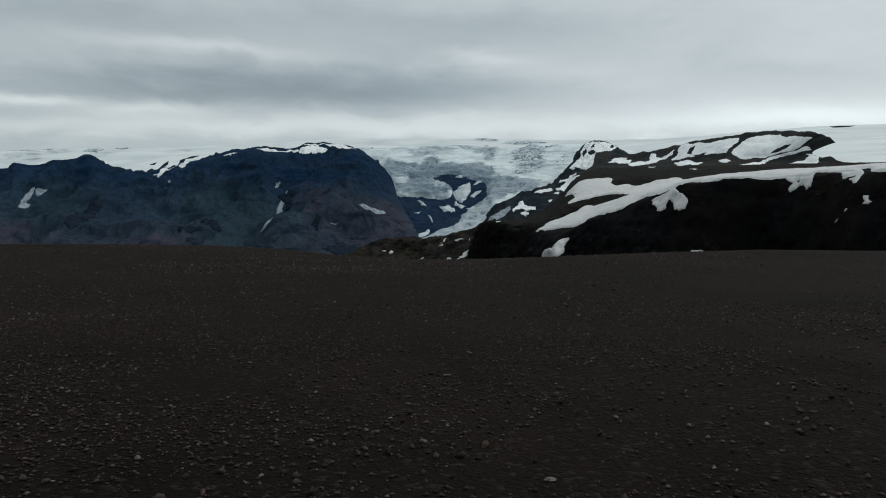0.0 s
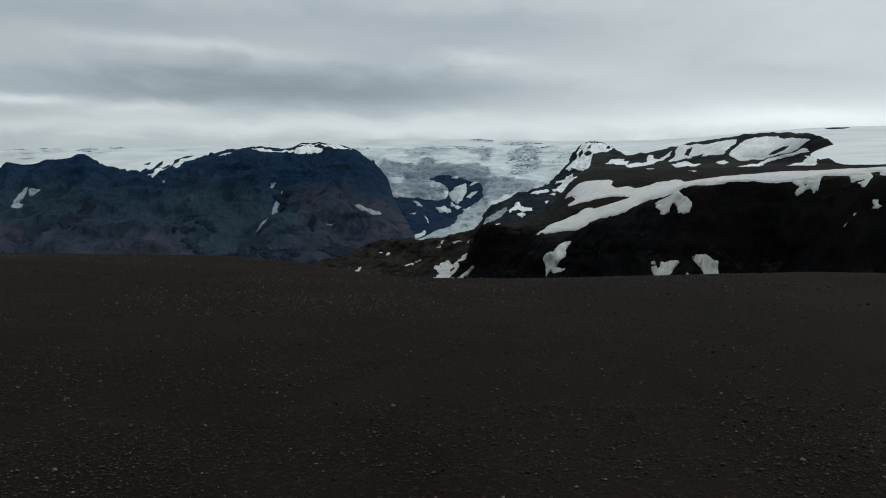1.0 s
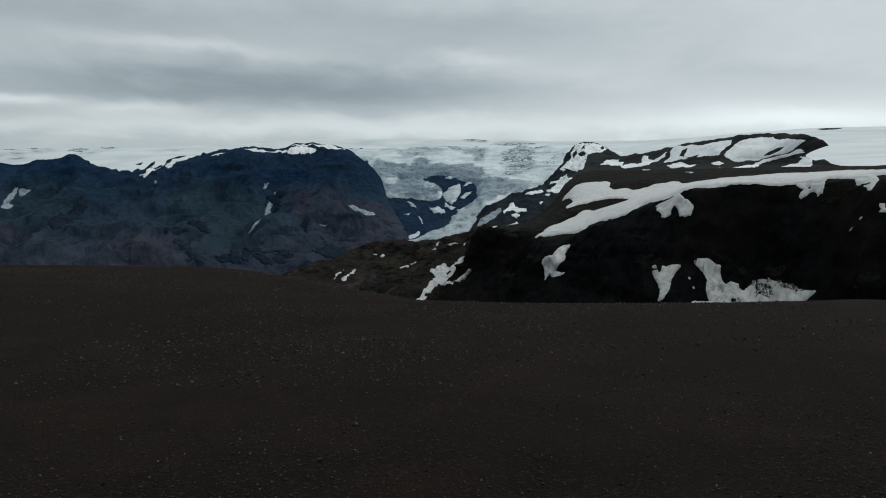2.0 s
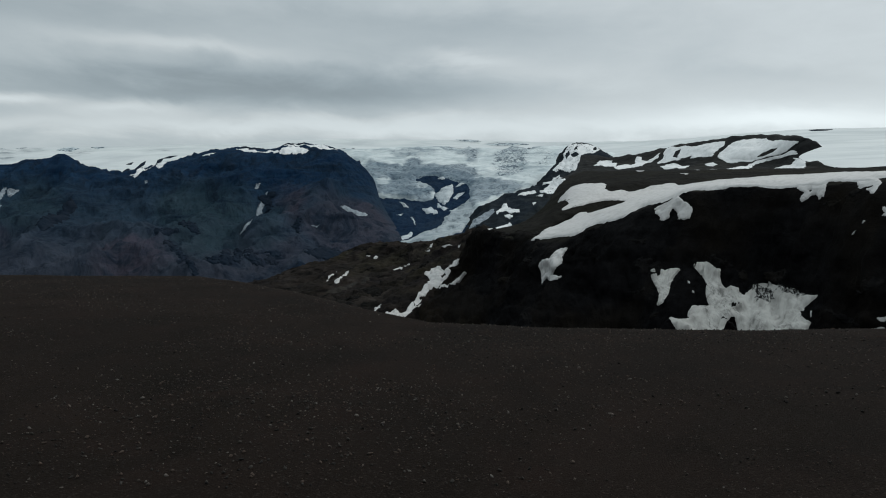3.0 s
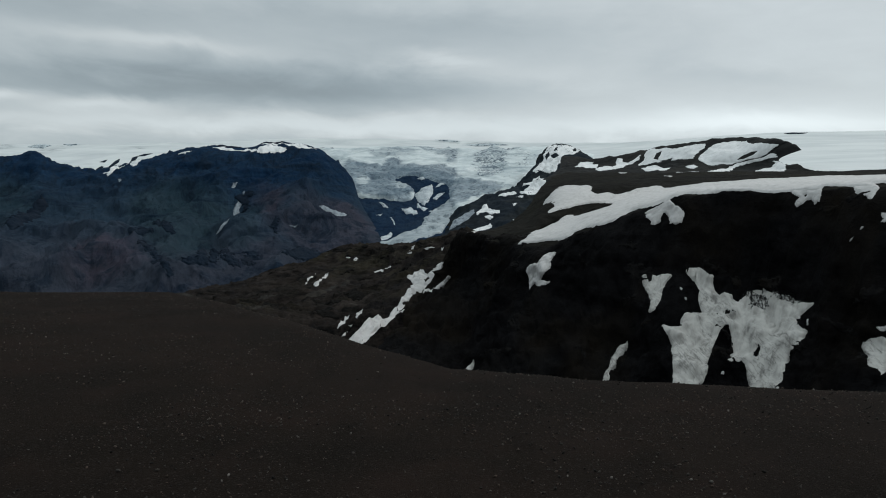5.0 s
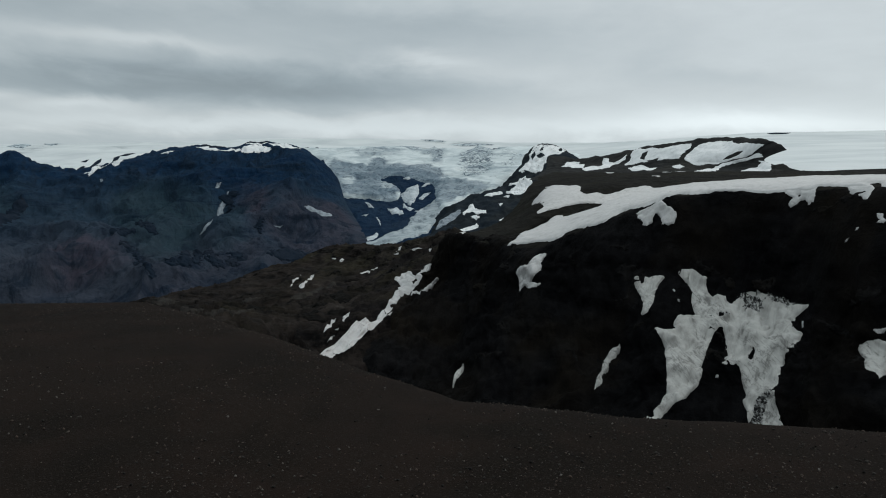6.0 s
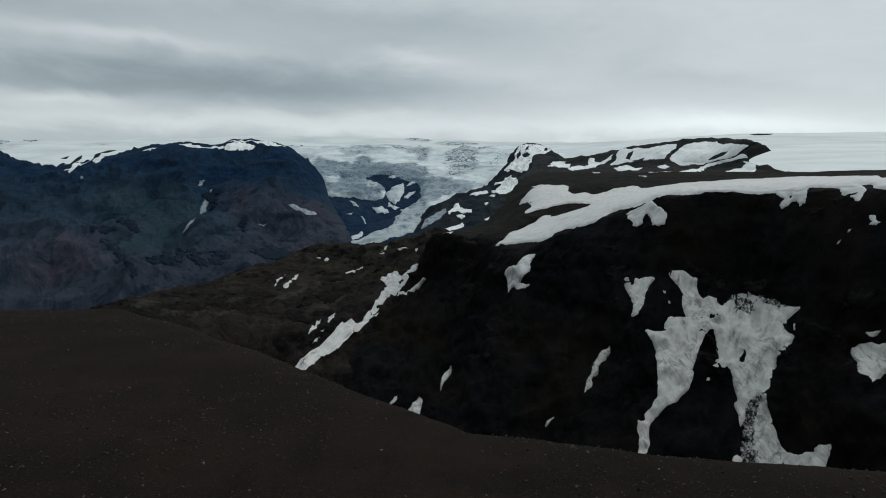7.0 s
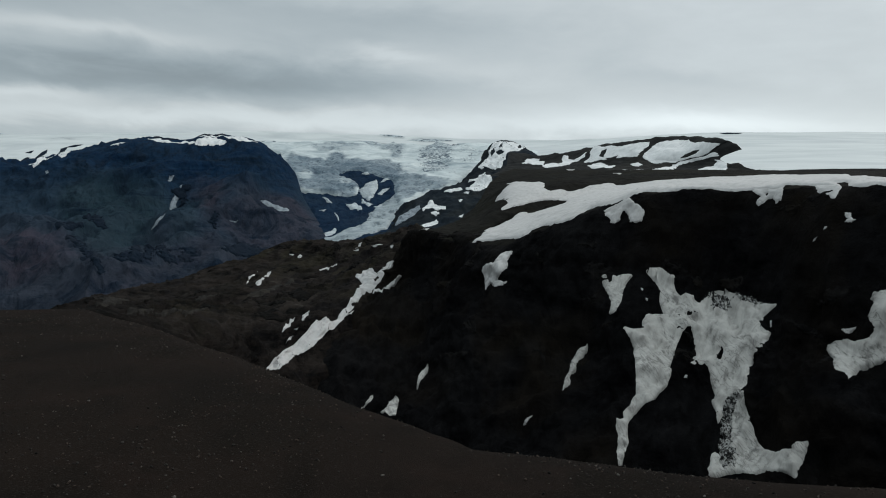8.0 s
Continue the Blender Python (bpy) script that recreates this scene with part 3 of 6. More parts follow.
canyon_wall_6 = [(784.2, 720, 89.5), (623.2, 735, 86.7), (529, 745, 85), (419.3, 750, 83.1), (310.5, 700, 74), (235.9, 660, 65.3), (151, 618, 56.4), (120.6, 618, 53), (107.6, 615, 42.3), (82.6, 590, 23.8), (63.3, 580, 18.2), (44, 570, 13.6), (34.3, 570, 8.1)]
canyon_wall_7 = [(880.8, 800, 69.6), (693.9, 810, 67), (596.1, 830, 70), (541.3, 860, 81.5), (512.4, 900, 97.2), (460.6, 1000, 109.1), (395.9, 1050, 112.3), (306.3, 1100, 114.2), (255.6, 1150, 120.4), (188.6, 1000, 89.1), (123.1, 800, 38.2), (83.4, 700, 22), (55.1, 640, 14.1), (43.5, 620, 7.8)]
canyon_wall = Sheet([canyon_wall_0, canyon_wall_1, canyon_wall_2, canyon_wall_3, canyon_wall_4, canyon_wall_5, canyon_wall_6, canyon_wall_7], 560, 300, wall_rough)
middle_hill_0 = [(-10.7, 310, -81.3), (-29, 280, -66.1), (-43.6, 240, -46), (-50.3, 200, -26.5), (-57.3, 180, -15.2), (-61.6, 165, -15.4)]
middle_hill_1 = [(-30, 360, -68.7), (-49, 340, -53.8), (-62.8, 300, -32.7), (-67.4, 250, -17.6), (-71.3, 220, -9.9), (-63.8, 170, -11.2)]
middle_hill_2 = [(-15.9, 410, -53.2), (-35, 400, -51.1), (-47, 385, -51.4), (-55.6, 355, -41.5), (-62.6, 330, -33.3), (-69.5, 305, -25.3), (-74.3, 275, -17.7), (-80.3, 250, -11.7), (-72.5, 190, -9.8)]
middle_hill_3 = [(-0.2, 460, -36), (-17.4, 455, -34), (-34.3, 435, -39), (-45.8, 430, -41.9), (-59.8, 425, -40.4), (-69.9, 400, -34.1), (-83.9, 380, -28.8), (-87.5, 330, -20.5), (-94, 290, -14.1), (-83.3, 215, -11)]
middle_hill_4 = [(17.8, 510, -19.6), (1.4, 515, -21.8), (-17.1, 520, -29.6), (-40.3, 540, -35.2), (-69, 560, -38.9), (-96.2, 560, -40.8), (-110, 500, -38.1), (-117.2, 430, -28.8), (-121.4, 370, -20.7), (-98.6, 250, -14.2)]
middle_hill_5 = [(29.2, 535, -7.5), (17.5, 535, -9.5), (5.5, 650, -12.4), (-23.3, 765, -20.4), (-59.7, 810, -21.2), (-95.2, 796, -31.3), (-129.1, 760, -41.6), (-149.1, 680, -46.4), (-153.2, 560, -38.5), (-145.4, 440, -26.1), (-120.3, 300, -19.6)]
middle_hill_6 = [(55.1, 620, 15.8), (42.7, 690, 13.7), (15.6, 790, 5.5), (-20.4, 870, 0), (-58.5, 920, 1.2), (-89.8, 930, -3.3), (-114.7, 940, -14.9), (-158.8, 940, -29.1), (-198, 920, -41.1), (-233.4, 850, -49.3), (-217.3, 650, -42.5), (-163.8, 400, -30.6)]
middle_hill_7 = [(76.9, 800, 4), (47.4, 900, -4), (-21.9, 1050, -15.1), (-104.6, 1100, -25.2), (-185.1, 1100, -46.1), (-236, 1080, -61.1), (-274.9, 1000, -73.8), (-268.6, 800, -67.3), (-250.9, 600, -58.5)]
middle_hill = Sheet([middle_hill_0, middle_hill_1, middle_hill_2, middle_hill_3, middle_hill_4, middle_hill_5, middle_hill_6, middle_hill_7], 360, 260, hill_rough)
left_mountain_0 = [(-839, 1144, -171), (-660, 1144, -174), (-511, 1144, -177), (-355, 1144, -179), (-199, 1188, -154), (-62, 1276, -109), (16, 1320, -42)]
left_mountain_1 = [(-1104, 1496, -63), (-868, 1496, -63), (-671, 1496, -57), (-465, 1496, -51), (-305, 1496, -45), (-172, 1540, -34), (-98, 1584, -14), (-48, 1628, -4)]
left_mountain_2 = [(-1403, 1892, 22), (-1103, 1892, 25), (-851, 1892, 35), (-656, 1892, 37), (-443, 1848, 46), (-278, 1804, 54), (-172, 1848, 54), (-84, 1936, 46)]
left_mountain_3 = [(-1668, 2244, 134), (-1311, 2244, 141), (-1012, 2244, 147), (-826, 2244, 167), (-623, 2200, 176), (-430, 2112, 180), (-294, 2112, 183), (-212, 2156, 170), (-140, 2200, 127)]
left_mountain_4 = [(-1861, 2500, 193), (-1714, 2500, 252), (-1564, 2500, 256), (-1541, 2500, 274), (-1452, 2500, 270), (-1401, 2500, 284), (-1342, 2500, 284), (-1281, 2500, 303), (-1255, 2500, 296), (-1206, 2500, 262), (-1166, 2500, 252), (-1076, 2490, 223), (-1031, 2490, 232), (-990, 2490, 246), (-941, 2480, 266), (-851, 2470, 284), (-785, 2460, 295), (-723, 2460, 308), (-648, 2460, 323), (-546, 2460, 322), (-479, 2440, 334), (-403, 2420, 334), (-328, 2380, 319), (-287, 2380, 304), (-250, 2380, 279), (-216, 2380, 256), (-184, 2380, 222)]
left_mountain_5 = [(-2163, 2900, 192), (-1794, 2900, 220), (-1507, 2900, 247), (-1211, 2900, 243), (-884, 2900, 316), (-615, 2820, 320), (-373, 2730, 309), (-296, 2640, 239), (-232, 2600, 157)]
left_mountain = Sheet([left_mountain_0, left_mountain_1, left_mountain_2, left_mountain_3, left_mountain_4, left_mountain_5], 560, 260, mountain_rough)
glacier_valley_0 = [(-148, 1360, -55), (-25, 1400, -46), (80, 1360, -28), (175, 1280, -10)]
glacier_valley_1 = [(-136, 1760, 0), (-54, 1680, -5), (25, 1720, 15), (96, 1780, 31), (203, 1850, 21), (347, 1900, 23)]
glacier_valley_2 = [(-151, 2200, 91), (-16, 2160, 78), (85, 2160, 85), (167, 2120, 96), (298, 2200, 94), (471, 2250, 99)]
glacier_valley_3 = [(-234, 2560, 184), (-75, 2520, 174), (62, 2520, 186), (246, 2560, 203), (405, 2520, 203), (561, 2480, 213)]
glacier_valley_4 = [(-404, 2960, 289), (-179, 2960, 301), (75, 2960, 304), (311, 2960, 300), (496, 2920, 298), (728, 2880, 318)]
glacier_valley_5 = [(-572, 3440, 438), (-312, 3440, 440), (7, 3440, 446), (363, 3440, 450), (636, 3400, 449), (937, 3360, 415)]
glacier_valley_6 = [(-611, 3680, 432), (-333, 3680, 439), (9, 3680, 448), (390, 3680, 457), (683, 3640, 455), (1007, 3600, 400)]
glacier_valley = Sheet([glacier_valley_0, glacier_valley_1, glacier_valley_2, glacier_valley_3, glacier_valley_4, glacier_valley_5, glacier_valley_6], 340, 260, valley_rough)
side_ridge_0 = [(-6, 1050, -31), (62, 1100, -25), (144, 1200, -18), (241, 1300, 0), (353, 1400, 45), (486, 1600, 116), (639, 1750, 143)]
side_ridge_1 = [(-15, 1500, -15), (45, 1550, -6), (122, 1600, 9), (219, 1650, 36), (308, 1700, 79), (401, 1800, 127), (547, 2000, 199), (737, 2100, 200)]
side_ridge_2 = [(-27, 1650, -13), (38, 1700, 0), (97, 1850, 25), (125, 1950, 66), (157, 2000, 99), (218, 2050, 127), (299, 2150, 156), (363, 2250, 187), (433, 2400, 247), (486, 2550, 303), (545, 2680, 361), (601, 2700, 378), (638, 2697, 372), (668, 2696, 331), (724, 2693, 255), (840, 2694, 191)]
side_ridge_3 = [(-30, 2000, -40), (63, 2000, -23), (145, 2150, 17), (215, 2250, 81), (375, 2400, 155), (482, 2600, 231), (590, 2800, 266), (695, 2850, 249), (791, 2850, 215), (1011, 2850, 150)]
side_ridge = Sheet([side_ridge_0, side_ridge_1, side_ridge_2, side_ridge_3], 240, 150, ridge_rough)
cap_hill_0 = [(631.4, 930, 94), (549.1, 930, 94.2), (484.9, 960, 94), (413.1, 1000, 96.1), (333.8, 1060, 99.7), (271.8, 1120, 106.3), (225, 1200, 112.3)]
cap_hill_1 = [(577, 1010, 115.6), (574.2, 1040, 120.8), (559.8, 1080, 119.3), (495.3, 1120, 121), (424, 1180, 126.3), (362.2, 1300, 141.8), (288.7, 1350, 146.5)]
cap_hill_2 = [(588.7, 1110, 141.8), (585.3, 1130, 143), (578.5, 1150, 143.2), (522.9, 1200, 144.7), (451.8, 1280, 150.8), (398, 1420, 165.8), (307.1, 1420, 166.3)]
cap_hill_3 = [(613.3, 1090, 154.4), (608.6, 1100, 162.7), (605.7, 1115, 169.2), (599.7, 1130, 172), (608.1, 1240, 194.3), (548.7, 1280, 193.3), (497.1, 1330, 191.5), (464, 1400, 188.7), (432.6, 1440, 181.4), (399, 1460, 181.9), (324.6, 1480, 187.3)]
cap_hill_4 = [(615, 1180, 153.1), (632.2, 1250, 159.4), (656.6, 1350, 176.7), (576.7, 1420, 177.5), (485.1, 1520, 168.5), (343.8, 1560, 163.6)]
cap_hill = Sheet([cap_hill_0, cap_hill_1, cap_hill_2, cap_hill_3, cap_hill_4], 320, 160, cap_rough)
ice_cap_0 = [(-2696, 3000, 169), (-1758, 3000, 208), (-1148, 3000, 253), (-632, 3000, 299), (-388, 3420, 406), (8, 3430, 423), (636, 3400, 436), (809, 3000, 357), (718, 2100, 221), (511, 1100, 111), (451, 790, 85), (549, 770, 87), (683, 760, 89), (890, 745, 92)]
ice_cap_1 = [(-3151, 3500, 268), (-2054, 3500, 317), (-1341, 3500, 373), (-758, 3600, 427), (-419, 3700, 474), (9, 3700, 485), (694, 3700, 498), (948, 3500, 462), (932, 2700, 338), (811, 1700, 206), (741, 1250, 151), (885, 1200, 148), (1096, 1180, 151), (1419, 1150, 155)]
ice_cap_2 = [(-3605, 4000, 408), (-2350, 4000, 468), (-1534, 4000, 508), (-853, 4050, 538), (-464, 4100, 553), (11, 4100, 560), (772, 4100, 564), (1073, 3950, 553), (1181, 3400, 481), (1260, 2600, 383), (1401, 2300, 339), (1668, 2200, 333), (2099, 2200, 343), (2788, 2200, 361)]
ice_cap_3 = [(-3969, 4400, 500), (-2587, 4400, 563), (-1994, 4400, 580), (-1532, 4400, 594), (-1056, 4400, 615), (-631, 4400, 637), (-195, 4450, 644), (296, 4450, 644), (840, 4450, 634), (1157, 4250, 612), (1357, 3800, 566), (1598, 3600, 560), (1962, 3500, 572), (2283, 3400, 566), (2831, 3400, 579), (3451, 3400, 594), (4352, 3400, 614)]
ice_cap_4 = [(-4242, 4700, 490), (-2130, 4700, 572), (-673, 4700, 626), (888, 4700, 631), (1872, 4200, 593), (2695, 4000, 600), (5136, 4000, 667)]
ice_cap = Sheet([ice_cap_0, ice_cap_1, ice_cap_2, ice_cap_3, ice_cap_4], 420, 120, ice_rough)


# ---------------------------------------------------------------- mesh builders
def mesh_object(name, verts, faces, mat, smooth=True):
    me = bpy.data.meshes.new(name)
    me.from_pydata(verts, [], faces)
    me.materials.append(mat)
    if smooth:
        me.polygons.foreach_set("use_smooth", [True] * len(me.polygons))
    me.update()
    return new(name, me)


def grid_mesh(name, points, mat):
    """A mesh object over a grid of points (rows, columns, 3)."""
    nv, nu = points.shape[:2]
    k = np.arange(nv * nu).reshape(nv, nu)
    quads = np.stack([k[:-1, :-1], k[:-1, 1:], k[1:, 1:], k[1:, :-1]], -1).reshape(-1, 4)
    me = bpy.data.meshes.new(name)
    me.vertices.add(nv * nu)
    me.vertices.foreach_set("co", points.reshape(-1).astype(np.float32))
    me.loops.add(quads.size)
    me.loops.foreach_set("vertex_index", quads.reshape(-1).astype(np.int32))
    me.polygons.add(len(quads))
    me.polygons.foreach_set("loop_start", np.arange(0, quads.size, 4, dtype=np.int32))
    me.polygons.foreach_set("use_smooth", np.ones(len(quads), dtype=bool))
    me.materials.append(mat)
    me.update(calc_edges=True)
    me.validate()
    return new(name, me)


def landform(name, sheet, mat, label, category, kind=""):
    pts = sheet.points
    du, dv = pts[sheet.nv // 2, sheet.nu // 2 + 1] - pts[sheet.nv // 2, sheet.nu // 2], pts[sheet.nv // 2 + 1, sheet.nu // 2] - pts[sheet.nv // 2, sheet.nu // 2]
    if np.cross(du, dv) @ sheet.normal[sheet.nv // 2, sheet.nu // 2] < 0:
        pts = pts[:, ::-1]
    return tagged(grid_mesh(name, pts, mat), label, category, kind=kind)


def polygon_distance(p, poly):
    """Signed distance of points p (n, 2) to a closed outline; positive inside."""
    best, inside = np.full(len(p), 1e9), np.zeros(len(p), bool)
    for a, b in zip(poly, np.roll(poly, -1, axis=0)):
        e = b - a
        h = np.clip(((p - a) @ e) / (e @ e + 1e-12), 0, 1)
        best = np.minimum(best, np.linalg.norm(p - a - h[:, None] * e, axis=1))
        cross = (a[1] > p[:, 1]) != (b[1] > p[:, 1])
        inside ^= cross & (p[:, 0] < e[0] * (p[:, 1] - a[1]) / (e[1] if abs(e[1]) > 1e-12 else 1e-12) + a[0])
    return np.where(inside, best, -best)


def largest(d):
    """Keeps the largest connected piece of the places where d > 0."""
    ins, mark, best = d > 0, np.zeros(d.shape, int), (0, 0)
    for start in zip(*np.nonzero(ins)):
        if mark[start]:
            continue
        tag, stack, count = mark.max() + 1, [start], 0
        mark[start] = tag
        while stack:
            r, c = stack.pop()
            count += 1
            for q in ((r + 1, c), (r - 1, c), (r, c + 1), (r, c - 1)):
                if 0 <= q[0] < d.shape[0] and 0 <= q[1] < d.shape[1] and ins[q] and not mark[q]:
                    mark[q] = tag
                    stack.append(q)
        best = max(best, (count, tag))
    return np.where(ins & (mark != best[1]), -1e-3, d)


def drape(name, sheet, outline, mat, label, category, rough, thick, cells, holes=(), crag=0.0, masks=None):
    """A body of snow or ice that lies on a landform: swollen in the middle, thinning to a ragged rim that sinks into the rock."""
    uv = np.array(outline)
    i, j = int(uv[:, 0].mean() * (sheet.nu - 2)), int(uv[:, 1].mean() * (sheet.nv - 2))
    su = np.linalg.norm(sheet.points[j, i + 1] - sheet.points[j, i]) * (sheet.nu - 1)
    sv = np.linalg.norm(sheet.points[j + 1, i] - sheet.points[j, i]) * (sheet.nv - 1)
    scale = np.array([su, sv])
    poly = uv * scale
    lo, hi = poly.min(0) - 2.5 * rough, poly.max(0) + 2.5 * rough
    step = max((hi - lo).max() / cells, min(hi - lo) / 60, 1e-3)
    nx, ny = (np.ceil((hi - lo) / step)).astype(int) + 1
    gx, gy = np.meshgrid(lo[0] + step * np.arange(nx), lo[1] + step * np.arange(ny))
    flat = np.stack([gx.ravel(), gy.ravel()], -1)
    p3 = np.concatenate([flat, np.full((len(flat), 1), 3.7)], 1)
    d = polygon_distance(flat, poly) + rough * (0.9 * fbm(p3 / max(5 * rough, 6 * step), 5, 0.62) + 0.9 * ridged(p3 / max(2.2 * rough, 3 * step), 3, 0.65) - 0.3)
    for hole in holes:
        d = np.minimum(d, -polygon_distance(flat, np.array(hole) * scale) + (0.5 * rough * fbm(p3 / max(2.5 * rough, 3 * step), 4, 0.6) if crag else 0))
    d = largest(d.reshape(ny, nx))
    verts, faces, seen = [], [], {}

    def vertex(x, y, depth):
        verts.append((x, y, depth))
        return len(verts) - 1

    def corner(r, c):
        if (r, c) not in seen:
            seen[r, c] = vertex(gx[r, c], gy[r, c], d[r, c])
        return seen[r, c]

    def crossing(r0, c0, r1, c1):
        key = (min((r0, c0), (r1, c1)), max((r0, c0), (r1, c1)))
        if key not in seen:
            f = d[r0, c0] / (d[r0, c0] - d[r1, c1])
            seen[key] = vertex(gx[r0, c0] + f * (gx[r1, c1] - gx[r0, c0]), gy[r0, c0] + f * (gy[r1, c1] - gy[r0, c0]), 0.0)
        return seen[key]

    ins = d > 0
    busy = ins[:-1, :-1] | ins[1:, :-1] | ins[:-1, 1:] | ins[1:, 1:]
    for r, c in zip(*np.nonzero(busy)):
        ring = [(r, c), (r, c + 1), (r + 1, c + 1), (r + 1, c)]
        face = []
        for a, b in zip(ring, ring[1:] + ring[:1]):
            if ins[a]:
                face.append(corner(*a))
            if ins[a] != ins[b]:
                face.append(crossing(*a, *b))
        if len(face) > 2:
            faces.append(face)
    if not faces:
        return None
    v = np.array(verts)
    swell = np.clip(v[:, 2] / (3 * thick), 0, 1)
    lift = thick * (swell * (2 - swell) * 1.15 - 0.10) + 0.10 * thick * fbm(np.c_[v[:, :2], v[:, 2] * 0] / (6 * thick), 3) * swell
    pts = sheet.at(v[:, 0] / su, v[:, 1] / sv, lift, (0.85 if sheet is canyon_wall else 0.15) * swell * (category == "snow"))
    if crag:
        pts = sheet.at(v[:, 0] / su, v[:, 1] / sv, lift + crag * swell * (ridged(pts * np.array([1 / 45, 1 / 90, 1 / 22]), 4, 0.6) + 0.3))
    a, b, c = (pts[faces[len(faces) // 2][k]] for k in range(3))
    if np.cross(b - a, c - a) @ sheet.normal[min(j, sheet.nv - 1), min(i, sheet.nu - 1)] < 0:
        faces = [f[::-1] for f in faces]
    ob = tagged(mesh_object(name, pts.tolist(), faces, mat), label, category)
    for key, regions in (masks or {}).items():
        spread(ob.data, key, v[:, :2], regions, scale)
    return ob


def spread(me, key, flat, regions, scale):
    """Stores how far a stain, a dusting of ash or a kind of scree covers each vertex: regions of (outline, soft margin in metres, amount), a negative amount for thinner cover."""
    cover = np.zeros(len(flat))
    p3 = np.concatenate([flat, np.full((len(flat), 1), 1.3)], 1)
    for outline, soft, amount in regions:
        d = polygon_distance(flat, np.array(outline) * scale) + 0.8 * soft * fbm(p3 / (2.2 * soft), 4, 0.6)
        share = np.clip(0.5 + 0.5 * d / soft, 0, 1)
        cover = cover + (-amount - cover) * share if amount <= 0 else np.maximum(cover, amount * share)
    me.attributes.new(key, "FLOAT", "POINT").data.foreach_set("value", np.clip(cover, 0, 1).astype(np.float32))


def spread_grid(ob, sheet, key, regions):
    """The same over a whole landform."""
    long = np.linalg.norm(np.diff(sheet.points, axis=1), axis=-1).sum(1).mean()
    high = np.linalg.norm(np.diff(sheet.points, axis=0), axis=-1).sum(0).mean()
    gu, gv = np.meshgrid(np.linspace(0, 1, sheet.nu), np.linspace(0, 1, sheet.nv))
    if np.linalg.norm(np.array(ob.data.vertices[0].co) - sheet.points[0, 0]) > 1:
        gu = gu[:, ::-1]
    spread(ob.data, key, np.stack([gu.ravel() * long, gv.ravel() * high], -1), regions, np.array([long, high]))


def cut_out(ob, key, least, name, label):
    """Parts the fields whose stored cover is over the least off into meshes of their own, under ob's thing."""
    me = ob.data
    cover = np.zeros(len(me.vertices), np.float32)
    me.attributes[key].data.foreach_get("value", cover)
    whole = bmesh.new()
    whole.from_mesh(me)
    whole.faces.ensure_lookup_table()
    todo = {f.index for f in whole.faces if sum(cover[v.index] for v in f.verts) > least * len(f.verts)}
    fields = []
    while todo:
        stack, field = [todo.pop()], []
        while stack:
            k = stack.pop()
            field.append(k)
            for e in whole.faces[k].edges:
                for f in e.link_faces:
                    if f.index in todo:
                        todo.remove(f.index)
                        stack.append(f.index)
        if len(field) > 250:
            fields.append(set(field))
    whole.free()
    gone = set().union(*fields) if fields else set()
    for field in fields + [None]:
        mesh = me.copy() if field else me
        bm = bmesh.new()
        bm.from_mesh(mesh)
        bmesh.ops.delete(bm, geom=[f for f in bm.faces if (f.index not in field if field else f.index in gone)], context="FACES")
        bm.to_mesh(mesh)
        bm.free()
        if field:
            tagged(new(name, mesh), label).parent = ob.parent


def snow(sheet, outline, label="", rough=0.5, dirty=0, thick=1.0, holes=()):
    far = {canyon_wall: 0.4, middle_hill: 0.25, cap_hill: 0.4, side_ridge: 0.7, left_mountain: 0.6}[sheet]
    return drape("snow_patch", sheet, outline, (HIGH_SNOW if dirty == 0 and sheet in (cap_hill, side_ridge, left_mountain) else (SNOW, OLD_SNOW, FOUL_SNOW, GREY_SNOW)[dirty]), label, "snow", rough, far * thick, 400, holes)


def ice(sheet, outline, label="", rough=8, kind="flow", thick=9.0, holes=(), masks=None):
    name, mat = {"flow": ("icefall", ICE), "tongue": ("glacier_tongue", TONGUE), "scrap": ("snow_patch", VALLEY_SNOW)}[kind]
    if kind == "flow":
        thing = tagged(new("icefall"), label, "glacier")
        flow = drape("flowing_ice", sheet, outline, mat, "", "", rough, thick, 420, holes, 4.0, masks)
        flow.parent = thing
        cut_out(flow, "ash", 0.45, "ice_cliff", "ash-grey broken ice")
        cut_out(flow, "clefts", 0.5, "crevasse_field", "grey crossing crevasses")
        return thing
    return drape(name, sheet, outline, mat, label, "snow" if kind == "scrap" else "glacier", rough, thick, 240)


def crevasses(sheet, outline, label="", rough=8, thick=13.0):
    """A broken field in the ice cap, part of it."""
    ob = drape("crevasse_field", sheet, outline, CREVASSES, label, "", rough, thick, 160, crag=5.0 if thick > 5 else 0.0)
    ob.parent = CROWN
    return ob


def rock(sheet, outline, label="", rough=12, thick=4.0, sort="outcrop", cells=170):
    """Beds, outcrops and scree that are parts of a hillside."""
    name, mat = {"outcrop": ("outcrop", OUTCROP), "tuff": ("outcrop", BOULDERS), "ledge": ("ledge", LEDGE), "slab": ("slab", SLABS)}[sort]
    ob = drape(name, sheet, outline, mat, label, "", rough, thick, cells)
    if not ob:
        return None
    ob.parent = {left_mountain: MOUNT, middle_hill: BROW, canyon_wall: wall, ice_cap: CROWN}[sheet]
    return ob


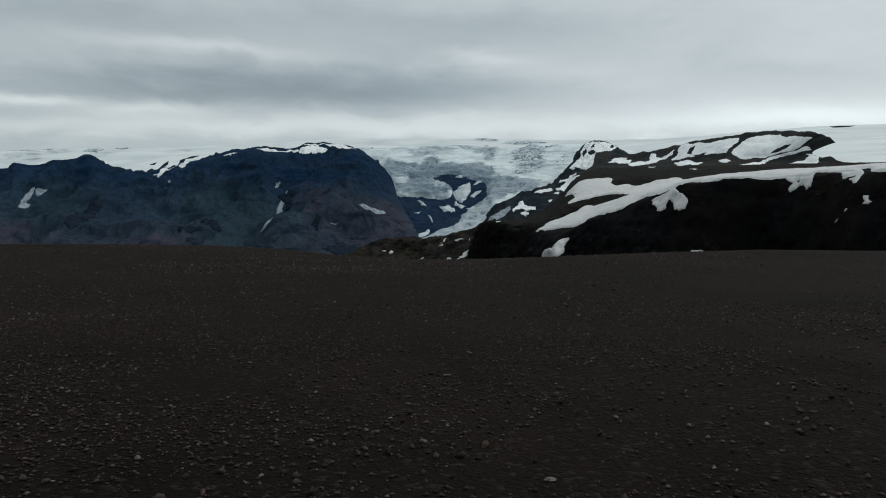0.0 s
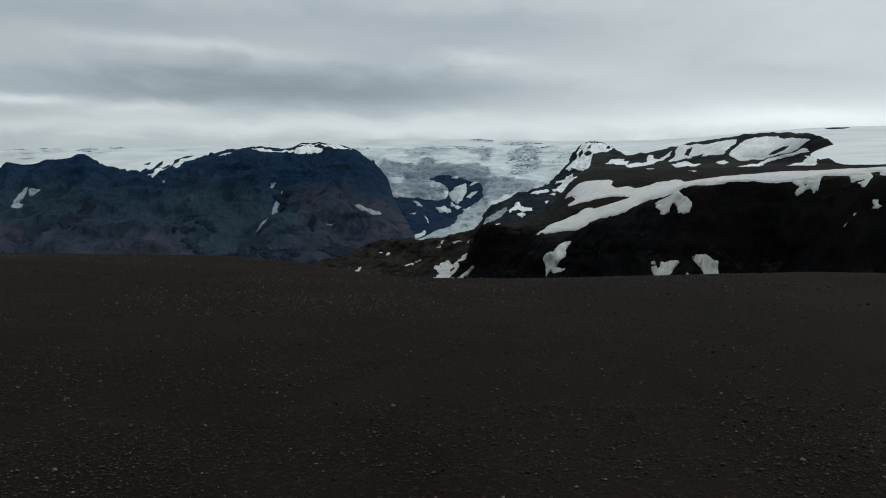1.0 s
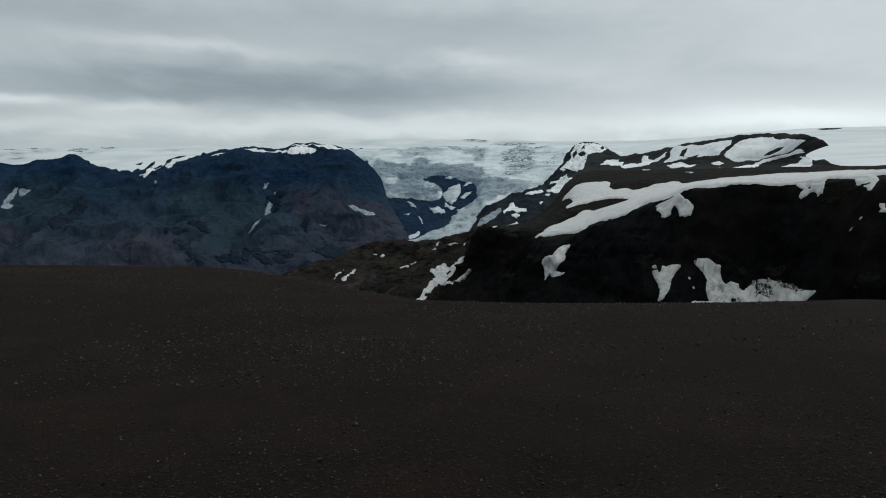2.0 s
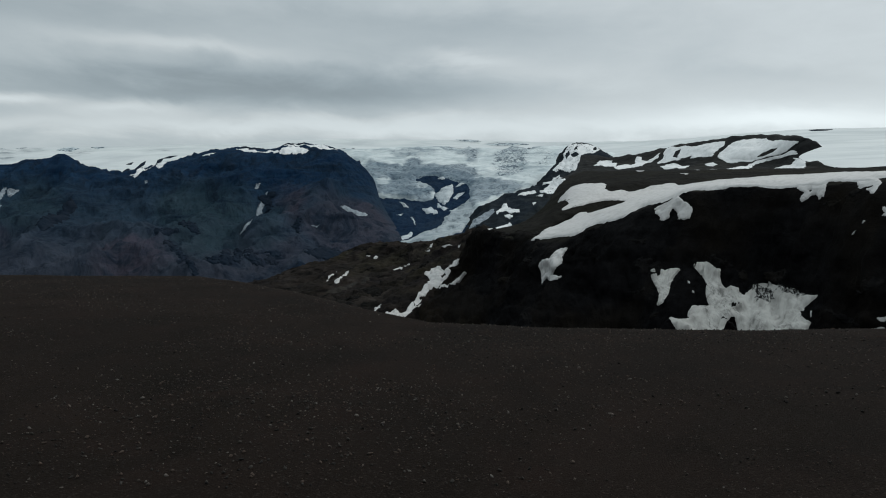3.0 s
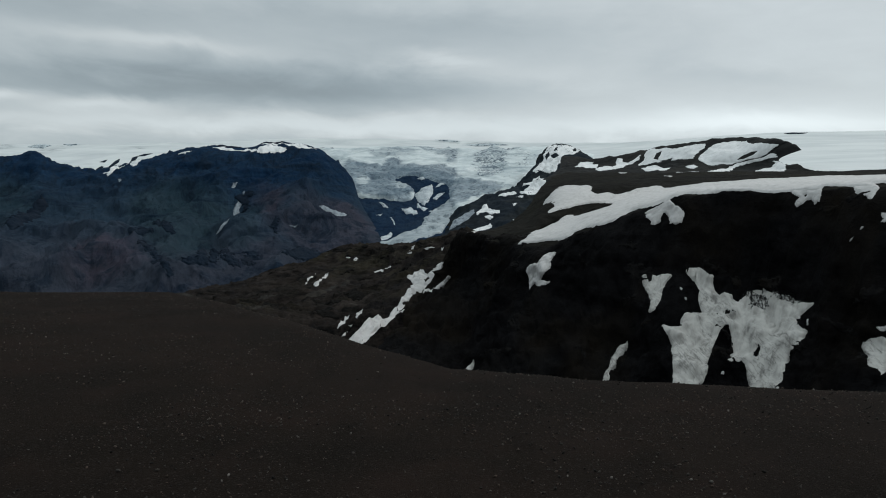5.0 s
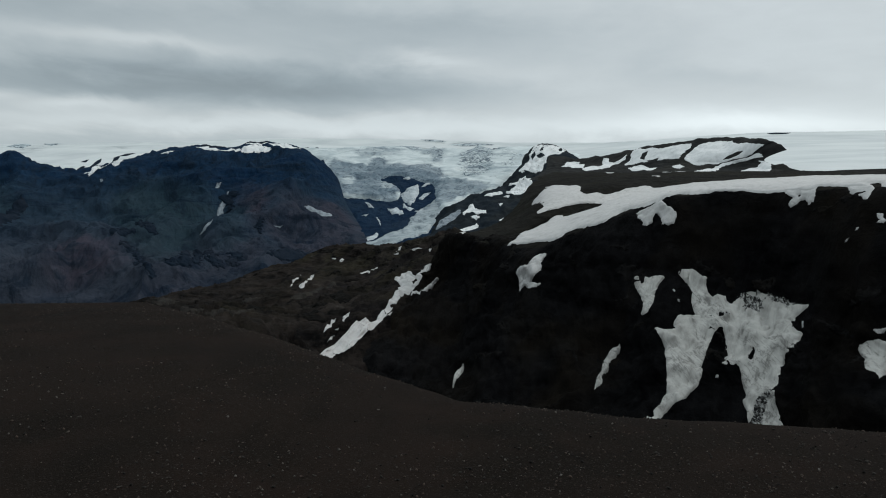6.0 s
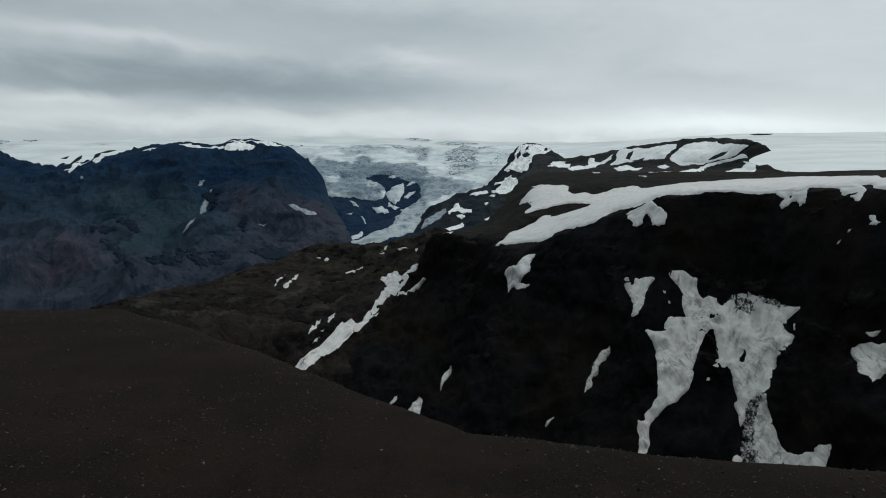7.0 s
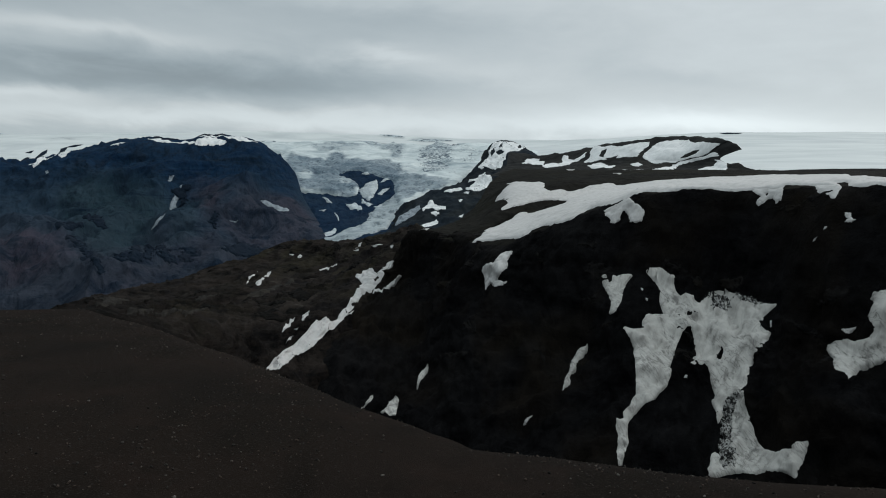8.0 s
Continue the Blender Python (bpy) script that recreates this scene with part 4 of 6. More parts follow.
def strew(sheet, count, seed, us, vs, length, width, slant, sort, thick):
    """Many small ribs, ledges or chutes over a stretch of a hillside; slant 90 runs straight up it, 0 along it."""
    rng = np.random.RandomState(seed)
    for _ in range(count):
        u, v = rng.uniform(*us), rng.uniform(*vs)
        i, j = int(u * (sheet.nu - 2)), int(v * (sheet.nv - 2))
        su = np.linalg.norm(sheet.points[j, i + 1] - sheet.points[j, i]) * (sheet.nu - 1)
        sv = np.linalg.norm(sheet.points[j + 1, i] - sheet.points[j, i]) * (sheet.nv - 1)
        a, l, w = radians(rng.normal(*slant)), rng.uniform(*length), rng.uniform(*width)
        ring = np.linspace(0, 2 * math.pi, 11)[:-1]
        x = 0.5 * l * np.cos(ring) * rng.uniform(0.75, 1.2, 10)
        y = 0.5 * w * np.sin(ring) * rng.uniform(0.5, 1.5, 10) + 0.12 * l * np.sin(1.5 * ring + rng.uniform(0, 6))
        outline = [(u + (p * math.cos(a) - q * math.sin(a)) / su, v + (p * math.sin(a) + q * math.cos(a)) / sv) for p, q in zip(x, y)]
        if min(min(q) for q in outline) > 0.01 and max(max(q) for q in outline) < 0.99:
            rock(sheet, outline, rough=0.8 * w, thick=thick, sort=sort, cells=70)


# ---------------------------------------------------------------- the ground: a gravel plain that breaks off into the canyon
RIM = np.array([(-900, 400), (-300, 207), (-120, 150), (-70, 150), (-48, 157), (-32, 134.5), (-19, 112.8), (-12, 101.3), (-6, 92), (0, 89.6), (10, 83.8), (20, 78.5), (30, 76.4), (70, 62), (200, 52), (900, 0)], float)


def ground_height(x, y):
    p = np.stack([x, y, 0 * x], -1)
    rim = np.interp(x, RIM[:, 0], RIM[:, 1]) + 0.9 * fbm(p / 14, 3) + 0.3 * fbm(p / 3, 2)
    over = y - rim
    lie = 0.12 * fbm(p / 60, 2) + 0.06 * fbm(p / 9, 3) + 1.45 * np.clip(x / 30, 0, 1) * np.clip((y - 20) / 50, 0, 1)
    lie = lie + np.clip((-12 - x) / 35, 0, 1) * (1.73 * np.clip((y - 35) / 50, 0, 1) - 0.63 * np.clip((y - 95) / 50, 0, 1))
    lie = lie - 0.15 * np.clip((y - 40) / 40, 0, 1) * np.clip((x + 25) / 15, 0, 1) * np.clip((25 - x) / 15, 0, 1)
    near = np.clip(1 - np.hypot(x, y) / 500, 0, 1)
    left = np.clip((-45 - x) / 30, 0, 1)
    steep = 0.5 * (np.sqrt(over ** 2 + 14) + over)
    fall = steep * (0.95 - 0.80 * left)
    brow = 0.2 * np.exp(-((over + 6) / 14) ** 2) + 0.15 * np.clip(1 - np.abs(over) / 300, 0, 1)
    z = lie * near + brow - fall
    floor = -125 + 3 * fbm(p / 40, 3)
    return np.maximum(z, floor) + np.where(z < -4, 1.2 * fbm(p / 7, 3), 0)


def ground_axis(spans):
    return np.concatenate([np.linspace(a, b, n, endpoint=False) for a, b, n in spans] + [[spans[-1][1]]])


gx = ground_axis([(-4800, -400, 40), (-400, -70, 60), (-70, -30, 110), (-30, 40, 200), (40, 90, 60), (90, 400, 50), (400, 4800, 40)])
gy = ground_axis([(-4800, -400, 30), (-400, -10, 40), (-10, 3, 20), (3, 40, 120), (40, 130, 230), (130, 260, 80), (260, 500, 50), (500, 4800, 40)])
gxx, gyy = np.meshgrid(gx, gy)
tagged(grid_mesh("ground", np.stack([gxx, gyy, ground_height(gxx, gyy)], -1), GRAVEL),
       "black volcanic gravel plain breaking off into a canyon", "ground", kind="structure")

# ---------------------------------------------------------------- landforms, nearest first
wall = tagged(new("canyon_wall"), "black lava canyon wall with gullies, ledges and a brown shelf", "cliff")
edge = round(canyon_wall.marks[4] * (canyon_wall.nv - 1))
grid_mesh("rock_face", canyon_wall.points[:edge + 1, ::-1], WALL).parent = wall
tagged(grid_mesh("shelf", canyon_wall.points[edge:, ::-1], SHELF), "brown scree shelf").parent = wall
BROW = tagged(new("hill"), "brown eroded tuff hillside sloping down to the canyon", "hill")
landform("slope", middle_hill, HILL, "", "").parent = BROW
landform("cap_hill", cap_hill, CAP, "dark flat-topped rock hill under the ice cap", "hill")
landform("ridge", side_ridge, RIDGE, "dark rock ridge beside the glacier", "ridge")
MOUNT = tagged(new("mountain"), "dark basalt mountain with gullied flanks, haze blue in its colour", "mountain")
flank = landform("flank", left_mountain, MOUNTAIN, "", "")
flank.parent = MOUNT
# kinds of scree and crag on the flank
BROWN = []
BROWN.append(([(0.7917, 0.6326), (0.8266, 0.6295), (0.8281, 0.5172), (0.8064, 0.3883), (0.7811, 0.3571), (0.7618, 0.3938), (0.7760, 0.5611)], 35, 0.9))
BROWN.append(([(0.8317, 0.5267), (0.9057, 0.5636), (0.9763, 0.5469), (1.0000, 0.4054), (0.9513, 0.2448), (0.8552, 0.2166), (0.8032, 0.2974), (0.7851, 0.3518), (0.8176, 0.4814)], 45, 0.8))
BROWN.append(([(0.7897, 0.2621), (0.6995, 0.1579), (0.6751, 0.1719), (0.7297, 0.2601), (0.7781, 0.3363)], 25, 0.5))
BROWN.append(([(0.6236, 0.1533), (0.7018, 0.1655), (0.6399, 0.0706), (0.5463, 0.0529), (0.4871, 0.1007), (0.5284, 0.1070)], 40, 0.4))
RUST = []
RUST.append(([(0.4015, 0.3275), (0.4581, 0.2811), (0.4996, 0.2531), (0.5142, 0.1946), (0.4742, 0.1698), (0.4271, 0.1811), (0.3921, 0.1820)], 40, 1))
RUST.append(([(0.8010, 0.6178), (0.8300, 0.6178), (0.8196, 0.4901), (0.7875, 0.4199), (0.7875, 0.5612)], 25, 0.7))
RUST.append(([(0.1454, 0.4020), (0.1901, 0.3914), (0.2078, 0.3804), (0.1846, 0.3520), (0.1411, 0.3159)], 30, 0.9))
RUST.append(([(0.9135, 0.5332), (0.9872, 0.5274), (0.9736, 0.4224), (0.8920, 0.3701)], 35, 0.45))
TEAL = []
TEAL.append(([(0.5215, 0.5852), (0.6111, 0.6177), (0.7183, 0.6014), (0.7283, 0.5565), (0.6797, 0.3575), (0.6177, 0.2232), (0.5648, 0.1831), (0.5141, 0.3064), (0.4918, 0.5139)], 45, 1))
TEAL.append(([(0.2258, 0.7112), (0.3425, 0.7023), (0.3563, 0.5224), (0.2793, 0.3845), (0.2105, 0.3907), (0.1688, 0.4474)], 45, 0.8))
TEAL.append(([(0.7296, 0.5332), (0.7702, 0.4965), (0.7418, 0.2782), (0.6898, 0.2524), (0.6860, 0.3248)], 30, 0.5))
CRAG = []
CRAG.append(([(0.5999, 0.1972), (0.6273, 0.2244), (0.6427, 0.1848), (0.6409, 0.1680), (0.6070, 0.1406)], 10, 1))
CRAG.append(([(0.6827, 0.2376), (0.7066, 0.2492), (0.7022, 0.1985), (0.6861, 0.1781), (0.6759, 0.1812)], 9, 1))
CRAG.append(([(0.7087, 0.2163), (0.7362, 0.2393), (0.7258, 0.1477), (0.7105, 0.1622)], 9, 0.8))
CRAG.append(([(0.7824, 0.3910), (0.7913, 0.3941), (0.7829, 0.3403), (0.7738, 0.3334)], 8, 0.9))
CRAG.append(([(0.4906, 0.2970), (0.5130, 0.3963), (0.5439, 0.3028), (0.5892, 0.3285), (0.5832, 0.3091), (0.5239, 0.2995), (0.4938, 0.2569)], 9, 0.9))
CRAG.append(([(0.5326, 0.2744), (0.5521, 0.1989), (0.5645, 0.1395), (0.5560, 0.1405), (0.5392, 0.2095)], 7, 0.8))
CRAG.append(([(0.4801, 0.1274), (0.5197, 0.1127), (0.5731, 0.1103), (0.5651, 0.1006), (0.5122, 0.0830), (0.4821, 0.1202)], 10, 0.9))
CRAG.append(([(0.2803, 0.3907), (0.3335, 0.5349), (0.3666, 0.6234), (0.3599, 0.5318), (0.3149, 0.4356), (0.2725, 0.3283), (0.2613, 0.2550)], 12, 0.9))
CRAG.append(([(0.4774, 0.2978), (0.4838, 0.3685), (0.5218, 0.3660), (0.5192, 0.3616), (0.4867, 0.3063), (0.4815, 0.2448)], 7, 0.8))
CRAG.append(([(0.7523, 0.5681), (0.7839, 0.5765), (0.7561, 0.5360), (0.7182, 0.4466), (0.7015, 0.3588)], 12, 0.8))
CRAG.append(([(0.1790, 0.3888), (0.2466, 0.4166), (0.2625, 0.3247), (0.2101, 0.3893)], 10, 0.7))
CRAG.append(([(0.8464, 0.6317), (0.8630, 0.5515), (0.8694, 0.5350), (0.8464, 0.5331)], 14, 0.6))
for key, regions in (("brown", BROWN), ("rust", RUST), ("teal", TEAL), ("crag", CRAG)):
    spread_grid(flank, left_mountain, key, regions)
landform("valley_side", glacier_valley, VALLEY, "dark rock of the glacier valley, tinted haze blue", "slope")
CROWN = tagged(new("ice_cap"), "broad smooth white ice cap on the skyline", "ice cap")
firn = landform("firn", ice_cap, FIRN, "", "")
firn.parent = CROWN
MARKS = []
MARKS.append(([(0.1377, 0.6170), (0.1504, 0.7143), (0.1535, 0.5838), (0.1430, 0.4708)], 25, 0.8))
MARKS.append(([(0.1527, 0.6386), (0.1575, 0.7395), (0.1652, 0.6533), (0.1634, 0.4483), (0.1552, 0.4597)], 18, 1))
MARKS.append(([(0.1647, 0.7059), (0.1814, 0.7143), (0.1864, 0.5996), (0.1719, 0.5507)], 22, 0.8))
MARKS.append(([(0.1969, 0.4865), (0.2081, 0.6324), (0.2315, 0.7227), (0.2306, 0.6897), (0.2134, 0.4630), (0.2000, 0.4079)], 25, 0.8))
MARKS.append(([(0.2588, 0.5175), (0.2665, 0.5716), (0.2774, 0.5423), (0.2759, 0.4598)], 14, 0.7))
MARKS.append(([(0.4770, 0.6644), (0.4821, 0.7563), (0.4940, 0.7311), (0.4985, 0.5742), (0.4883, 0.6052)], 14, 0.9))
MARKS.append(([(0.4666, 0.4159), (0.4768, 0.3990), (0.4698, 0.1669), (0.4546, 0.1112)], 14, 0.8))
MARKS.append(([(0.5014, 0.5590), (0.5095, 0.6552), (0.5200, 0.6736), (0.5376, 0.5722), (0.5197, 0.4073)], 14, 0.9))
MARKS.append(([(0.4099, 0.0564), (0.4386, 0.2802), (0.4494, 0.1650), (0.4320, 0.0168), (0.4153, 0.0000)], 22, 0.55))
MARKS.append(([(0.5218, 0.0860), (0.5581, 0.5590), (0.5695, 0.6038), (0.5389, 0.1145)], 18, 0.4))
spread_grid(firn, ice_cap, "clefts", MARKS)

# ---------------------------------------------------------------- snow and ice lying on them
rock(canyon_wall, [(0.9678, 0.2742), (0.9535, 0.2776), (0.9571, 0.3344), (0.9481, 0.3813), (0.9428, 0.3746), (0.9113, 0.2781), (0.8962, 0.2832), (0.8801, 0.2943), (0.8730, 0.3311), (0.8623, 0.2729), (0.8945, 0.2645), (0.9392, 0.2667)], sort='tuff', label='dark jagged crags on the nose of the wall', rough=2.0, thick=3.2)
rock(canyon_wall, [(0.8587, 0.3278), (0.8819, 0.4801), (0.8624, 0.4620), (0.7835, 0.2898), (0.7943, 0.2754), (0.8260, 0.2784)], sort='tuff', label='dark jagged crags on the nose of the wall', rough=2.0, thick=2.4)
snow(canyon_wall, [(0.7746, 0.2787), (0.7774, 0.2922), (0.7756, 0.3108), (0.7871, 0.3532), (0.8354, 0.4883), (0.7835, 0.4281), (0.7728, 0.4314), (0.7871, 0.4883), (0.8073, 0.5381), (0.7800, 0.5184), (0.7478, 0.4749), (0.7102, 0.4348), (0.6869, 0.4281), (0.6726, 0.4281), (0.6583, 0.4247), (0.6887, 0.4983), (0.6333, 0.4314), (0.5760, 0.3545), (0.5385, 0.2843), (0.5617, 0.2943), (0.5689, 0.2843), (0.5725, 0.2742), (0.5850, 0.2742), (0.6047, 0.2776), (0.6333, 0.2936), (0.6476, 0.2876), (0.6530, 0.2742), (0.6887, 0.2977), (0.7191, 0.2962), (0.7460, 0.2929)], label='long tongue of white snow on the brown shelf', rough=0.3, thick=1.9)
snow(canyon_wall, [(0.6887, 0.4983), (0.7585, 0.5621), (0.7811, 0.5719), (0.8066, 0.5853), (0.8211, 0.5853), (0.8336, 0.5853), (0.8500, 0.5920), (0.8518, 0.5834), (0.8569, 0.5770), (0.8583, 0.5968), (0.8551, 0.6087), (0.8577, 0.6186), (0.8834, 0.6856), (0.8787, 0.7023), (0.8710, 0.7337), (0.7191, 0.9585), (0.7174, 0.9465), (0.7032, 0.9440), (0.8446, 0.7358), (0.8276, 0.7391), (0.8247, 0.6618), (0.8105, 0.6363), (0.7840, 0.6278), (0.7710, 0.6175), (0.7585, 0.6288), (0.7523, 0.6405), (0.7370, 0.6589), (0.7209, 0.6522), (0.7084, 0.6306), (0.6154, 0.5418), (0.6060, 0.5747), (0.5750, 0.5713), (0.4195, 0.2787), (0.4666, 0.2887), (0.4775, 0.2868), (0.4812, 0.2767), (0.4937, 0.2776), (0.5063, 0.2768), (0.5224, 0.2760), (0.5474, 0.2910), (0.5921, 0.3344)], label='broad white snowfield on the brown shelf', rough=0.3, thick=1.9)
snow(canyon_wall, [(0.5832, 0.5652), (0.5671, 0.5680), (0.5259, 0.5576), (0.5196, 0.6321), (0.4822, 0.6421), (0.4296, 0.6387), (0.3435, 0.5886), (0.1968, 0.3126), (0.1534, 0.3010), (0.0996, 0.2982), (0.0962, 0.2809), (0.1465, 0.2811), (0.1660, 0.2793), (0.1786, 0.2838), (0.1817, 0.2794), (0.1931, 0.2769), (0.2075, 0.2800), (0.2111, 0.2924), (0.2254, 0.2914), (0.2147, 0.2790), (0.2497, 0.2852), (0.2719, 0.2897), (0.2858, 0.2884), (0.2870, 0.2816), (0.3256, 0.2794), (0.3381, 0.2770), (0.3540, 0.2763), (0.3792, 0.2843), (0.4007, 0.2801), (0.4326, 0.2821)], label='white snow cornice along the black wall edge', rough=0.3, thick=1.9)
snow(canyon_wall, [(0.3363, 0.2868), (0.2898, 0.2943), (0.2847, 0.2746), (0.2854, 0.2700), (0.2919, 0.2677), (0.2970, 0.2724), (0.3023, 0.2719), (0.3065, 0.2670), (0.3106, 0.2656), (0.3146, 0.2682), (0.3120, 0.2726), (0.3200, 0.2751)], holes=[[(0.3066, 0.2755), (0.3041, 0.2768), (0.3036, 0.2754), (0.305, 0.2737)]], label='ragged snow tooth hanging below the wall edge', rough=0.25)
snow(canyon_wall, [(0.2558, 0.2943), (0.2397, 0.2742), (0.2278, 0.2709), (0.2200, 0.2676), (0.2129, 0.2664), (0.2147, 0.2730), (0.2140, 0.2791), (0.2254, 0.2914)], label='ragged snow tooth hanging below the wall edge', rough=0.25)
snow(canyon_wall, [(0.5259, 0.2705), (0.5170, 0.2727), (0.5057, 0.2742), (0.4919, 0.2776), (0.4848, 0.2705), (0.4717, 0.2635), (0.4642, 0.2595), (0.4632, 0.2559), (0.4660, 0.2510), (0.4733, 0.2498), (0.4810, 0.2509), (0.4848, 0.2567), (0.4914, 0.2614), (0.4955, 0.2626), (0.4973, 0.2599), (0.4967, 0.2564), (0.5027, 0.2526), (0.5098, 0.2549), (0.5113, 0.2586), (0.5192, 0.2627)], label='two-fingered snow lobe below the wall edge', rough=0.25)
snow(canyon_wall, [(0.5101, 0.2118), (0.5020, 0.2130), (0.5007, 0.2116), (0.4904, 0.2111), (0.4839, 0.2122), (0.4713, 0.2121), (0.4700, 0.2093), (0.4757, 0.2040), (0.4791, 0.1961), (0.4798, 0.1890), (0.4823, 0.1804), (0.4850, 0.1787), (0.4937, 0.1786), (0.4961, 0.1814), (0.4940, 0.1846), (0.4932, 0.1893), (0.4988, 0.1972), (0.5057, 0.2035)], label='small triangular snow patch on the black wall', rough=0.25, dirty=1)
snow(canyon_wall, [(0.6512, 0.2501), (0.6476, 0.2414), (0.6476, 0.2359), (0.6423, 0.2245), (0.6441, 0.2171), (0.6512, 0.2096), (0.6589, 0.2066), (0.6505, 0.2026), (0.6440, 0.2049), (0.6471, 0.1999), (0.6554, 0.1972), (0.6643, 0.1978), (0.6726, 0.2066), (0.6790, 0.2044), (0.6826, 0.1990), (0.6838, 0.2140), (0.6852, 0.2228), (0.6887, 0.2287), (0.6882, 0.2356), (0.6780, 0.2341), (0.6660, 0.2300), (0.6637, 0.2341), (0.6691, 0.2508), (0.6656, 0.2532)], label='grey-white snow patch in a hollow of the wall', rough=0.25)
snow(canyon_wall, [(0.4534, 0.2132), (0.4488, 0.2161), (0.4329, 0.2174), (0.4126, 0.2119), (0.4075, 0.2144), (0.4083, 0.2051), (0.4043, 0.1984), (0.3957, 0.1963), (0.3772, 0.2036), (0.3750, 0.1964), (0.3690, 0.1960), (0.3560, 0.2098), (0.3458, 0.2165), (0.3327, 0.2180), (0.3034, 0.2144), (0.2898, 0.2130), (0.2711, 0.2148), (0.2794, 0.2037), (0.2870, 0.1967), (0.2875, 0.1878), (0.2955, 0.1916), (0.2862, 0.1725), (0.2773, 0.1717), (0.2809, 0.1605), (0.2889, 0.1415), (0.3018, 0.1365), (0.3100, 0.1150), (0.3166, 0.1040), (0.3309, 0.0956), (0.3393, 0.0927), (0.3506, 0.0861), (0.3596, 0.0736), (0.3649, 0.0702), (0.3616, 0.0801), (0.3681, 0.0910), (0.3610, 0.0951), (0.3627, 0.1143), (0.3626, 0.1237), (0.3757, 0.1233), (0.3882, 0.1189), (0.3776, 0.1338), (0.3777, 0.1482), (0.3790, 0.1601), (0.3918, 0.1607), (0.4215, 0.1682), (0.4289, 0.1813), (0.4299, 0.1918), (0.4375, 0.2024), (0.4470, 0.2065)], holes=[[(0.3488, 0.1305), (0.3453, 0.1367), (0.3398, 0.1438), (0.3399, 0.1371), (0.3434, 0.1297), (0.3483, 0.1293)]], label='large grey snow remnant with dirty streaks in the wall gully', rough=0.2, dirty=1)
snow(canyon_wall, [(0.3560, 0.2074), (0.3470, 0.2156), (0.3327, 0.2176), (0.3237, 0.2120), (0.3257, 0.1989), (0.3345, 0.1951), (0.3452, 0.1959), (0.3511, 0.1924), (0.3566, 0.2011)], label='dark ash lying on the snow remnant', rough=1.0, dirty=2, thick=1.4)
snow(canyon_wall, [(0.3245, 0.2167), (0.3034, 0.2144), (0.2812, 0.2125), (0.2940, 0.2072), (0.3061, 0.2074), (0.3153, 0.2093)], label='dark ash lying on the snow remnant', rough=0.8, dirty=2, thick=1.4)
snow(canyon_wall, [(0.4723, 0.1605), (0.4620, 0.1545), (0.4531, 0.1562), (0.4526, 0.1641), (0.4497, 0.1685), (0.4436, 0.1706), (0.4257, 0.1702), (0.4120, 0.1706), (0.3983, 0.1744), (0.3861, 0.1729), (0.3791, 0.1595), (0.3844, 0.1559), (0.3907, 0.1518), (0.3985, 0.1426), (0.4057, 0.1304), (0.4196, 0.1198), (0.4258, 0.1076), (0.4299, 0.1021), (0.4425, 0.0963), (0.4533, 0.0893), (0.4666, 0.0862), (0.4759, 0.0814), (0.4830, 0.0743), (0.4835, 0.0706), (0.4794, 0.0593), (0.4823, 0.0515), (0.4812, 0.0417), (0.4848, 0.0401), (0.4918, 0.0502), (0.4924, 0.0635), (0.4969, 0.0701), (0.4959, 0.0748), (0.4893, 0.0780), (0.4894, 0.0833), (0.4833, 0.0862), (0.4778, 0.0935), (0.4717, 0.0972), (0.4690, 0.1064), (0.4646, 0.1209), (0.4638, 0.1405), (0.4649, 0.1480)], label='long tapering tongue of grey snow below the remnant', rough=0.2, dirty=1)
snow(canyon_wall, [(0.3244, 0.0982), (0.3189, 0.1011), (0.3130, 0.0913), (0.3184, 0.0870), (0.3166, 0.0803), (0.3131, 0.0710), (0.3131, 0.0677), (0.3139, 0.0628), (0.3053, 0.0577), (0.2791, 0.0535), (0.2576, 0.0543), (0.2540, 0.0569), (0.2389, 0.0629), (0.2414, 0.0567), (0.2470, 0.0465), (0.2576, 0.0364), (0.2612, 0.0345), (0.2683, 0.0380), (0.3051, 0.0413), (0.3125, 0.0399), (0.3357, 0.0420), (0.3488, 0.0400), (0.3707, 0.0334), (0.3739, 0.0377), (0.3713, 0.0490), (0.3665, 0.0511), (0.3598, 0.0502), (0.3476, 0.0502), (0.3488, 0.0648), (0.3465, 0.0753), (0.3416, 0.0835), (0.3345, 0.0914)], label='grey snow fan at the foot of the gully', rough=0.2, dirty=1)
snow(canyon_wall, [(0.3418, 0.0934), (0.3228, 0.1011), (0.3238, 0.0949), (0.3345, 0.0884), (0.3435, 0.0758), (0.3417, 0.0544), (0.3406, 0.0457), (0.3521, 0.0401), (0.3622, 0.0431), (0.3613, 0.0555), (0.3559, 0.0670), (0.3560, 0.0769)], label='black and white speckled broken snow in the gully', rough=1.2, dirty=2, thick=1.3)
snow(canyon_wall, [(0.2086, 0.1635), (0.2106, 0.1540), (0.2004, 0.1237), (0.1878, 0.1198), (0.1875, 0.1104), (0.1800, 0.1351), (0.1503, 0.1438), (0.1248, 0.1496), (0.1244, 0.2264), (0.1477, 0.2221), (0.1607, 0.2218), (0.1624, 0.2171), (0.1578, 0.2145), (0.1659, 0.2019), (0.1577, 0.1882), (0.1690, 0.1742), (0.1801, 0.1698), (0.1848, 0.1732), (0.1950, 0.1706)], label='broad grey snow patch on a ledge of the wall', rough=0.2, dirty=1)
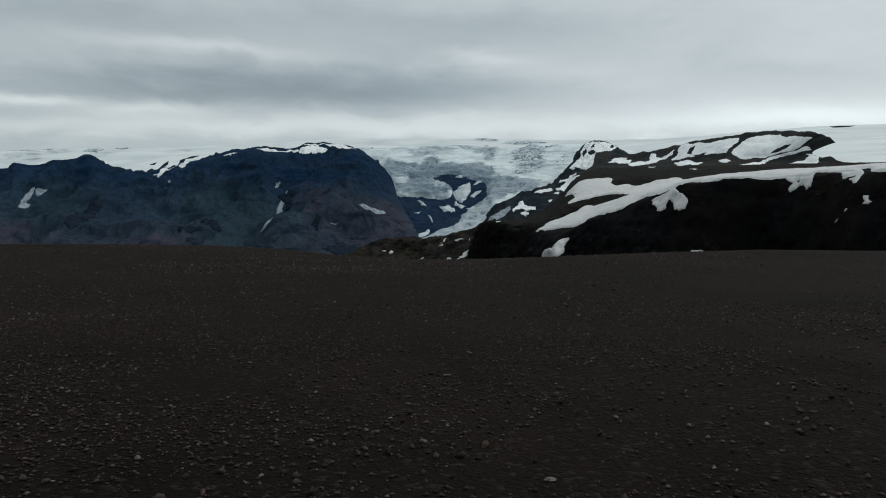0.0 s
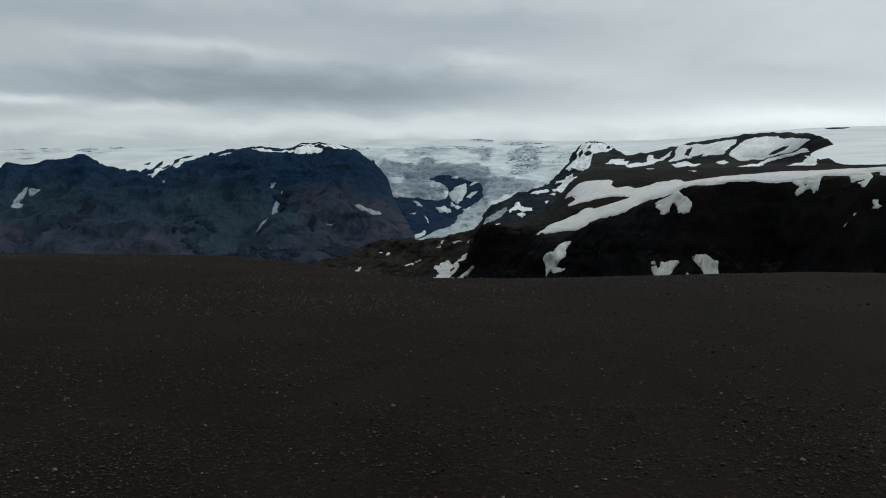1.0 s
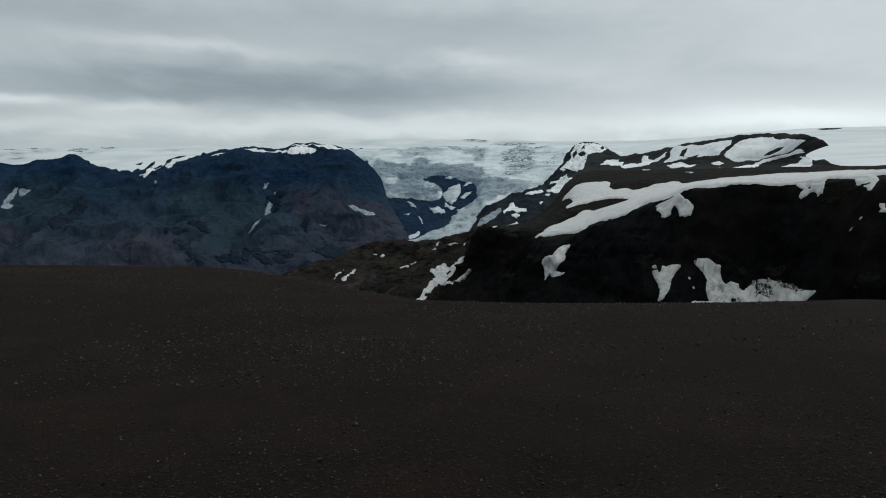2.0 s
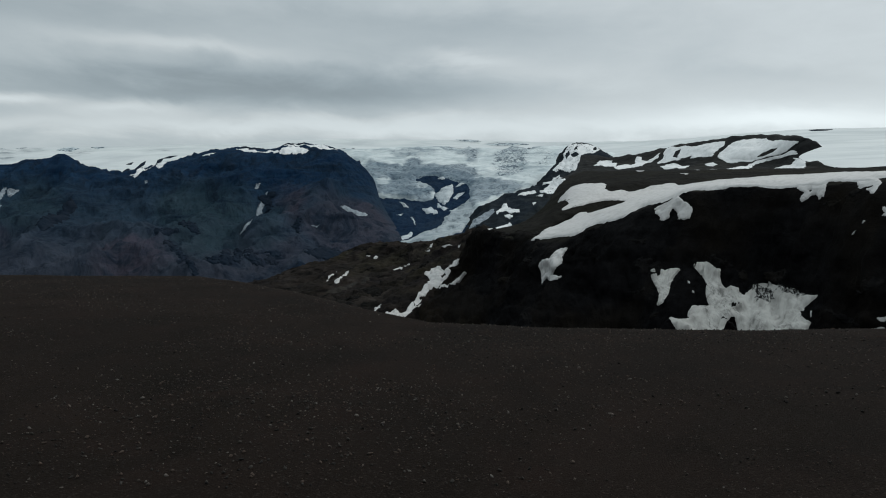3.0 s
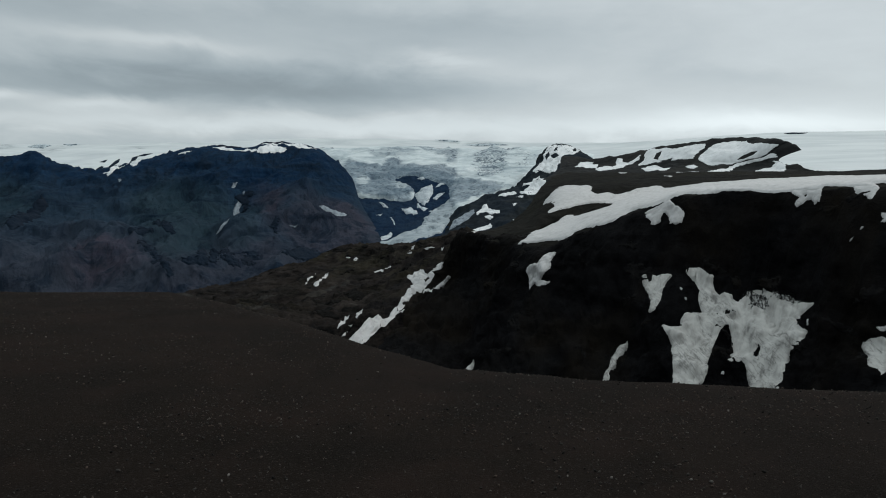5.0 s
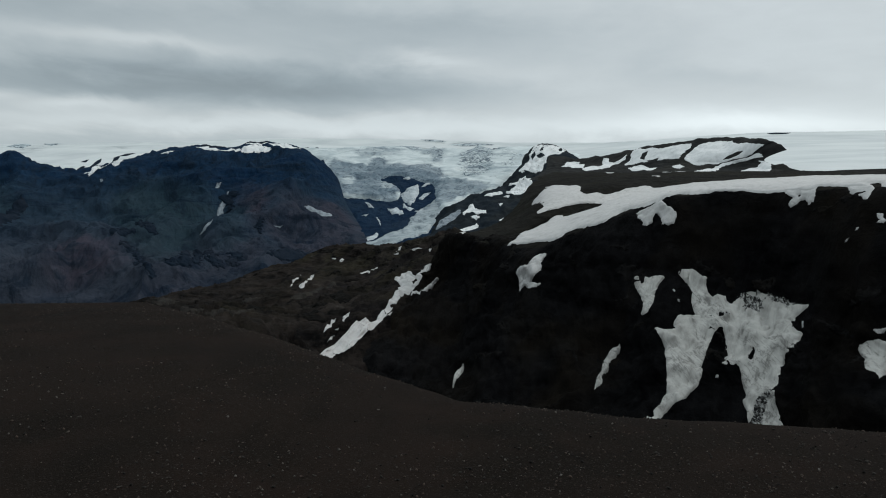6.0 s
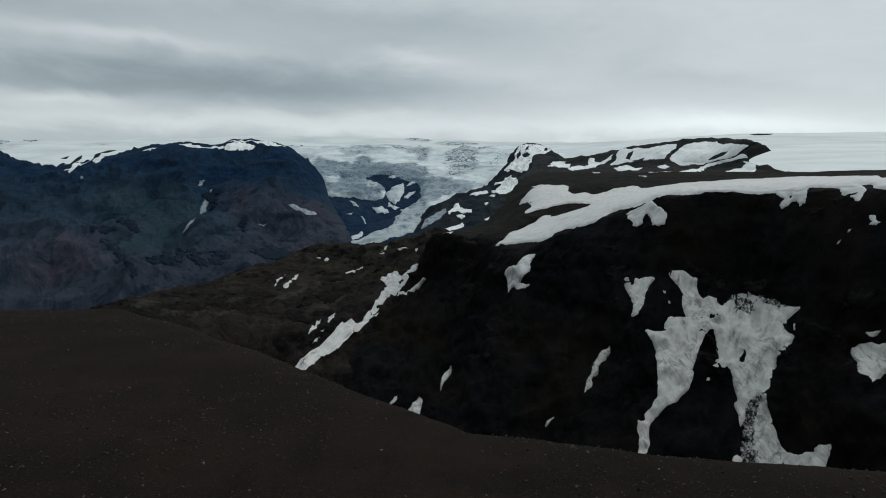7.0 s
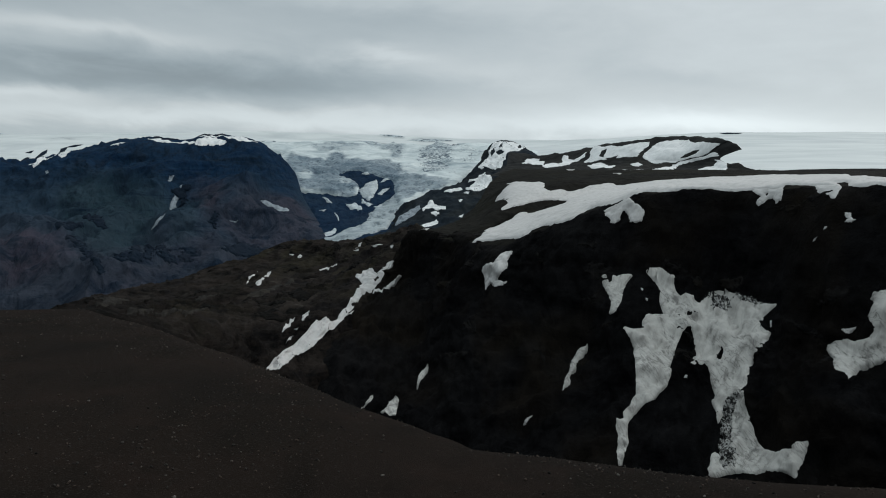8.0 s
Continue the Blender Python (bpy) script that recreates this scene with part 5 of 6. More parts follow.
snow(canyon_wall, [(0.1892, 0.1859), (0.1771, 0.1894), (0.1810, 0.1817), (0.1866, 0.1805)], label='tiny snow scrap on the wall', rough=0.25)
snow(canyon_wall, [(0.1979, 0.2588), (0.1914, 0.2591), (0.1896, 0.2568), (0.1838, 0.2555), (0.1878, 0.2542), (0.1949, 0.2540), (0.1926, 0.2556), (0.1968, 0.2575)], label='tiny snow scrap on the wall', rough=0.2)
snow(canyon_wall, [(0.2144, 0.2524), (0.2156, 0.2512), (0.2188, 0.2511), (0.2180, 0.2524)], label='tiny snow scrap on the wall', rough=0.12)
snow(canyon_wall, [(0.2230, 0.2477), (0.2257, 0.2465), (0.2290, 0.2461), (0.2270, 0.2474)], label='tiny snow scrap on the wall', rough=0.12)
snow(canyon_wall, [(0.5331, 0.1664), (0.5403, 0.1585), (0.5544, 0.1470), (0.5682, 0.1171), (0.5650, 0.1112), (0.5778, 0.1037), (0.5762, 0.1137), (0.5640, 0.1500), (0.5485, 0.1646)], label='thin grey snow streak in a wall gully', rough=0.2, dirty=1)
snow(canyon_wall, [(0.6146, 0.0814), (0.6241, 0.0728), (0.6284, 0.0725), (0.6225, 0.0765)], label='tiny snow scrap on the wall', rough=0.2)
snow(canyon_wall, [(0.3989, 0.1114), (0.3946, 0.1114), (0.3966, 0.1084), (0.4006, 0.1087)], label='tiny snow scrap on the wall', rough=0.15)
snow(canyon_wall, [(0.2773, 0.1894), (0.2733, 0.1886), (0.2743, 0.1787), (0.2776, 0.1768)], label='tiny snow scrap on the wall', rough=0.15)
snow(canyon_wall, [(0.4573, 0.1949), (0.4539, 0.1932), (0.4544, 0.1915), (0.4570, 0.1924)], label='tiny snow scrap on the wall', rough=0.15)
snow(canyon_wall, [(0.4501, 0.1845), (0.4468, 0.1839), (0.4472, 0.1820), (0.4497, 0.1829)], label='tiny snow scrap on the wall', rough=0.15)
rock(middle_hill, [(0.7470, 0.1569), (0.7078, 0.2239), (0.7635, 0.5903), (0.7354, 0.5634), (0.6718, 0.2270), (0.7110, 0.1911), (0.7362, 0.1486)], sort='slab', label='pale grey rock slab', rough=1.5, thick=1.0)
rock(middle_hill, [(0.6836, 0.1633), (0.6253, 0.2224), (0.5952, 0.2192), (0.6213, 0.2085), (0.6773, 0.1418)], sort='slab', label='pale grey rock slab', rough=1.2, thick=1.0)
rock(middle_hill, [(0.5936, 0.2076), (0.5376, 0.2124), (0.4461, 0.2422), (0.5153, 0.1995), (0.5521, 0.2007), (0.5835, 0.2030)], sort='slab', label='pale grey rock slab', rough=1.2, thick=1.0)
rock(middle_hill, [(0.5133, 0.1940), (0.4140, 0.2304), (0.3816, 0.2510), (0.4108, 0.2225), (0.4979, 0.1893)], sort='slab', label='pale grey rock slab', rough=1.2, thick=1.0)
rock(middle_hill, [(0.4708, 0.4361), (0.4295, 0.4165), (0.3955, 0.4187), (0.4150, 0.4122), (0.4402, 0.4125)], sort='slab', label='pale grey rock slab', rough=1.2, thick=1.0)
rock(middle_hill, [(0.2925, 0.4078), (0.2841, 0.4324), (0.2869, 0.4633), (0.2897, 0.4865), (0.2674, 0.4556), (0.2702, 0.4270), (0.2591, 0.3860)], sort='slab', label='pale grey rock slab', rough=1.0, thick=0.9)
snow(middle_hill, [(0.0541, 0.2165), (0.0460, 0.2261), (0.0425, 0.2330), (0.0383, 0.2621), (0.0372, 0.2977), (0.0445, 0.3651), (0.0506, 0.3842), (0.0639, 0.4317), (0.0575, 0.4473), (0.0596, 0.4943), (0.0377, 0.4716), (0.0320, 0.4303), (0.0261, 0.4211), (0.0198, 0.5174), (0.0200, 0.5616), (0.0176, 0.5880), (0.0147, 0.5876), (0.0138, 0.5601), (0.0157, 0.5259), (0.0172, 0.4435), (0.0172, 0.4006), (0.0165, 0.3531), (0.0186, 0.3237), (0.0151, 0.3041), (0.0092, 0.3125), (0.0053, 0.3260), (0.0002, 0.3520), (0.0000, 0.3822), (0.0000, 0.4479), (0.0000, 0.4402), (0.0000, 0.3861), (0.0000, 0.3359), (0.0051, 0.3069), (0.0146, 0.2878), (0.0255, 0.2751), (0.0269, 0.2494), (0.0311, 0.2308), (0.0330, 0.2202), (0.0367, 0.2103), (0.0403, 0.2013)], holes=[[(0.0379, 0.2299), (0.0332, 0.2334), (0.0291, 0.2314), (0.0326, 0.2275)], [(0.0270, 0.3635), (0.0259, 0.4108), (0.0225, 0.3965), (0.0223, 0.3428)]], label='forked head of the white snow strip in the gully', rough=0.35, thick=0.7)
snow(canyon_wall, [(1.0000, 0.1973), (0.9732, 0.2140), (0.9696, 0.2207), (1.0000, 0.2341), (1.0000, 0.2441), (0.9636, 0.2374), (0.9681, 0.2316), (0.9696, 0.2245), (0.9743, 0.2047), (0.9804, 0.2006), (0.9748, 0.1894), (0.9909, 0.1876)], label='fork of the snow strip on the nose of the wall', rough=0.3, thick=0.6)
snow(canyon_wall, [(0.9682, 0.1704), (0.9781, 0.1789), (0.9531, 0.1737), (0.9592, 0.1861), (0.9544, 0.1979), (0.9490, 0.2064), (0.9468, 0.2185), (0.9430, 0.2162), (0.9444, 0.2066), (0.9503, 0.1925), (0.9470, 0.1734)], label='fork of the snow strip on the nose of the wall', rough=0.2, thick=0.5)
snow(middle_hill, [(0.0537, 0.2177), (0.0390, 0.2025), (0.0446, 0.1897), (0.0513, 0.1839), (0.0614, 0.1741), (0.0695, 0.1610), (0.0806, 0.1529), (0.0962, 0.1508), (0.1048, 0.1362), (0.1103, 0.1141), (0.1181, 0.1109), (0.1369, 0.1146), (0.1913, 0.1220), (0.1914, 0.1387), (0.2010, 0.1482), (0.1800, 0.1671), (0.1688, 0.1762), (0.1537, 0.1808), (0.1439, 0.1871), (0.1325, 0.1931), (0.1267, 0.2008), (0.1058, 0.2074), (0.0931, 0.2060), (0.0834, 0.2051), (0.0710, 0.1983), (0.0595, 0.1942), (0.0540, 0.2049)], label='long slanting strip of white snow in the gully', rough=0.35, thick=0.7)
snow(middle_hill, [(0.1956, 0.2167), (0.1914, 0.2335), (0.1833, 0.2527), (0.1721, 0.2511), (0.1772, 0.2468), (0.1845, 0.2189)], label='small snow scrap on the brown slope', rough=0.1, thick=0.6)
snow(middle_hill, [(0.1571, 0.2300), (0.1570, 0.2755), (0.1412, 0.2709), (0.1426, 0.2490), (0.1509, 0.2205)], label='small snow scrap on the brown slope', rough=0.1, thick=0.6)
snow(middle_hill, [(0.1696, 0.2124), (0.1594, 0.2090), (0.1618, 0.2086)], label='small snow scrap on the brown slope', rough=0.1, thick=0.6)
snow(middle_hill, [(0.1766, 0.1919), (0.1717, 0.1962), (0.1705, 0.2092), (0.1661, 0.1927)], label='small snow scrap on the brown slope', rough=0.1, thick=0.6)
snow(middle_hill, [(0.3521, 0.7081), (0.3503, 0.6861), (0.3579, 0.6516), (0.3601, 0.6665)], label='small snow scrap on the brown slope', rough=0.1, thick=0.6)
snow(middle_hill, [(0.3572, 0.6369), (0.3488, 0.6525), (0.3483, 0.6437), (0.3538, 0.6293), (0.3589, 0.6172)], label='small snow scrap on the brown slope', rough=0.1, thick=0.6)
snow(middle_hill, [(0.2068, 0.6520), (0.1977, 0.6786), (0.1894, 0.6895), (0.1943, 0.6678)], label='small snow scrap on the brown slope', rough=0.1, thick=0.6)
snow(middle_hill, [(0.2133, 0.6436), (0.1994, 0.6561), (0.1992, 0.6484)], label='small snow scrap on the brown slope', rough=0.1, thick=0.6)
snow(middle_hill, [(0.1499, 0.6483), (0.1277, 0.6682), (0.1190, 0.6711), (0.1438, 0.6500)], label='small snow scrap on the brown slope', rough=0.1, thick=0.6)
snow(middle_hill, [(0.1056, 0.6675), (0.0687, 0.6572), (0.0336, 0.6411), (0.0534, 0.6384)], label='small snow scrap on the brown slope', rough=0.1, thick=0.6)
snow(middle_hill, [(0.4153, 0.4949), (0.4203, 0.5443), (0.4170, 0.5980), (0.4118, 0.5435), (0.4217, 0.5365)], label='narrow snow streak on the brown slope', rough=0.1, thick=0.6)
snow(middle_hill, [(0.3683, 0.4622), (0.3785, 0.4785), (0.3717, 0.4778), (0.3951, 0.5322), (0.4012, 0.5700), (0.3832, 0.5052), (0.3571, 0.4624), (0.3506, 0.4563), (0.3558, 0.4536)], label='narrow snow streak on the brown slope', rough=0.1, thick=0.6)
snow(middle_hill, [(0.3839, 0.5047), (0.3892, 0.5293), (0.3830, 0.5258), (0.3790, 0.5060)], label='narrow snow streak on the brown slope', rough=0.1, thick=0.6)
snow(middle_hill, [(0.3155, 0.5398), (0.3059, 0.5548), (0.2701, 0.5608), (0.2721, 0.5429)], label='narrow snow streak on the brown slope', rough=0.1, thick=0.6)
snow(middle_hill, [(0.0366, 0.2058), (0.0314, 0.2166), (0.0276, 0.2208), (0.0290, 0.2129)], label='narrow snow streak on the brown slope', rough=0.1, thick=0.6)
snow(canyon_wall, [(0.8862, 0.0420), (0.8841, 0.0508), (0.8835, 0.0595), (0.8792, 0.0618), (0.8767, 0.0560), (0.8817, 0.0505)], label='snow scrap in a gully above the rim', rough=0.2, dirty=1, thick=0.7)
snow(canyon_wall, [(0.8567, 0.0511), (0.8505, 0.0557), (0.8513, 0.0672), (0.8463, 0.0750), (0.8395, 0.0740), (0.8281, 0.0496), (0.8434, 0.0491)], label='snow scrap in a gully above the rim', rough=0.2, dirty=1, thick=0.7)
snow(canyon_wall, [(0.9176, 0.0225), (0.9183, 0.0316), (0.9155, 0.0301)], label='snow scrap in a gully above the rim', rough=0.2, dirty=1, thick=0.7)
snow(canyon_wall, [(0.8164, 0.0887), (0.8173, 0.0991), (0.8147, 0.1103), (0.8046, 0.1152), (0.8042, 0.1124), (0.8095, 0.0985)], label='snow scrap in a gully above the rim', rough=0.2, dirty=1, thick=0.7)
# the icefall: clean ice, ash and crevasses in broad soft fields
ASH = []
ASH.append(([(0.1621, 0.7383), (0.2181, 0.7166), (0.2688, 0.6869), (0.3095, 0.7503), (0.3435, 0.7481), (0.3528, 0.6949), (0.4008, 0.6936), (0.4381, 0.6677), (0.4789, 0.6336), (0.4905, 0.5957), (0.4473, 0.5463), (0.4176, 0.5764), (0.3843, 0.6163), (0.3248, 0.6196), (0.2908, 0.6096), (0.2856, 0.5871), (0.3173, 0.5416), (0.3250, 0.4829), (0.2817, 0.4438), (0.2242, 0.4532), (0.1510, 0.4587), (0.0514, 0.4652), (0.0293, 0.5281)], 7, 0.85))
ASH.append(([(0.4003, 0.6905), (0.5042, 0.7114), (0.5357, 0.6362), (0.5561, 0.5991), (0.5061, 0.5440), (0.4683, 0.5960), (0.4319, 0.6321)], 6, 0.7))
ASH.append(([(0.5046, 0.5360), (0.5946, 0.5928), (0.6520, 0.5243), (0.7392, 0.5107), (0.7220, 0.4498), (0.6431, 0.4360), (0.5577, 0.3932), (0.4944, 0.3609), (0.4574, 0.3632), (0.4939, 0.4501)], 8, 0.72))
ASH.append(([(0.4666, 0.8302), (0.5074, 0.8456), (0.5259, 0.8052), (0.5501, 0.8450), (0.5488, 0.7730), (0.5301, 0.7131), (0.5084, 0.7181), (0.5070, 0.7793), (0.4790, 0.8017)], 5, 0.6))
ASH.append(([(0.4189, 0.8764), (0.4690, 0.8958), (0.5074, 0.8118), (0.4660, 0.8174), (0.4248, 0.8370)], 4, 0.5))
ASH.append(([(0.2479, 0.7941), (0.3439, 0.8263), (0.4141, 0.8111), (0.3917, 0.7672), (0.2980, 0.7680), (0.2458, 0.7686)], 7, 0.4))
ASH.append(([(0.2864, 0.6707), (0.3987, 0.6797), (0.4673, 0.6541), (0.5417, 0.5920), (0.5004, 0.4373), (0.4631, 0.3466), (0.3249, 0.3345), (0.3779, 0.4352), (0.3338, 0.4751), (0.2443, 0.4932), (0.2486, 0.5938)], 9, 0.95))
ASH.append(([(0.1107, 0.5716), (0.1647, 0.6085), (0.1875, 0.6027), (0.1563, 0.5480), (0.0921, 0.5302)], 4, -0.25))
ASH.append(([(0.2712, 0.5749), (0.3358, 0.6022), (0.3233, 0.5334), (0.2968, 0.5028), (0.2528, 0.5118)], 4, -0.45))
ASH.append(([(0.1697, 0.5383), (0.2200, 0.5192), (0.2390, 0.4820), (0.1643, 0.4811)], 5, 0.35))
ASH.append(([(0.3185, 0.4851), (0.3550, 0.4958), (0.4266, 0.5428), (0.4099, 0.4733), (0.3490, 0.4156), (0.3271, 0.4019), (0.3145, 0.4326)], 4, -0.02))
CLEFTS = []
CLEFTS.append(([(0.6053, 0.7582), (0.6232, 0.8233), (0.6703, 0.8407), (0.7134, 0.8611), (0.7260, 0.7489), (0.7224, 0.6840), (0.7117, 0.5754), (0.6628, 0.5795), (0.6236, 0.6115), (0.6093, 0.7072)], 7, 1))
CLEFTS.append(([(0.6077, 0.8610), (0.6224, 0.8610), (0.6254, 0.8147), (0.6101, 0.8218)], 3, 0.9))
CLEFTS.append(([(0.5074, 0.8456), (0.5516, 0.8610), (0.5487, 0.7763), (0.5241, 0.7101), (0.5144, 0.7744)], 4, 0.9))
CLEFTS.append(([(0.3141, 0.7542), (0.3467, 0.7660), (0.3493, 0.7176), (0.3154, 0.7065)], 4, 0.9))
CLEFTS.append(([(0.4289, 0.6768), (0.5042, 0.7096), (0.5445, 0.6355), (0.5514, 0.5978), (0.4905, 0.5957), (0.4492, 0.6303)], 5, 0.8))
CLEFTS.append(([(0.7127, 0.8721), (0.7695, 0.8178), (0.7900, 0.7842), (0.7499, 0.7598)], 4, 0.5))
CLEFTS.append(([(0.7562, 0.7215), (0.8054, 0.8040), (0.8174, 0.7633), (0.7872, 0.6201)], 5, 0.7))
CLEFTS.append(([(0.1603, 0.6411), (0.1973, 0.6543), (0.2303, 0.6612), (0.2164, 0.6170), (0.2563, 0.6195), (0.2884, 0.5934), (0.2691, 0.5755), (0.1840, 0.5639), (0.1419, 0.6064)], 6, 0.55))
CLEFTS.append(([(0.5151, 0.5115), (0.6518, 0.5146), (0.7280, 0.4864), (0.6449, 0.4458), (0.5149, 0.3882)], 8, 0.5))
CLEFTS.append(([(0.2864, 0.6707), (0.3987, 0.6797), (0.4673, 0.6541), (0.5417, 0.5920), (0.5004, 0.4373), (0.4631, 0.3466), (0.3249, 0.3345), (0.3779, 0.4352), (0.3338, 0.4751), (0.2443, 0.4932), (0.2486, 0.5938)], 9, 0.45))
ice(glacier_valley, [(0.0430, 0.8311), (1.0000, 0.8649), (1.0000, 0.6000), (0.9000, 0.5200), (0.8342, 0.6666), (0.8227, 0.5569), (0.7981, 0.5014), (0.7702, 0.4695), (0.7272, 0.4429), (0.6715, 0.4358), (0.6004, 0.3889), (0.5469, 0.3599), (0.4886, 0.3366), (0.4631, 0.3466), (0.4631, 0.4000), (0.4829, 0.4489), (0.4954, 0.5173), (0.4744, 0.5374), (0.4477, 0.5481), (0.4199, 0.5844), (0.3830, 0.6117), (0.3463, 0.6197), (0.3071, 0.6126), (0.2883, 0.5934), (0.2971, 0.5492), (0.3263, 0.5290), (0.3327, 0.4900), (0.3035, 0.4587), (0.2628, 0.4576), (0.2241, 0.4533), (0.1696, 0.4553), (0.0801, 0.4503), (0.0348, 0.4596), (0.0334, 0.5338), (0.1033, 0.6718), (0.1400, 0.7394)], masks={'ash': ASH, 'clefts': CLEFTS}, label='crevassed white and grey-blue icefall below the ice cap', rough=4)
ice(glacier_valley, [(0.3217, 0.4812), (0.3543, 0.4943), (0.3874, 0.5199), (0.4238, 0.5416), (0.4098, 0.4797), (0.3747, 0.4396), (0.3360, 0.4042), (0.3281, 0.4347)], label='white wedge of snow between dark rock steps', rough=2, kind='scrap', thick=5)
ice(glacier_valley, [(0.3144, 0.4327), (0.3271, 0.4019), (0.3469, 0.3831), (0.3221, 0.3700), (0.3018, 0.4033)], label='streak of snow on dark rock', rough=1.2, kind='scrap', thick=3)
ice(glacier_valley, [(0.4750, 0.4206), (0.5681, 0.4211), (0.6727, 0.4480), (0.6380, 0.4159), (0.5475, 0.3637), (0.4883, 0.3332), (0.4705, 0.2959), (0.4790, 0.2721), (0.5004, 0.2064), (0.5038, 0.1696), (0.4591, 0.1667), (0.3909, 0.1240), (0.3154, 0.1104), (0.2910, 0.0843), (0.2149, 0.1387), (0.1634, 0.1578), (0.1975, 0.1848), (0.2234, 0.2241), (0.2717, 0.2295), (0.3225, 0.2337), (0.3343, 0.2549), (0.3247, 0.3129), (0.3497, 0.3503), (0.4049, 0.3812), (0.4488, 0.4112)], label='grey glacier tongue flowing down the valley', rough=2, kind='tongue', thick=4.0)
ice(glacier_valley, [(0.2260, 0.3935), (0.2507, 0.3904), (0.2720, 0.4058), (0.2902, 0.3667), (0.2898, 0.3428), (0.2718, 0.3409), (0.2346, 0.3719)], label='streak of snow on dark rock', rough=1.2, kind='scrap', thick=3)
ice(glacier_valley, [(0.1371, 0.4361), (0.1512, 0.4242), (0.1632, 0.3950), (0.1396, 0.3900)], label='streak of snow on dark rock', rough=1.2, kind='scrap', thick=3)
ice(glacier_valley, [(0.0980, 0.3309), (0.1280, 0.3400), (0.1165, 0.3312)], label='streak of snow on dark rock', rough=1.2, kind='scrap', thick=3)
ice(glacier_valley, [(0.1595, 0.3415), (0.1812, 0.3191), (0.2102, 0.2634), (0.1870, 0.2978)], label='thin streak of snow on dark rock', rough=1.2, kind='scrap', thick=2.5)
ice(glacier_valley, [(0.1359, 0.1756), (0.1642, 0.2226), (0.2001, 0.2387), (0.2104, 0.2353), (0.1833, 0.2025)], label='ashy ice streak on dark rock', rough=1.2, kind='scrap', thick=3)
ice(glacier_valley, [(0.3785, 0.5970), (0.3978, 0.6020), (0.4031, 0.5745), (0.3864, 0.5728)], label='streak of snow on dark rock', rough=1.2, kind='scrap', thick=4)
ice(glacier_valley, [(0.3431, 0.3581), (0.3778, 0.3727), (0.3968, 0.3763), (0.3650, 0.3478)], label='streak of snow on dark rock', rough=1.2, kind='scrap', thick=3)
ice(glacier_valley, [(0.3935, 0.4457), (0.4254, 0.4720), (0.4629, 0.4701), (0.4442, 0.4638), (0.4080, 0.4413)], label='streak of snow on dark rock', rough=1.2, kind='scrap', thick=3)
ice(glacier_valley, [(0.4310, 0.5243), (0.4567, 0.5452), (0.4789, 0.5348), (0.4524, 0.5287)], label='streak of snow on dark rock', rough=1.2, kind='scrap', thick=4)
snow(side_ridge, [(0.7095, 0.6980), (0.7791, 0.7442), (0.7915, 0.6998), (0.8007, 0.6545), (0.8243, 0.6846), (0.8201, 0.5839), (0.8243, 0.5772), (0.8182, 0.5622), (0.7944, 0.5449), (0.7737, 0.5608), (0.7454, 0.5678), (0.6760, 0.5374), (0.6293, 0.5306), (0.6023, 0.5699), (0.5771, 0.6147), (0.5457, 0.6424), (0.5614, 0.7157), (0.6303, 0.6894)], holes=[[(0.7163, 0.6430), (0.7472, 0.6099), (0.7455, 0.5865), (0.7104, 0.6135)], [(0.7731, 0.6566), (0.7875, 0.6602), (0.7574, 0.6084), (0.7523, 0.6339)], [(0.7992, 0.5693), (0.8159, 0.5973), (0.8201, 0.5973), (0.8148, 0.5796)], [(0.6935, 0.6786), (0.7358, 0.6753), (0.7164, 0.6471), (0.6783, 0.6585)]], label='snow draped over the side ridge top', rough=1.2)
snow(side_ridge, [(0.4524, 0.6418), (0.4868, 0.5982), (0.5091, 0.5661), (0.5437, 0.5415), (0.5221, 0.4903), (0.4720, 0.4572), (0.4414, 0.4746), (0.4161, 0.5116), (0.4069, 0.5667), (0.4466, 0.6224), (0.4757, 0.5984)], label='snow patch on the dark side ridge', rough=0.7)
snow(side_ridge, [(0.4471, 0.6478), (0.5184, 0.6209), (0.5521, 0.6140), (0.5151, 0.5605), (0.4780, 0.6044)], label='narrow snow streak on the dark side ridge', rough=0.7)
snow(side_ridge, [(0.3434, 0.6451), (0.3721, 0.6296), (0.3982, 0.5953), (0.3988, 0.5784), (0.3651, 0.6073)], label='narrow snow streak on the dark side ridge', rough=0.7)
snow(side_ridge, [(0.3899, 0.5540), (0.4087, 0.5215), (0.4001, 0.5143)], label='snow patch on the dark side ridge', rough=0.7)
snow(side_ridge, [(0.2619, 0.5536), (0.2907, 0.6196), (0.3045, 0.6262), (0.3364, 0.8971), (0.3003, 0.5861), (0.2981, 0.5173), (0.3128, 0.4880), (0.3061, 0.4617), (0.2836, 0.4982), (0.2775, 0.5582), (0.2596, 0.5269)], label='forked snow patch on the dark side ridge', rough=0.7)
snow(side_ridge, [(0.2713, 0.5014), (0.2852, 0.4930), (0.2866, 0.4610), (0.2758, 0.4609), (0.2708, 0.4893)], label='snow patch on the dark side ridge', rough=0.7)
snow(side_ridge, [(0.3564, 0.4987), (0.3667, 0.4772), (0.3535, 0.4685)], label='snow patch on the dark side ridge', rough=0.7)
snow(side_ridge, [(0.3218, 0.3656), (0.3411, 0.3930), (0.3294, 0.3593)], label='snow patch on the dark side ridge', rough=0.7)
snow(side_ridge, [(0.1875, 0.4030), (0.2316, 0.4310), (0.2671, 0.4262), (0.2674, 0.4008), (0.2272, 0.3648), (0.1976, 0.3808)], label='narrow snow streak on the dark side ridge', rough=0.7)
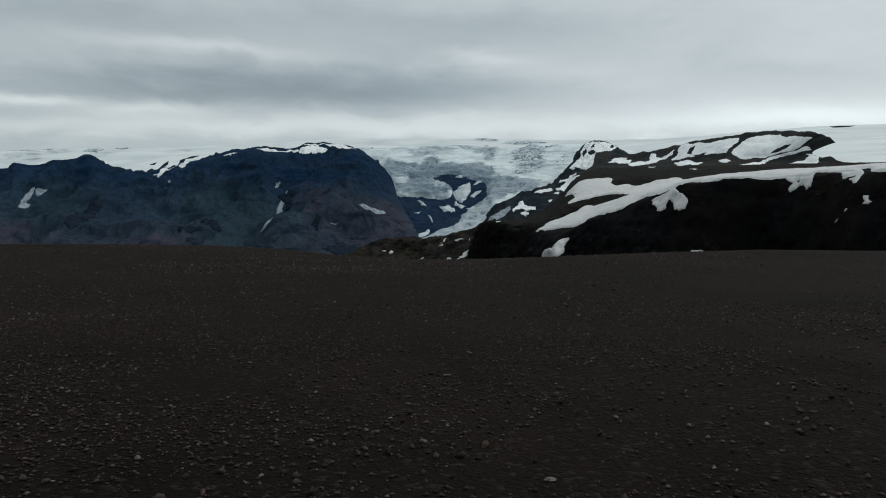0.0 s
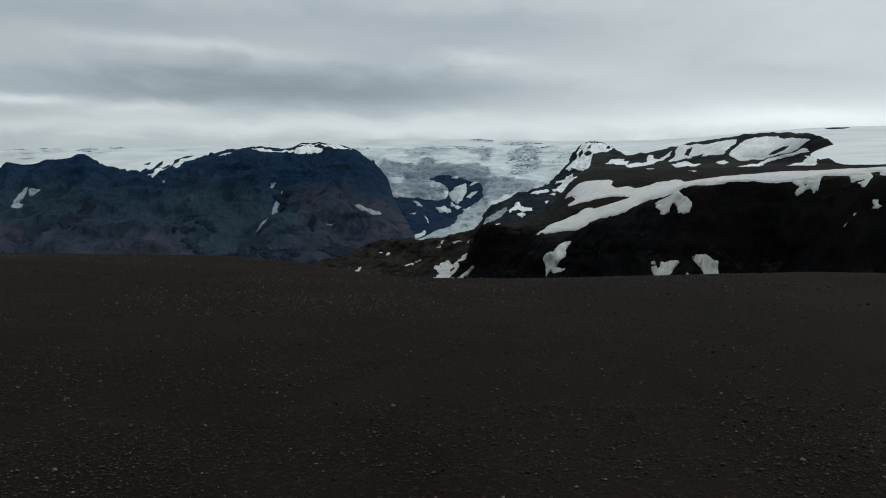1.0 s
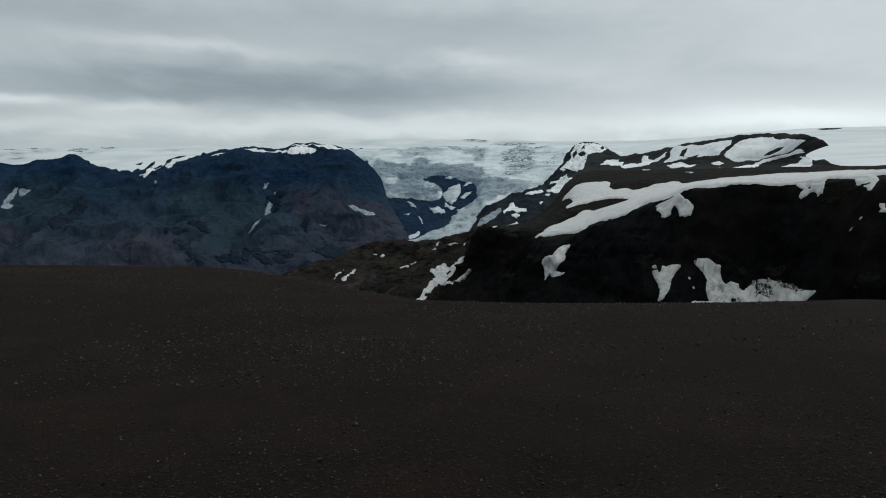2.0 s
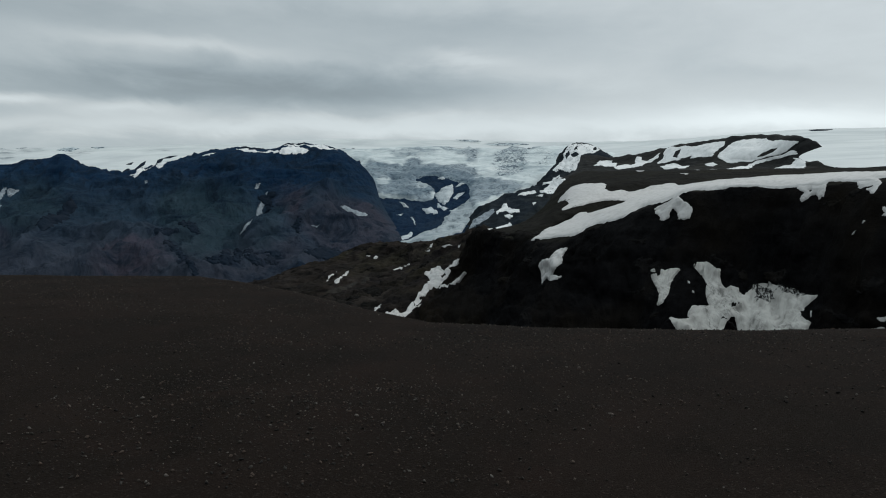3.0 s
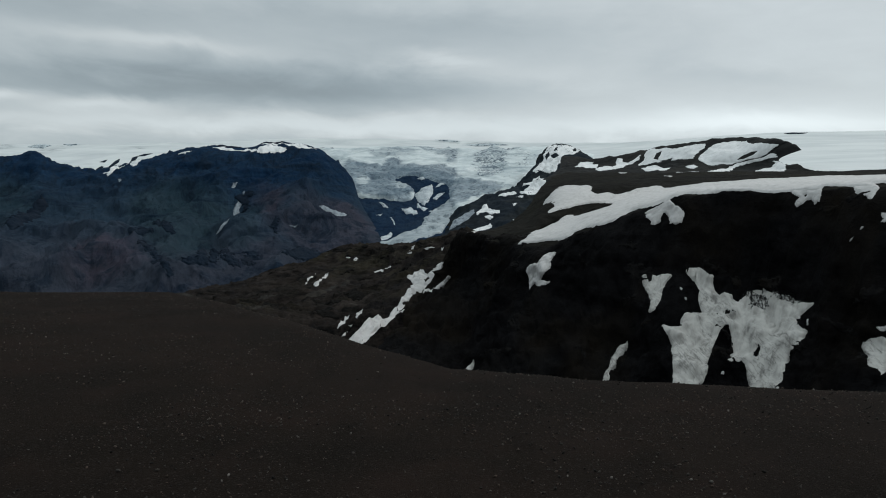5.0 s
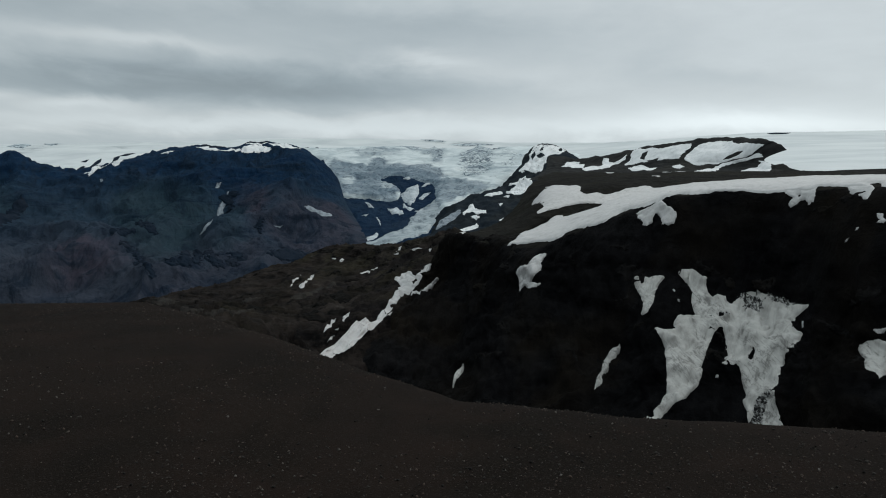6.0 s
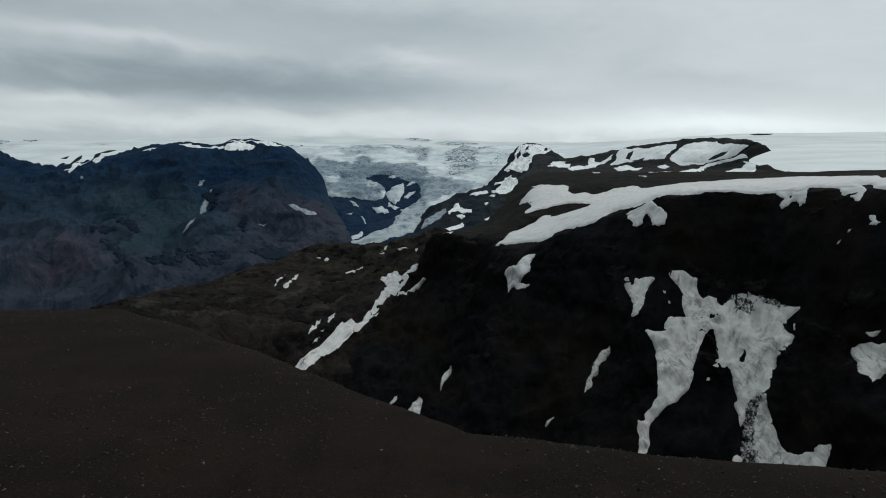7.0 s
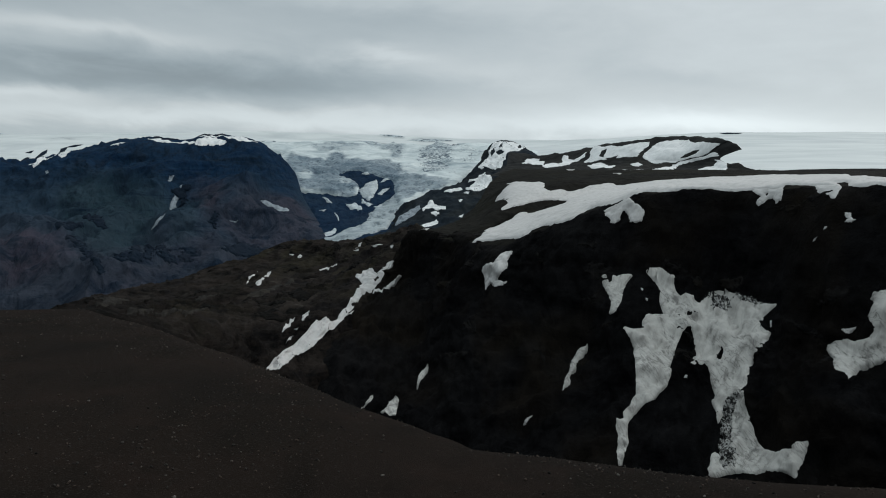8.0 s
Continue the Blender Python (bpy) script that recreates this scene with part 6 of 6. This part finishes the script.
snow(canyon_wall, [(0.9171, 0.2766), (0.9356, 0.4682), (0.9314, 0.4865), (0.9006, 0.2787)], label='narrow snow streak on the dark side ridge', rough=0.7)
snow(side_ridge, [(0.2019, 0.6438), (0.2252, 0.6208), (0.2496, 0.6074), (0.2705, 0.6148), (0.2615, 0.5690), (0.2333, 0.5594), (0.2086, 0.5644), (0.1893, 0.5849), (0.1721, 0.6156)], label='grey snow strip beside the glacier tongue', rough=1.0, dirty=3)
snow(cap_hill, [(0.3091, 0.6107), (0.3228, 0.6370), (0.3255, 0.6547), (0.3431, 0.6800), (0.3353, 0.7008), (0.3001, 0.7063), (0.2448, 0.7043), (0.1878, 0.6955), (0.1610, 0.7008), (0.1052, 0.7056), (0.0655, 0.7112), (0.0724, 0.6718), (0.0783, 0.6494), (0.0843, 0.6347), (0.1086, 0.6143), (0.1443, 0.5958), (0.1635, 0.5776), (0.1956, 0.5285), (0.2202, 0.5531), (0.2611, 0.5273), (0.2881, 0.5294), (0.2945, 0.5822)], holes=[[(0.1693, 0.6002), (0.1608, 0.6256), (0.1458, 0.6470), (0.1262, 0.6631), (0.1254, 0.6358), (0.1469, 0.6078)]], label='large white snowfield on the dark cap hill', rough=1.1)
snow(cap_hill, [(0.5992, 0.6593), (0.6157, 0.6972), (0.5908, 0.7042), (0.5318, 0.6971), (0.4786, 0.6838), (0.4604, 0.6934), (0.4380, 0.7020), (0.3820, 0.6958), (0.3593, 0.6741), (0.3463, 0.6427), (0.3320, 0.6120), (0.3816, 0.6217), (0.4088, 0.6116), (0.4295, 0.6047), (0.4832, 0.6044), (0.5358, 0.5449), (0.5744, 0.5480), (0.5696, 0.5959), (0.5644, 0.6168), (0.5788, 0.6404)], holes=[[(0.5111, 0.6237), (0.5410, 0.6661), (0.5271, 0.6769), (0.5062, 0.6521), (0.4857, 0.6204)], [(0.4760, 0.6146), (0.4440, 0.6245), (0.4256, 0.6318), (0.4197, 0.6093), (0.4462, 0.6019)]], label='white snowfield on the dark cap hill', rough=1.1)
snow(cap_hill, [(0.7404, 0.6083), (0.7481, 0.6408), (0.7241, 0.6474), (0.6744, 0.5677), (0.6392, 0.5846), (0.6398, 0.6471), (0.6339, 0.6682), (0.6027, 0.6320), (0.6135, 0.5861), (0.6706, 0.4696), (0.7029, 0.4171), (0.7384, 0.3920), (0.7825, 0.3407), (0.8328, 0.2952), (0.8482, 0.3003), (0.8287, 0.3688), (0.7648, 0.3898), (0.7172, 0.5297)], label='small snow patch on the dark cap hill', rough=1.1)
snow(cap_hill, [(0.9362, 0.3901), (0.9187, 0.4181), (0.9169, 0.6440), (0.8895, 0.6634), (0.8627, 0.6475), (0.8347, 0.4650), (0.8470, 0.3129), (0.8830, 0.3168)], label='small snow patch on the dark cap hill', rough=1.1)
snow(cap_hill, [(0.6064, 0.3735), (0.5214, 0.5401), (0.4642, 0.5591), (0.4384, 0.4653), (0.4773, 0.3997), (0.5597, 0.3268), (0.5982, 0.3449)], label='small snow patch on the dark cap hill', rough=1.1)
snow(cap_hill, [(0.3789, 0.4765), (0.3418, 0.5056), (0.3363, 0.4815), (0.3798, 0.4321)], label='small snow patch on the dark cap hill', rough=1.1)
snow(cap_hill, [(0.5598, 0.1263), (0.4687, 0.3243), (0.4129, 0.3444), (0.4133, 0.2018), (0.3529, 0.2931), (0.2463, 0.4601), (0.2022, 0.5012), (0.1435, 0.5853), (0.0811, 0.6262), (0.0678, 0.6438), (0.0320, 0.6373), (0.0165, 0.6116), (0.0315, 0.5926), (0.0697, 0.5899), (0.1276, 0.5536), (0.2020, 0.4877), (0.3343, 0.2373), (0.3837, 0.1821), (0.4326, 0.1541), (0.5040, 0.0435), (0.5378, 0.1048)], label='long snow band across the cap hill', rough=1.1)
snow(cap_hill, [(0.3034, 0.0881), (0.2162, 0.3169), (0.1848, 0.3532), (0.1243, 0.3941), (0.0414, 0.4880), (0.0365, 0.5205), (0.0028, 0.5388), (0.0083, 0.4725), (0.0848, 0.3693), (0.1756, 0.2083), (0.2026, 0.2027), (0.2451, 0.1766)], holes=[[(0.0819, 0.4836), (0.0734, 0.4693), (0.1015, 0.4221), (0.1125, 0.4285)]], label='snow patch at the foot of the cap hill', rough=1.1)
snow(canyon_wall, [(0.5581, 0.9231), (0.5689, 0.9030), (0.5778, 0.9001), (0.5820, 0.9043)], label='tiny snow scrap on the dark cap hill', rough=0.6)
snow(canyon_wall, [(0.6316, 0.8275), (0.6420, 0.8094), (0.6582, 0.8024)], label='tiny snow scrap on the dark cap hill', rough=0.6)
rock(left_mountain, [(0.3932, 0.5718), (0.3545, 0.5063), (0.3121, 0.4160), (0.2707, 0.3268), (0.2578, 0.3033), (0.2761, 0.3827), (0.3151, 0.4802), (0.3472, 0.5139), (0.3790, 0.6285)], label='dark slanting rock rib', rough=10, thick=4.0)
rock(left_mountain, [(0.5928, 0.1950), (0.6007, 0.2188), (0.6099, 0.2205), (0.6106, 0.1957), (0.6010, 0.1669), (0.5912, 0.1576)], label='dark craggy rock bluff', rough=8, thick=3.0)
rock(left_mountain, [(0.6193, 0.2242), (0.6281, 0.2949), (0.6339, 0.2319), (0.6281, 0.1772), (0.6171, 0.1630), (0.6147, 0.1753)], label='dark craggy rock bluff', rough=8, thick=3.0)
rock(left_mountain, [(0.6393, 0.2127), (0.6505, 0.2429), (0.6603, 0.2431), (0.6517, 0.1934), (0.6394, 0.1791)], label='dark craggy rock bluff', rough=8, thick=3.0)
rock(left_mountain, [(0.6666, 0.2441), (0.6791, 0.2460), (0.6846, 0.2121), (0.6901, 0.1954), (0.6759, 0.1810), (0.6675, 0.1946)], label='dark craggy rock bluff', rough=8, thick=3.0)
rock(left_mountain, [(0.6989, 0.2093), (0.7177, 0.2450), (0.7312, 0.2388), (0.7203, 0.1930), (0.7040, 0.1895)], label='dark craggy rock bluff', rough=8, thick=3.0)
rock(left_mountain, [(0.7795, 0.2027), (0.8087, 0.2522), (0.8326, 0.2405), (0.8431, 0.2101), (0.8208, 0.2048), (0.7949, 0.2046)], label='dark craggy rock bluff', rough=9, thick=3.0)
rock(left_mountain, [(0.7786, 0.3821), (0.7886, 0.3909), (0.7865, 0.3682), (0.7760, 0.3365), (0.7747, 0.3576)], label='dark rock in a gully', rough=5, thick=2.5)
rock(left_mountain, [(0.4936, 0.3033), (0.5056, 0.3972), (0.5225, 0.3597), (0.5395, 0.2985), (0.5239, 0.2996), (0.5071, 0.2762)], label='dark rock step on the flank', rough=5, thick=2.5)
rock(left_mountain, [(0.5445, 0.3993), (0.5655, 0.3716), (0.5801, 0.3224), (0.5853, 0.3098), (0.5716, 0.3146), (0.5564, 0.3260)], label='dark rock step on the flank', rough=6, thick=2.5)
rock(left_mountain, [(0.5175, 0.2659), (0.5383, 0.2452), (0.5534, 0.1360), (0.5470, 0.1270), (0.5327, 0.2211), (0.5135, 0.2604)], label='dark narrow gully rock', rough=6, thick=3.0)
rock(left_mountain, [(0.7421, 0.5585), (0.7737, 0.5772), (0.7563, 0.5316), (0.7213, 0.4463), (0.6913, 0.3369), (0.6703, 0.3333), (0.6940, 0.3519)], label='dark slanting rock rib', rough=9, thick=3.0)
rock(left_mountain, [(0.7014, 0.8886), (0.7335, 0.7799), (0.7653, 0.7808), (0.7442, 0.7742), (0.7191, 0.7645)], label='dark rock showing through the crest snow', rough=2.5, thick=6.0)
rock(left_mountain, [(0.7980, 0.7675), (0.8213, 0.7803), (0.8538, 0.7804), (0.8195, 0.7798)], label='dark rock showing through the crest snow', rough=2.5, thick=6.0)
snow(left_mountain, [(0.7320, 0.5413), (0.7238, 0.5256), (0.7133, 0.5091), (0.7094, 0.4987), (0.7153, 0.4471), (0.7247, 0.5133), (0.7357, 0.5338)], label='small pale snow patch in a mountain gully', rough=1.2, dirty=3)
snow(left_mountain, [(0.6930, 0.3526), (0.6842, 0.3453), (0.6745, 0.3380), (0.6628, 0.3446), (0.6722, 0.3450), (0.6817, 0.3491)], label='small pale snow patch in a mountain gully', rough=1.2, dirty=3)
snow(left_mountain, [(0.8870, 0.5131), (0.9108, 0.4973), (0.9378, 0.4708), (0.9237, 0.4416), (0.9098, 0.4891), (0.8887, 0.5017)], label='thin snow streak across the mountain flank', rough=1.2, dirty=3)
snow(left_mountain, [(0.8061, 0.3741), (0.8257, 0.3808), (0.8210, 0.3773)], label='tiny snow scrap on the mountain flank', rough=1.2, dirty=3)
snow(left_mountain, [(0.7272, 0.5648), (0.7372, 0.5836), (0.7471, 0.5913), (0.7381, 0.5779)], label='tiny snow scrap on the mountain flank', rough=1.2, dirty=3)
snow(left_mountain, [(0.7499, 0.5673), (0.7576, 0.5735), (0.7492, 0.5606)], label='tiny snow scrap on the mountain flank', rough=1.2, dirty=3)
snow(left_mountain, [(0.7679, 0.7552), (0.7984, 0.7181), (0.8114, 0.7492), (0.8379, 0.7463), (0.8552, 0.7259), (0.8446, 0.7173), (0.8237, 0.7144), (0.8016, 0.7117), (0.7861, 0.7154)], label='white snow lying below the mountain crest', rough=4.5, thick=0.7)
snow(left_mountain, [(0.7074, 0.7701), (0.7306, 0.7569), (0.7460, 0.7382), (0.7724, 0.7424), (0.7974, 0.7146), (0.7666, 0.7338), (0.7408, 0.7284), (0.7202, 0.7419)], label='thin white snow along the mountain crest', rough=2.5, thick=0.6)
snow(left_mountain, [(0.8490, 0.7534), (0.8784, 0.7722), (0.9024, 0.7547), (0.9159, 0.7495), (0.9011, 0.7359), (0.8728, 0.7419)], label='thin white snow along the mountain crest', rough=2, thick=0.6)
snow(left_mountain, [(0.7949, 0.7653), (0.8268, 0.7651), (0.8490, 0.7534), (0.8276, 0.7493), (0.7998, 0.7665)], label='thin white snow along the mountain crest', rough=2, thick=0.6)
snow(left_mountain, [(0.6404, 0.7538), (0.6566, 0.7947), (0.6667, 0.7869), (0.6547, 0.7371)], label='thin white snow along the mountain crest', rough=1.8, thick=0.6)
snow(left_mountain, [(0.5435, 0.7492), (0.5528, 0.8147), (0.5665, 0.7460), (0.5558, 0.7111), (0.5442, 0.6869)], label='small white snow patch hanging from the crest', rough=2, thick=0.6)
snow(left_mountain, [(0.4890, 0.6914), (0.4854, 0.9560), (0.4959, 0.9768), (0.5400, 0.8115), (0.5228, 0.7757), (0.4965, 0.6605), (0.4836, 0.6532)], label='small white snow patch hanging from the crest', rough=2.5, thick=0.6)
snow(left_mountain, [(0.4953, 0.6112), (0.5007, 0.6113), (0.4995, 0.5980), (0.4955, 0.5981)], label='tiny snow scrap on the mountain flank', rough=1.2, dirty=3)
rock(left_mountain, [(0.6960, 0.8842), (0.7239, 0.7834), (0.7564, 0.7796), (0.7454, 0.7613), (0.7204, 0.7597)], label='dark rock showing through the crest snow', rough=2, thick=4.0)
rock(left_mountain, [(0.8016, 0.7712), (0.8268, 0.7651), (0.8519, 0.7690), (0.8305, 0.7915)], label='dark rock showing through the crest snow', rough=2, thick=4.0)
snow(left_mountain, [(0.1850, 0.5400), (0.1898, 0.5891), (0.2026, 0.6139), (0.2205, 0.6403), (0.2260, 0.6405), (0.2152, 0.6201), (0.1978, 0.5662), (0.2085, 0.5716), (0.1997, 0.5469)], label='forked snow patch on the bluff', rough=1.2, dirty=3)
snow(left_mountain, [(0.2242, 0.6336), (0.2314, 0.6396), (0.2481, 0.6426), (0.2308, 0.6194), (0.2242, 0.6186)], label='small snow patch on the bluff', rough=1.2, dirty=3)
crevasses(ice_cap, [(0.1647, 0.7227), (0.1742, 0.7227), (0.1814, 0.7395), (0.1790, 0.7479), (0.1695, 0.7059)], label='faint grey crevasse marks', rough=5, thick=3.0)
crevasses(ice_cap, [(0.1948, 0.6050), (0.2019, 0.6975), (0.2094, 0.6616), (0.2053, 0.5630)], label='faint grey crevasse marks', rough=5, thick=3.0)
crevasses(ice_cap, [(0.2172, 0.7059), (0.2243, 0.6891), (0.2291, 0.7311), (0.2234, 0.6008)], label='faint grey crevasse marks', rough=5, thick=3.0)
crevasses(ice_cap, [(0.1360, 0.7563), (0.1504, 0.7227), (0.1575, 0.7395), (0.1480, 0.7479)], label='faint grey crevasse marks', rough=5, thick=3.0)
crevasses(ice_cap, [(0.4754, 0.7311), (0.4869, 0.7479), (0.4972, 0.6582), (0.4864, 0.6554)], label='faint grey crevasse marks', rough=3, thick=3.0)
crevasses(ice_cap, [(0.4652, 0.4758), (0.4759, 0.4341), (0.4611, 0.1608), (0.4510, 0.2256)], label='faint grey crevasse marks', rough=3, thick=3.0)
crevasses(ice_cap, [(0.5026, 0.5387), (0.5220, 0.6103), (0.5372, 0.5710), (0.5241, 0.5183)], label='faint grey crevasse marks', rough=3, thick=3.0)
rock(ice_cap, [(0.2337, 0.1555), (0.2395, 0.2009), (0.2462, 0.2605), (0.2515, 0.2941), (0.2474, 0.2402), (0.2407, 0.1912), (0.2339, 0.1404)], label='dark rock rib standing out of the snow', rough=2, thick=4.0)
rock(ice_cap, [(0.2216, 0.1205), (0.2264, 0.1549), (0.2328, 0.1915), (0.2339, 0.1814), (0.2282, 0.1457), (0.2219, 0.1056)], label='dark rock rib standing out of the snow', rough=2, thick=4.0)
rock(ice_cap, [(0.2543, 0.2344), (0.2598, 0.2981), (0.2653, 0.3218), (0.2594, 0.2612)], label='dark rock rib standing out of the snow', rough=2, thick=4.0)
rock(ice_cap, [(0.2122, 0.1117), (0.2171, 0.1465), (0.2217, 0.1542), (0.2165, 0.1214)], label='dark rock rib standing out of the snow', rough=2, thick=4.0)
rock(ice_cap, [(0.2631, 0.3132), (0.2702, 0.3469), (0.2768, 0.3529), (0.2692, 0.3182)], label='dark rock rib standing out of the snow', rough=1.2, thick=3.0)
rock(ice_cap, [(0.2359, 0.2624), (0.2394, 0.2756), (0.2429, 0.2880), (0.2390, 0.2521)], label='dark rock rib standing out of the snow', rough=1.2, thick=3.0)
rock(ice_cap, [(0.7494, 0.6639), (0.7494, 0.6806), (0.7637, 0.6639), (0.7685, 0.6387), (0.7613, 0.6375)], label='dark rock island in the ice', rough=1, thick=1.5)
rock(ice_cap, [(0.9180, 0.0567), (0.9308, 0.0827), (0.9403, 0.0756), (0.9569, 0.0516), (0.9675, 0.0264), (0.9481, 0.0084), (0.9379, 0.0084)], sort='tuff', label='dark scree edge at the foot of the ice', rough=2, thick=1.5)


# small ribs, ledges and scree chutes
strew(middle_hill, 46, 5, (0.08, 0.95), (0.25, 0.80), (10, 60), (3, 9), (35, 30), "tuff", 0.9)
strew(canyon_wall, 70, 6, (0.18, 0.93), (0.12, 0.50), (5, 24), (0.8, 2.6), (8, 22), "ledge", 0.6)


# ---------------------------------------------------------------- stones on the plain
def lump(seed, flat=0.6, level=1):
    """An angular stone of 1 m, as vertices and faces."""
    rng = np.random.RandomState(seed)
    bm = bmesh.new()
    bmesh.ops.create_icosphere(bm, subdivisions=level, radius=0.5)
    v = np.array([tuple(q.co) for q in bm.verts])
    f = np.array([[q.index for q in face.verts] for face in bm.faces])
    bm.free()
    for _ in range(9):
        n = rng.normal(size=3)
        n /= np.linalg.norm(n)
        over = np.maximum(v @ n - rng.uniform(0.10, 0.34), 0)
        v = v - over[:, None] * n
    v = v * (1 + 0.10 * rng.normal(size=(len(v), 1))) * np.array([1, rng.uniform(0.5, 0.8), flat])
    return v, f


def scatter(name, count, sizes, place, label, shapes, skew=2.2, mat=STONE):
    """Loose stones as one mesh, half sunk in the ground."""
    rng = np.random.RandomState(count)
    xy = place(rng, count)
    z = ground_height(xy[:, 0], xy[:, 1])
    size = sizes[0] * (sizes[1] / sizes[0]) ** (rng.uniform(size=count) ** skew)
    turn = rng.uniform(0, 6.283, count)
    vs, fs, base = [], [], 0
    for k, (v, f) in enumerate(shapes):
        pick = np.arange(k, count, len(shapes))
        c, s = np.cos(turn[pick])[:, None], np.sin(turn[pick])[:, None]
        px = (v[None, :, 0] * c - v[None, :, 1] * s) * size[pick, None] + xy[pick, 0, None]
        py = (v[None, :, 0] * s + v[None, :, 1] * c) * size[pick, None] + xy[pick, 1, None]
        pz = (v[None, :, 2] + 0.15) * size[pick, None] + z[pick, None]
        vs.append(np.stack([px, py, pz], -1).reshape(-1, 3))
        fs.append((f[None] + base + len(v) * np.arange(len(pick))[:, None, None]).reshape(-1, 3))
        base += len(v) * len(pick)
    v, f = np.concatenate(vs), np.concatenate(fs)
    me = bpy.data.meshes.new(name)
    me.vertices.add(len(v))
    me.vertices.foreach_set("co", v.reshape(-1).astype(np.float32))
    me.loops.add(f.size)
    me.loops.foreach_set("vertex_index", f.reshape(-1).astype(np.int32))
    me.polygons.add(len(f))
    me.polygons.foreach_set("loop_start", np.arange(0, f.size, 3, dtype=np.int32))
    me.materials.append(mat)
    me.update(calc_edges=True)
    return tagged(new(name, me), label, "gravel", kind="stuff")


def strip(y0, y1, wide, clump=1.2, patch=5.0):
    """Places on the plain between two distances, in clusters, over a width that grows ahead."""
    def place(rng, n):
        out = np.zeros((0, 2))
        while len(out) < n:
            y = rng.uniform(y0, y1, 2 * n)
            x = rng.uniform(-1, 1, 2 * n) * (6 + wide * y) - 0.22 * y
            p = np.stack([x / patch, y / patch, 0 * x + patch], -1)
            keep = (rng.uniform(-1.05, 1.0, 2 * n) < clump * fbm(p, 4)) & (y < np.interp(x, RIM[:, 0], RIM[:, 1]) + 1)
            out = np.concatenate([out, np.stack([x, y], -1)[keep]])
        return out[:n]
    return place


def pebble(seed):
    """A small angular pebble of ten faces."""
    rng = np.random.RandomState(seed)
    a = np.linspace(0, 2 * math.pi, 6)[:-1] + rng.uniform(-0.3, 0.3, 5)
    ring = np.stack([0.5 * np.cos(a), 0.36 * np.sin(a), rng.uniform(-0.06, 0.12, 5)], -1) * rng.uniform(0.8, 1.15, (5, 1))
    v = np.vstack([ring, [rng.uniform(-0.15, 0.15), rng.uniform(-0.1, 0.1), 0.3], [0, 0, -0.25]]) * np.array([1, 1, 0.85])
    f = [(k, (k + 1) % 5, 5) for k in range(5)] + [((k + 1) % 5, k, 6) for k in range(5)]
    return v, np.array(f)


small = [pebble(k) for k in range(10)]
coarse = [lump(20 + k, 0.55) for k in range(6)]
scatter("fine_gravel", 38000, (0.02, 0.095), strip(3.5, 24, 0.72, 2.4, 3.5), "fine dark gravel strewn over the plain", small, 1.9)
scatter("gravel", 42000, (0.03, 0.125), strip(19, 75, 0.70, 1.7, 7.0), "coarse dark gravel strewn over the plain", small, 2.0)
scatter("cinders", 30000, (0.02, 0.08), strip(3.5, 22, 0.75, 2.6, 4.0), "rusty brown cinders in dense patches on the plain", small, 2.0, RED_STONE)
scatter("cobbles", 12000, (0.05, 0.17), strip(4.5, 70, 0.66, 2.2), "dark lava cobbles strewn over the plain", coarse)
scatter("far_gravel", 22000, (0.07, 0.29), strip(42, 165, 0.55, 1.5, 9.0), "scattered weathered cobbles near the canyon rim", coarse, 2.0, PALE_STONE)

# single larger stones
rng = np.random.RandomState(5)
kinds = []
for k in range(6):
    v, f = lump(40 + k, 0.6, 2)
    me = bpy.data.meshes.new("stone")
    me.from_pydata((v + 0.03 * fbm(v * 6 + k, 2)[:, None]).tolist(), [], f.tolist())
    me.materials.append(STONE)
    kinds.append(me)
for k, (x, y) in enumerate(strip(4.5, 80, 0.6)(rng, 200)):
    ob = new("stone", kinds[k % 6])
    size = 0.08 + 0.12 * rng.uniform() ** 2 + 0.0013 * y
    ob.matrix_world = pose(x, y, float(ground_height(np.array([x]), np.array([y]))[0]) + 0.10 * size, 0, 0, rng.uniform(0, 360)) @ Matrix.Diagonal((size, size, size, 1))
    tagged(ob, "loose angular grey lava stone on black gravel", "stone", "loose stones on the plain")
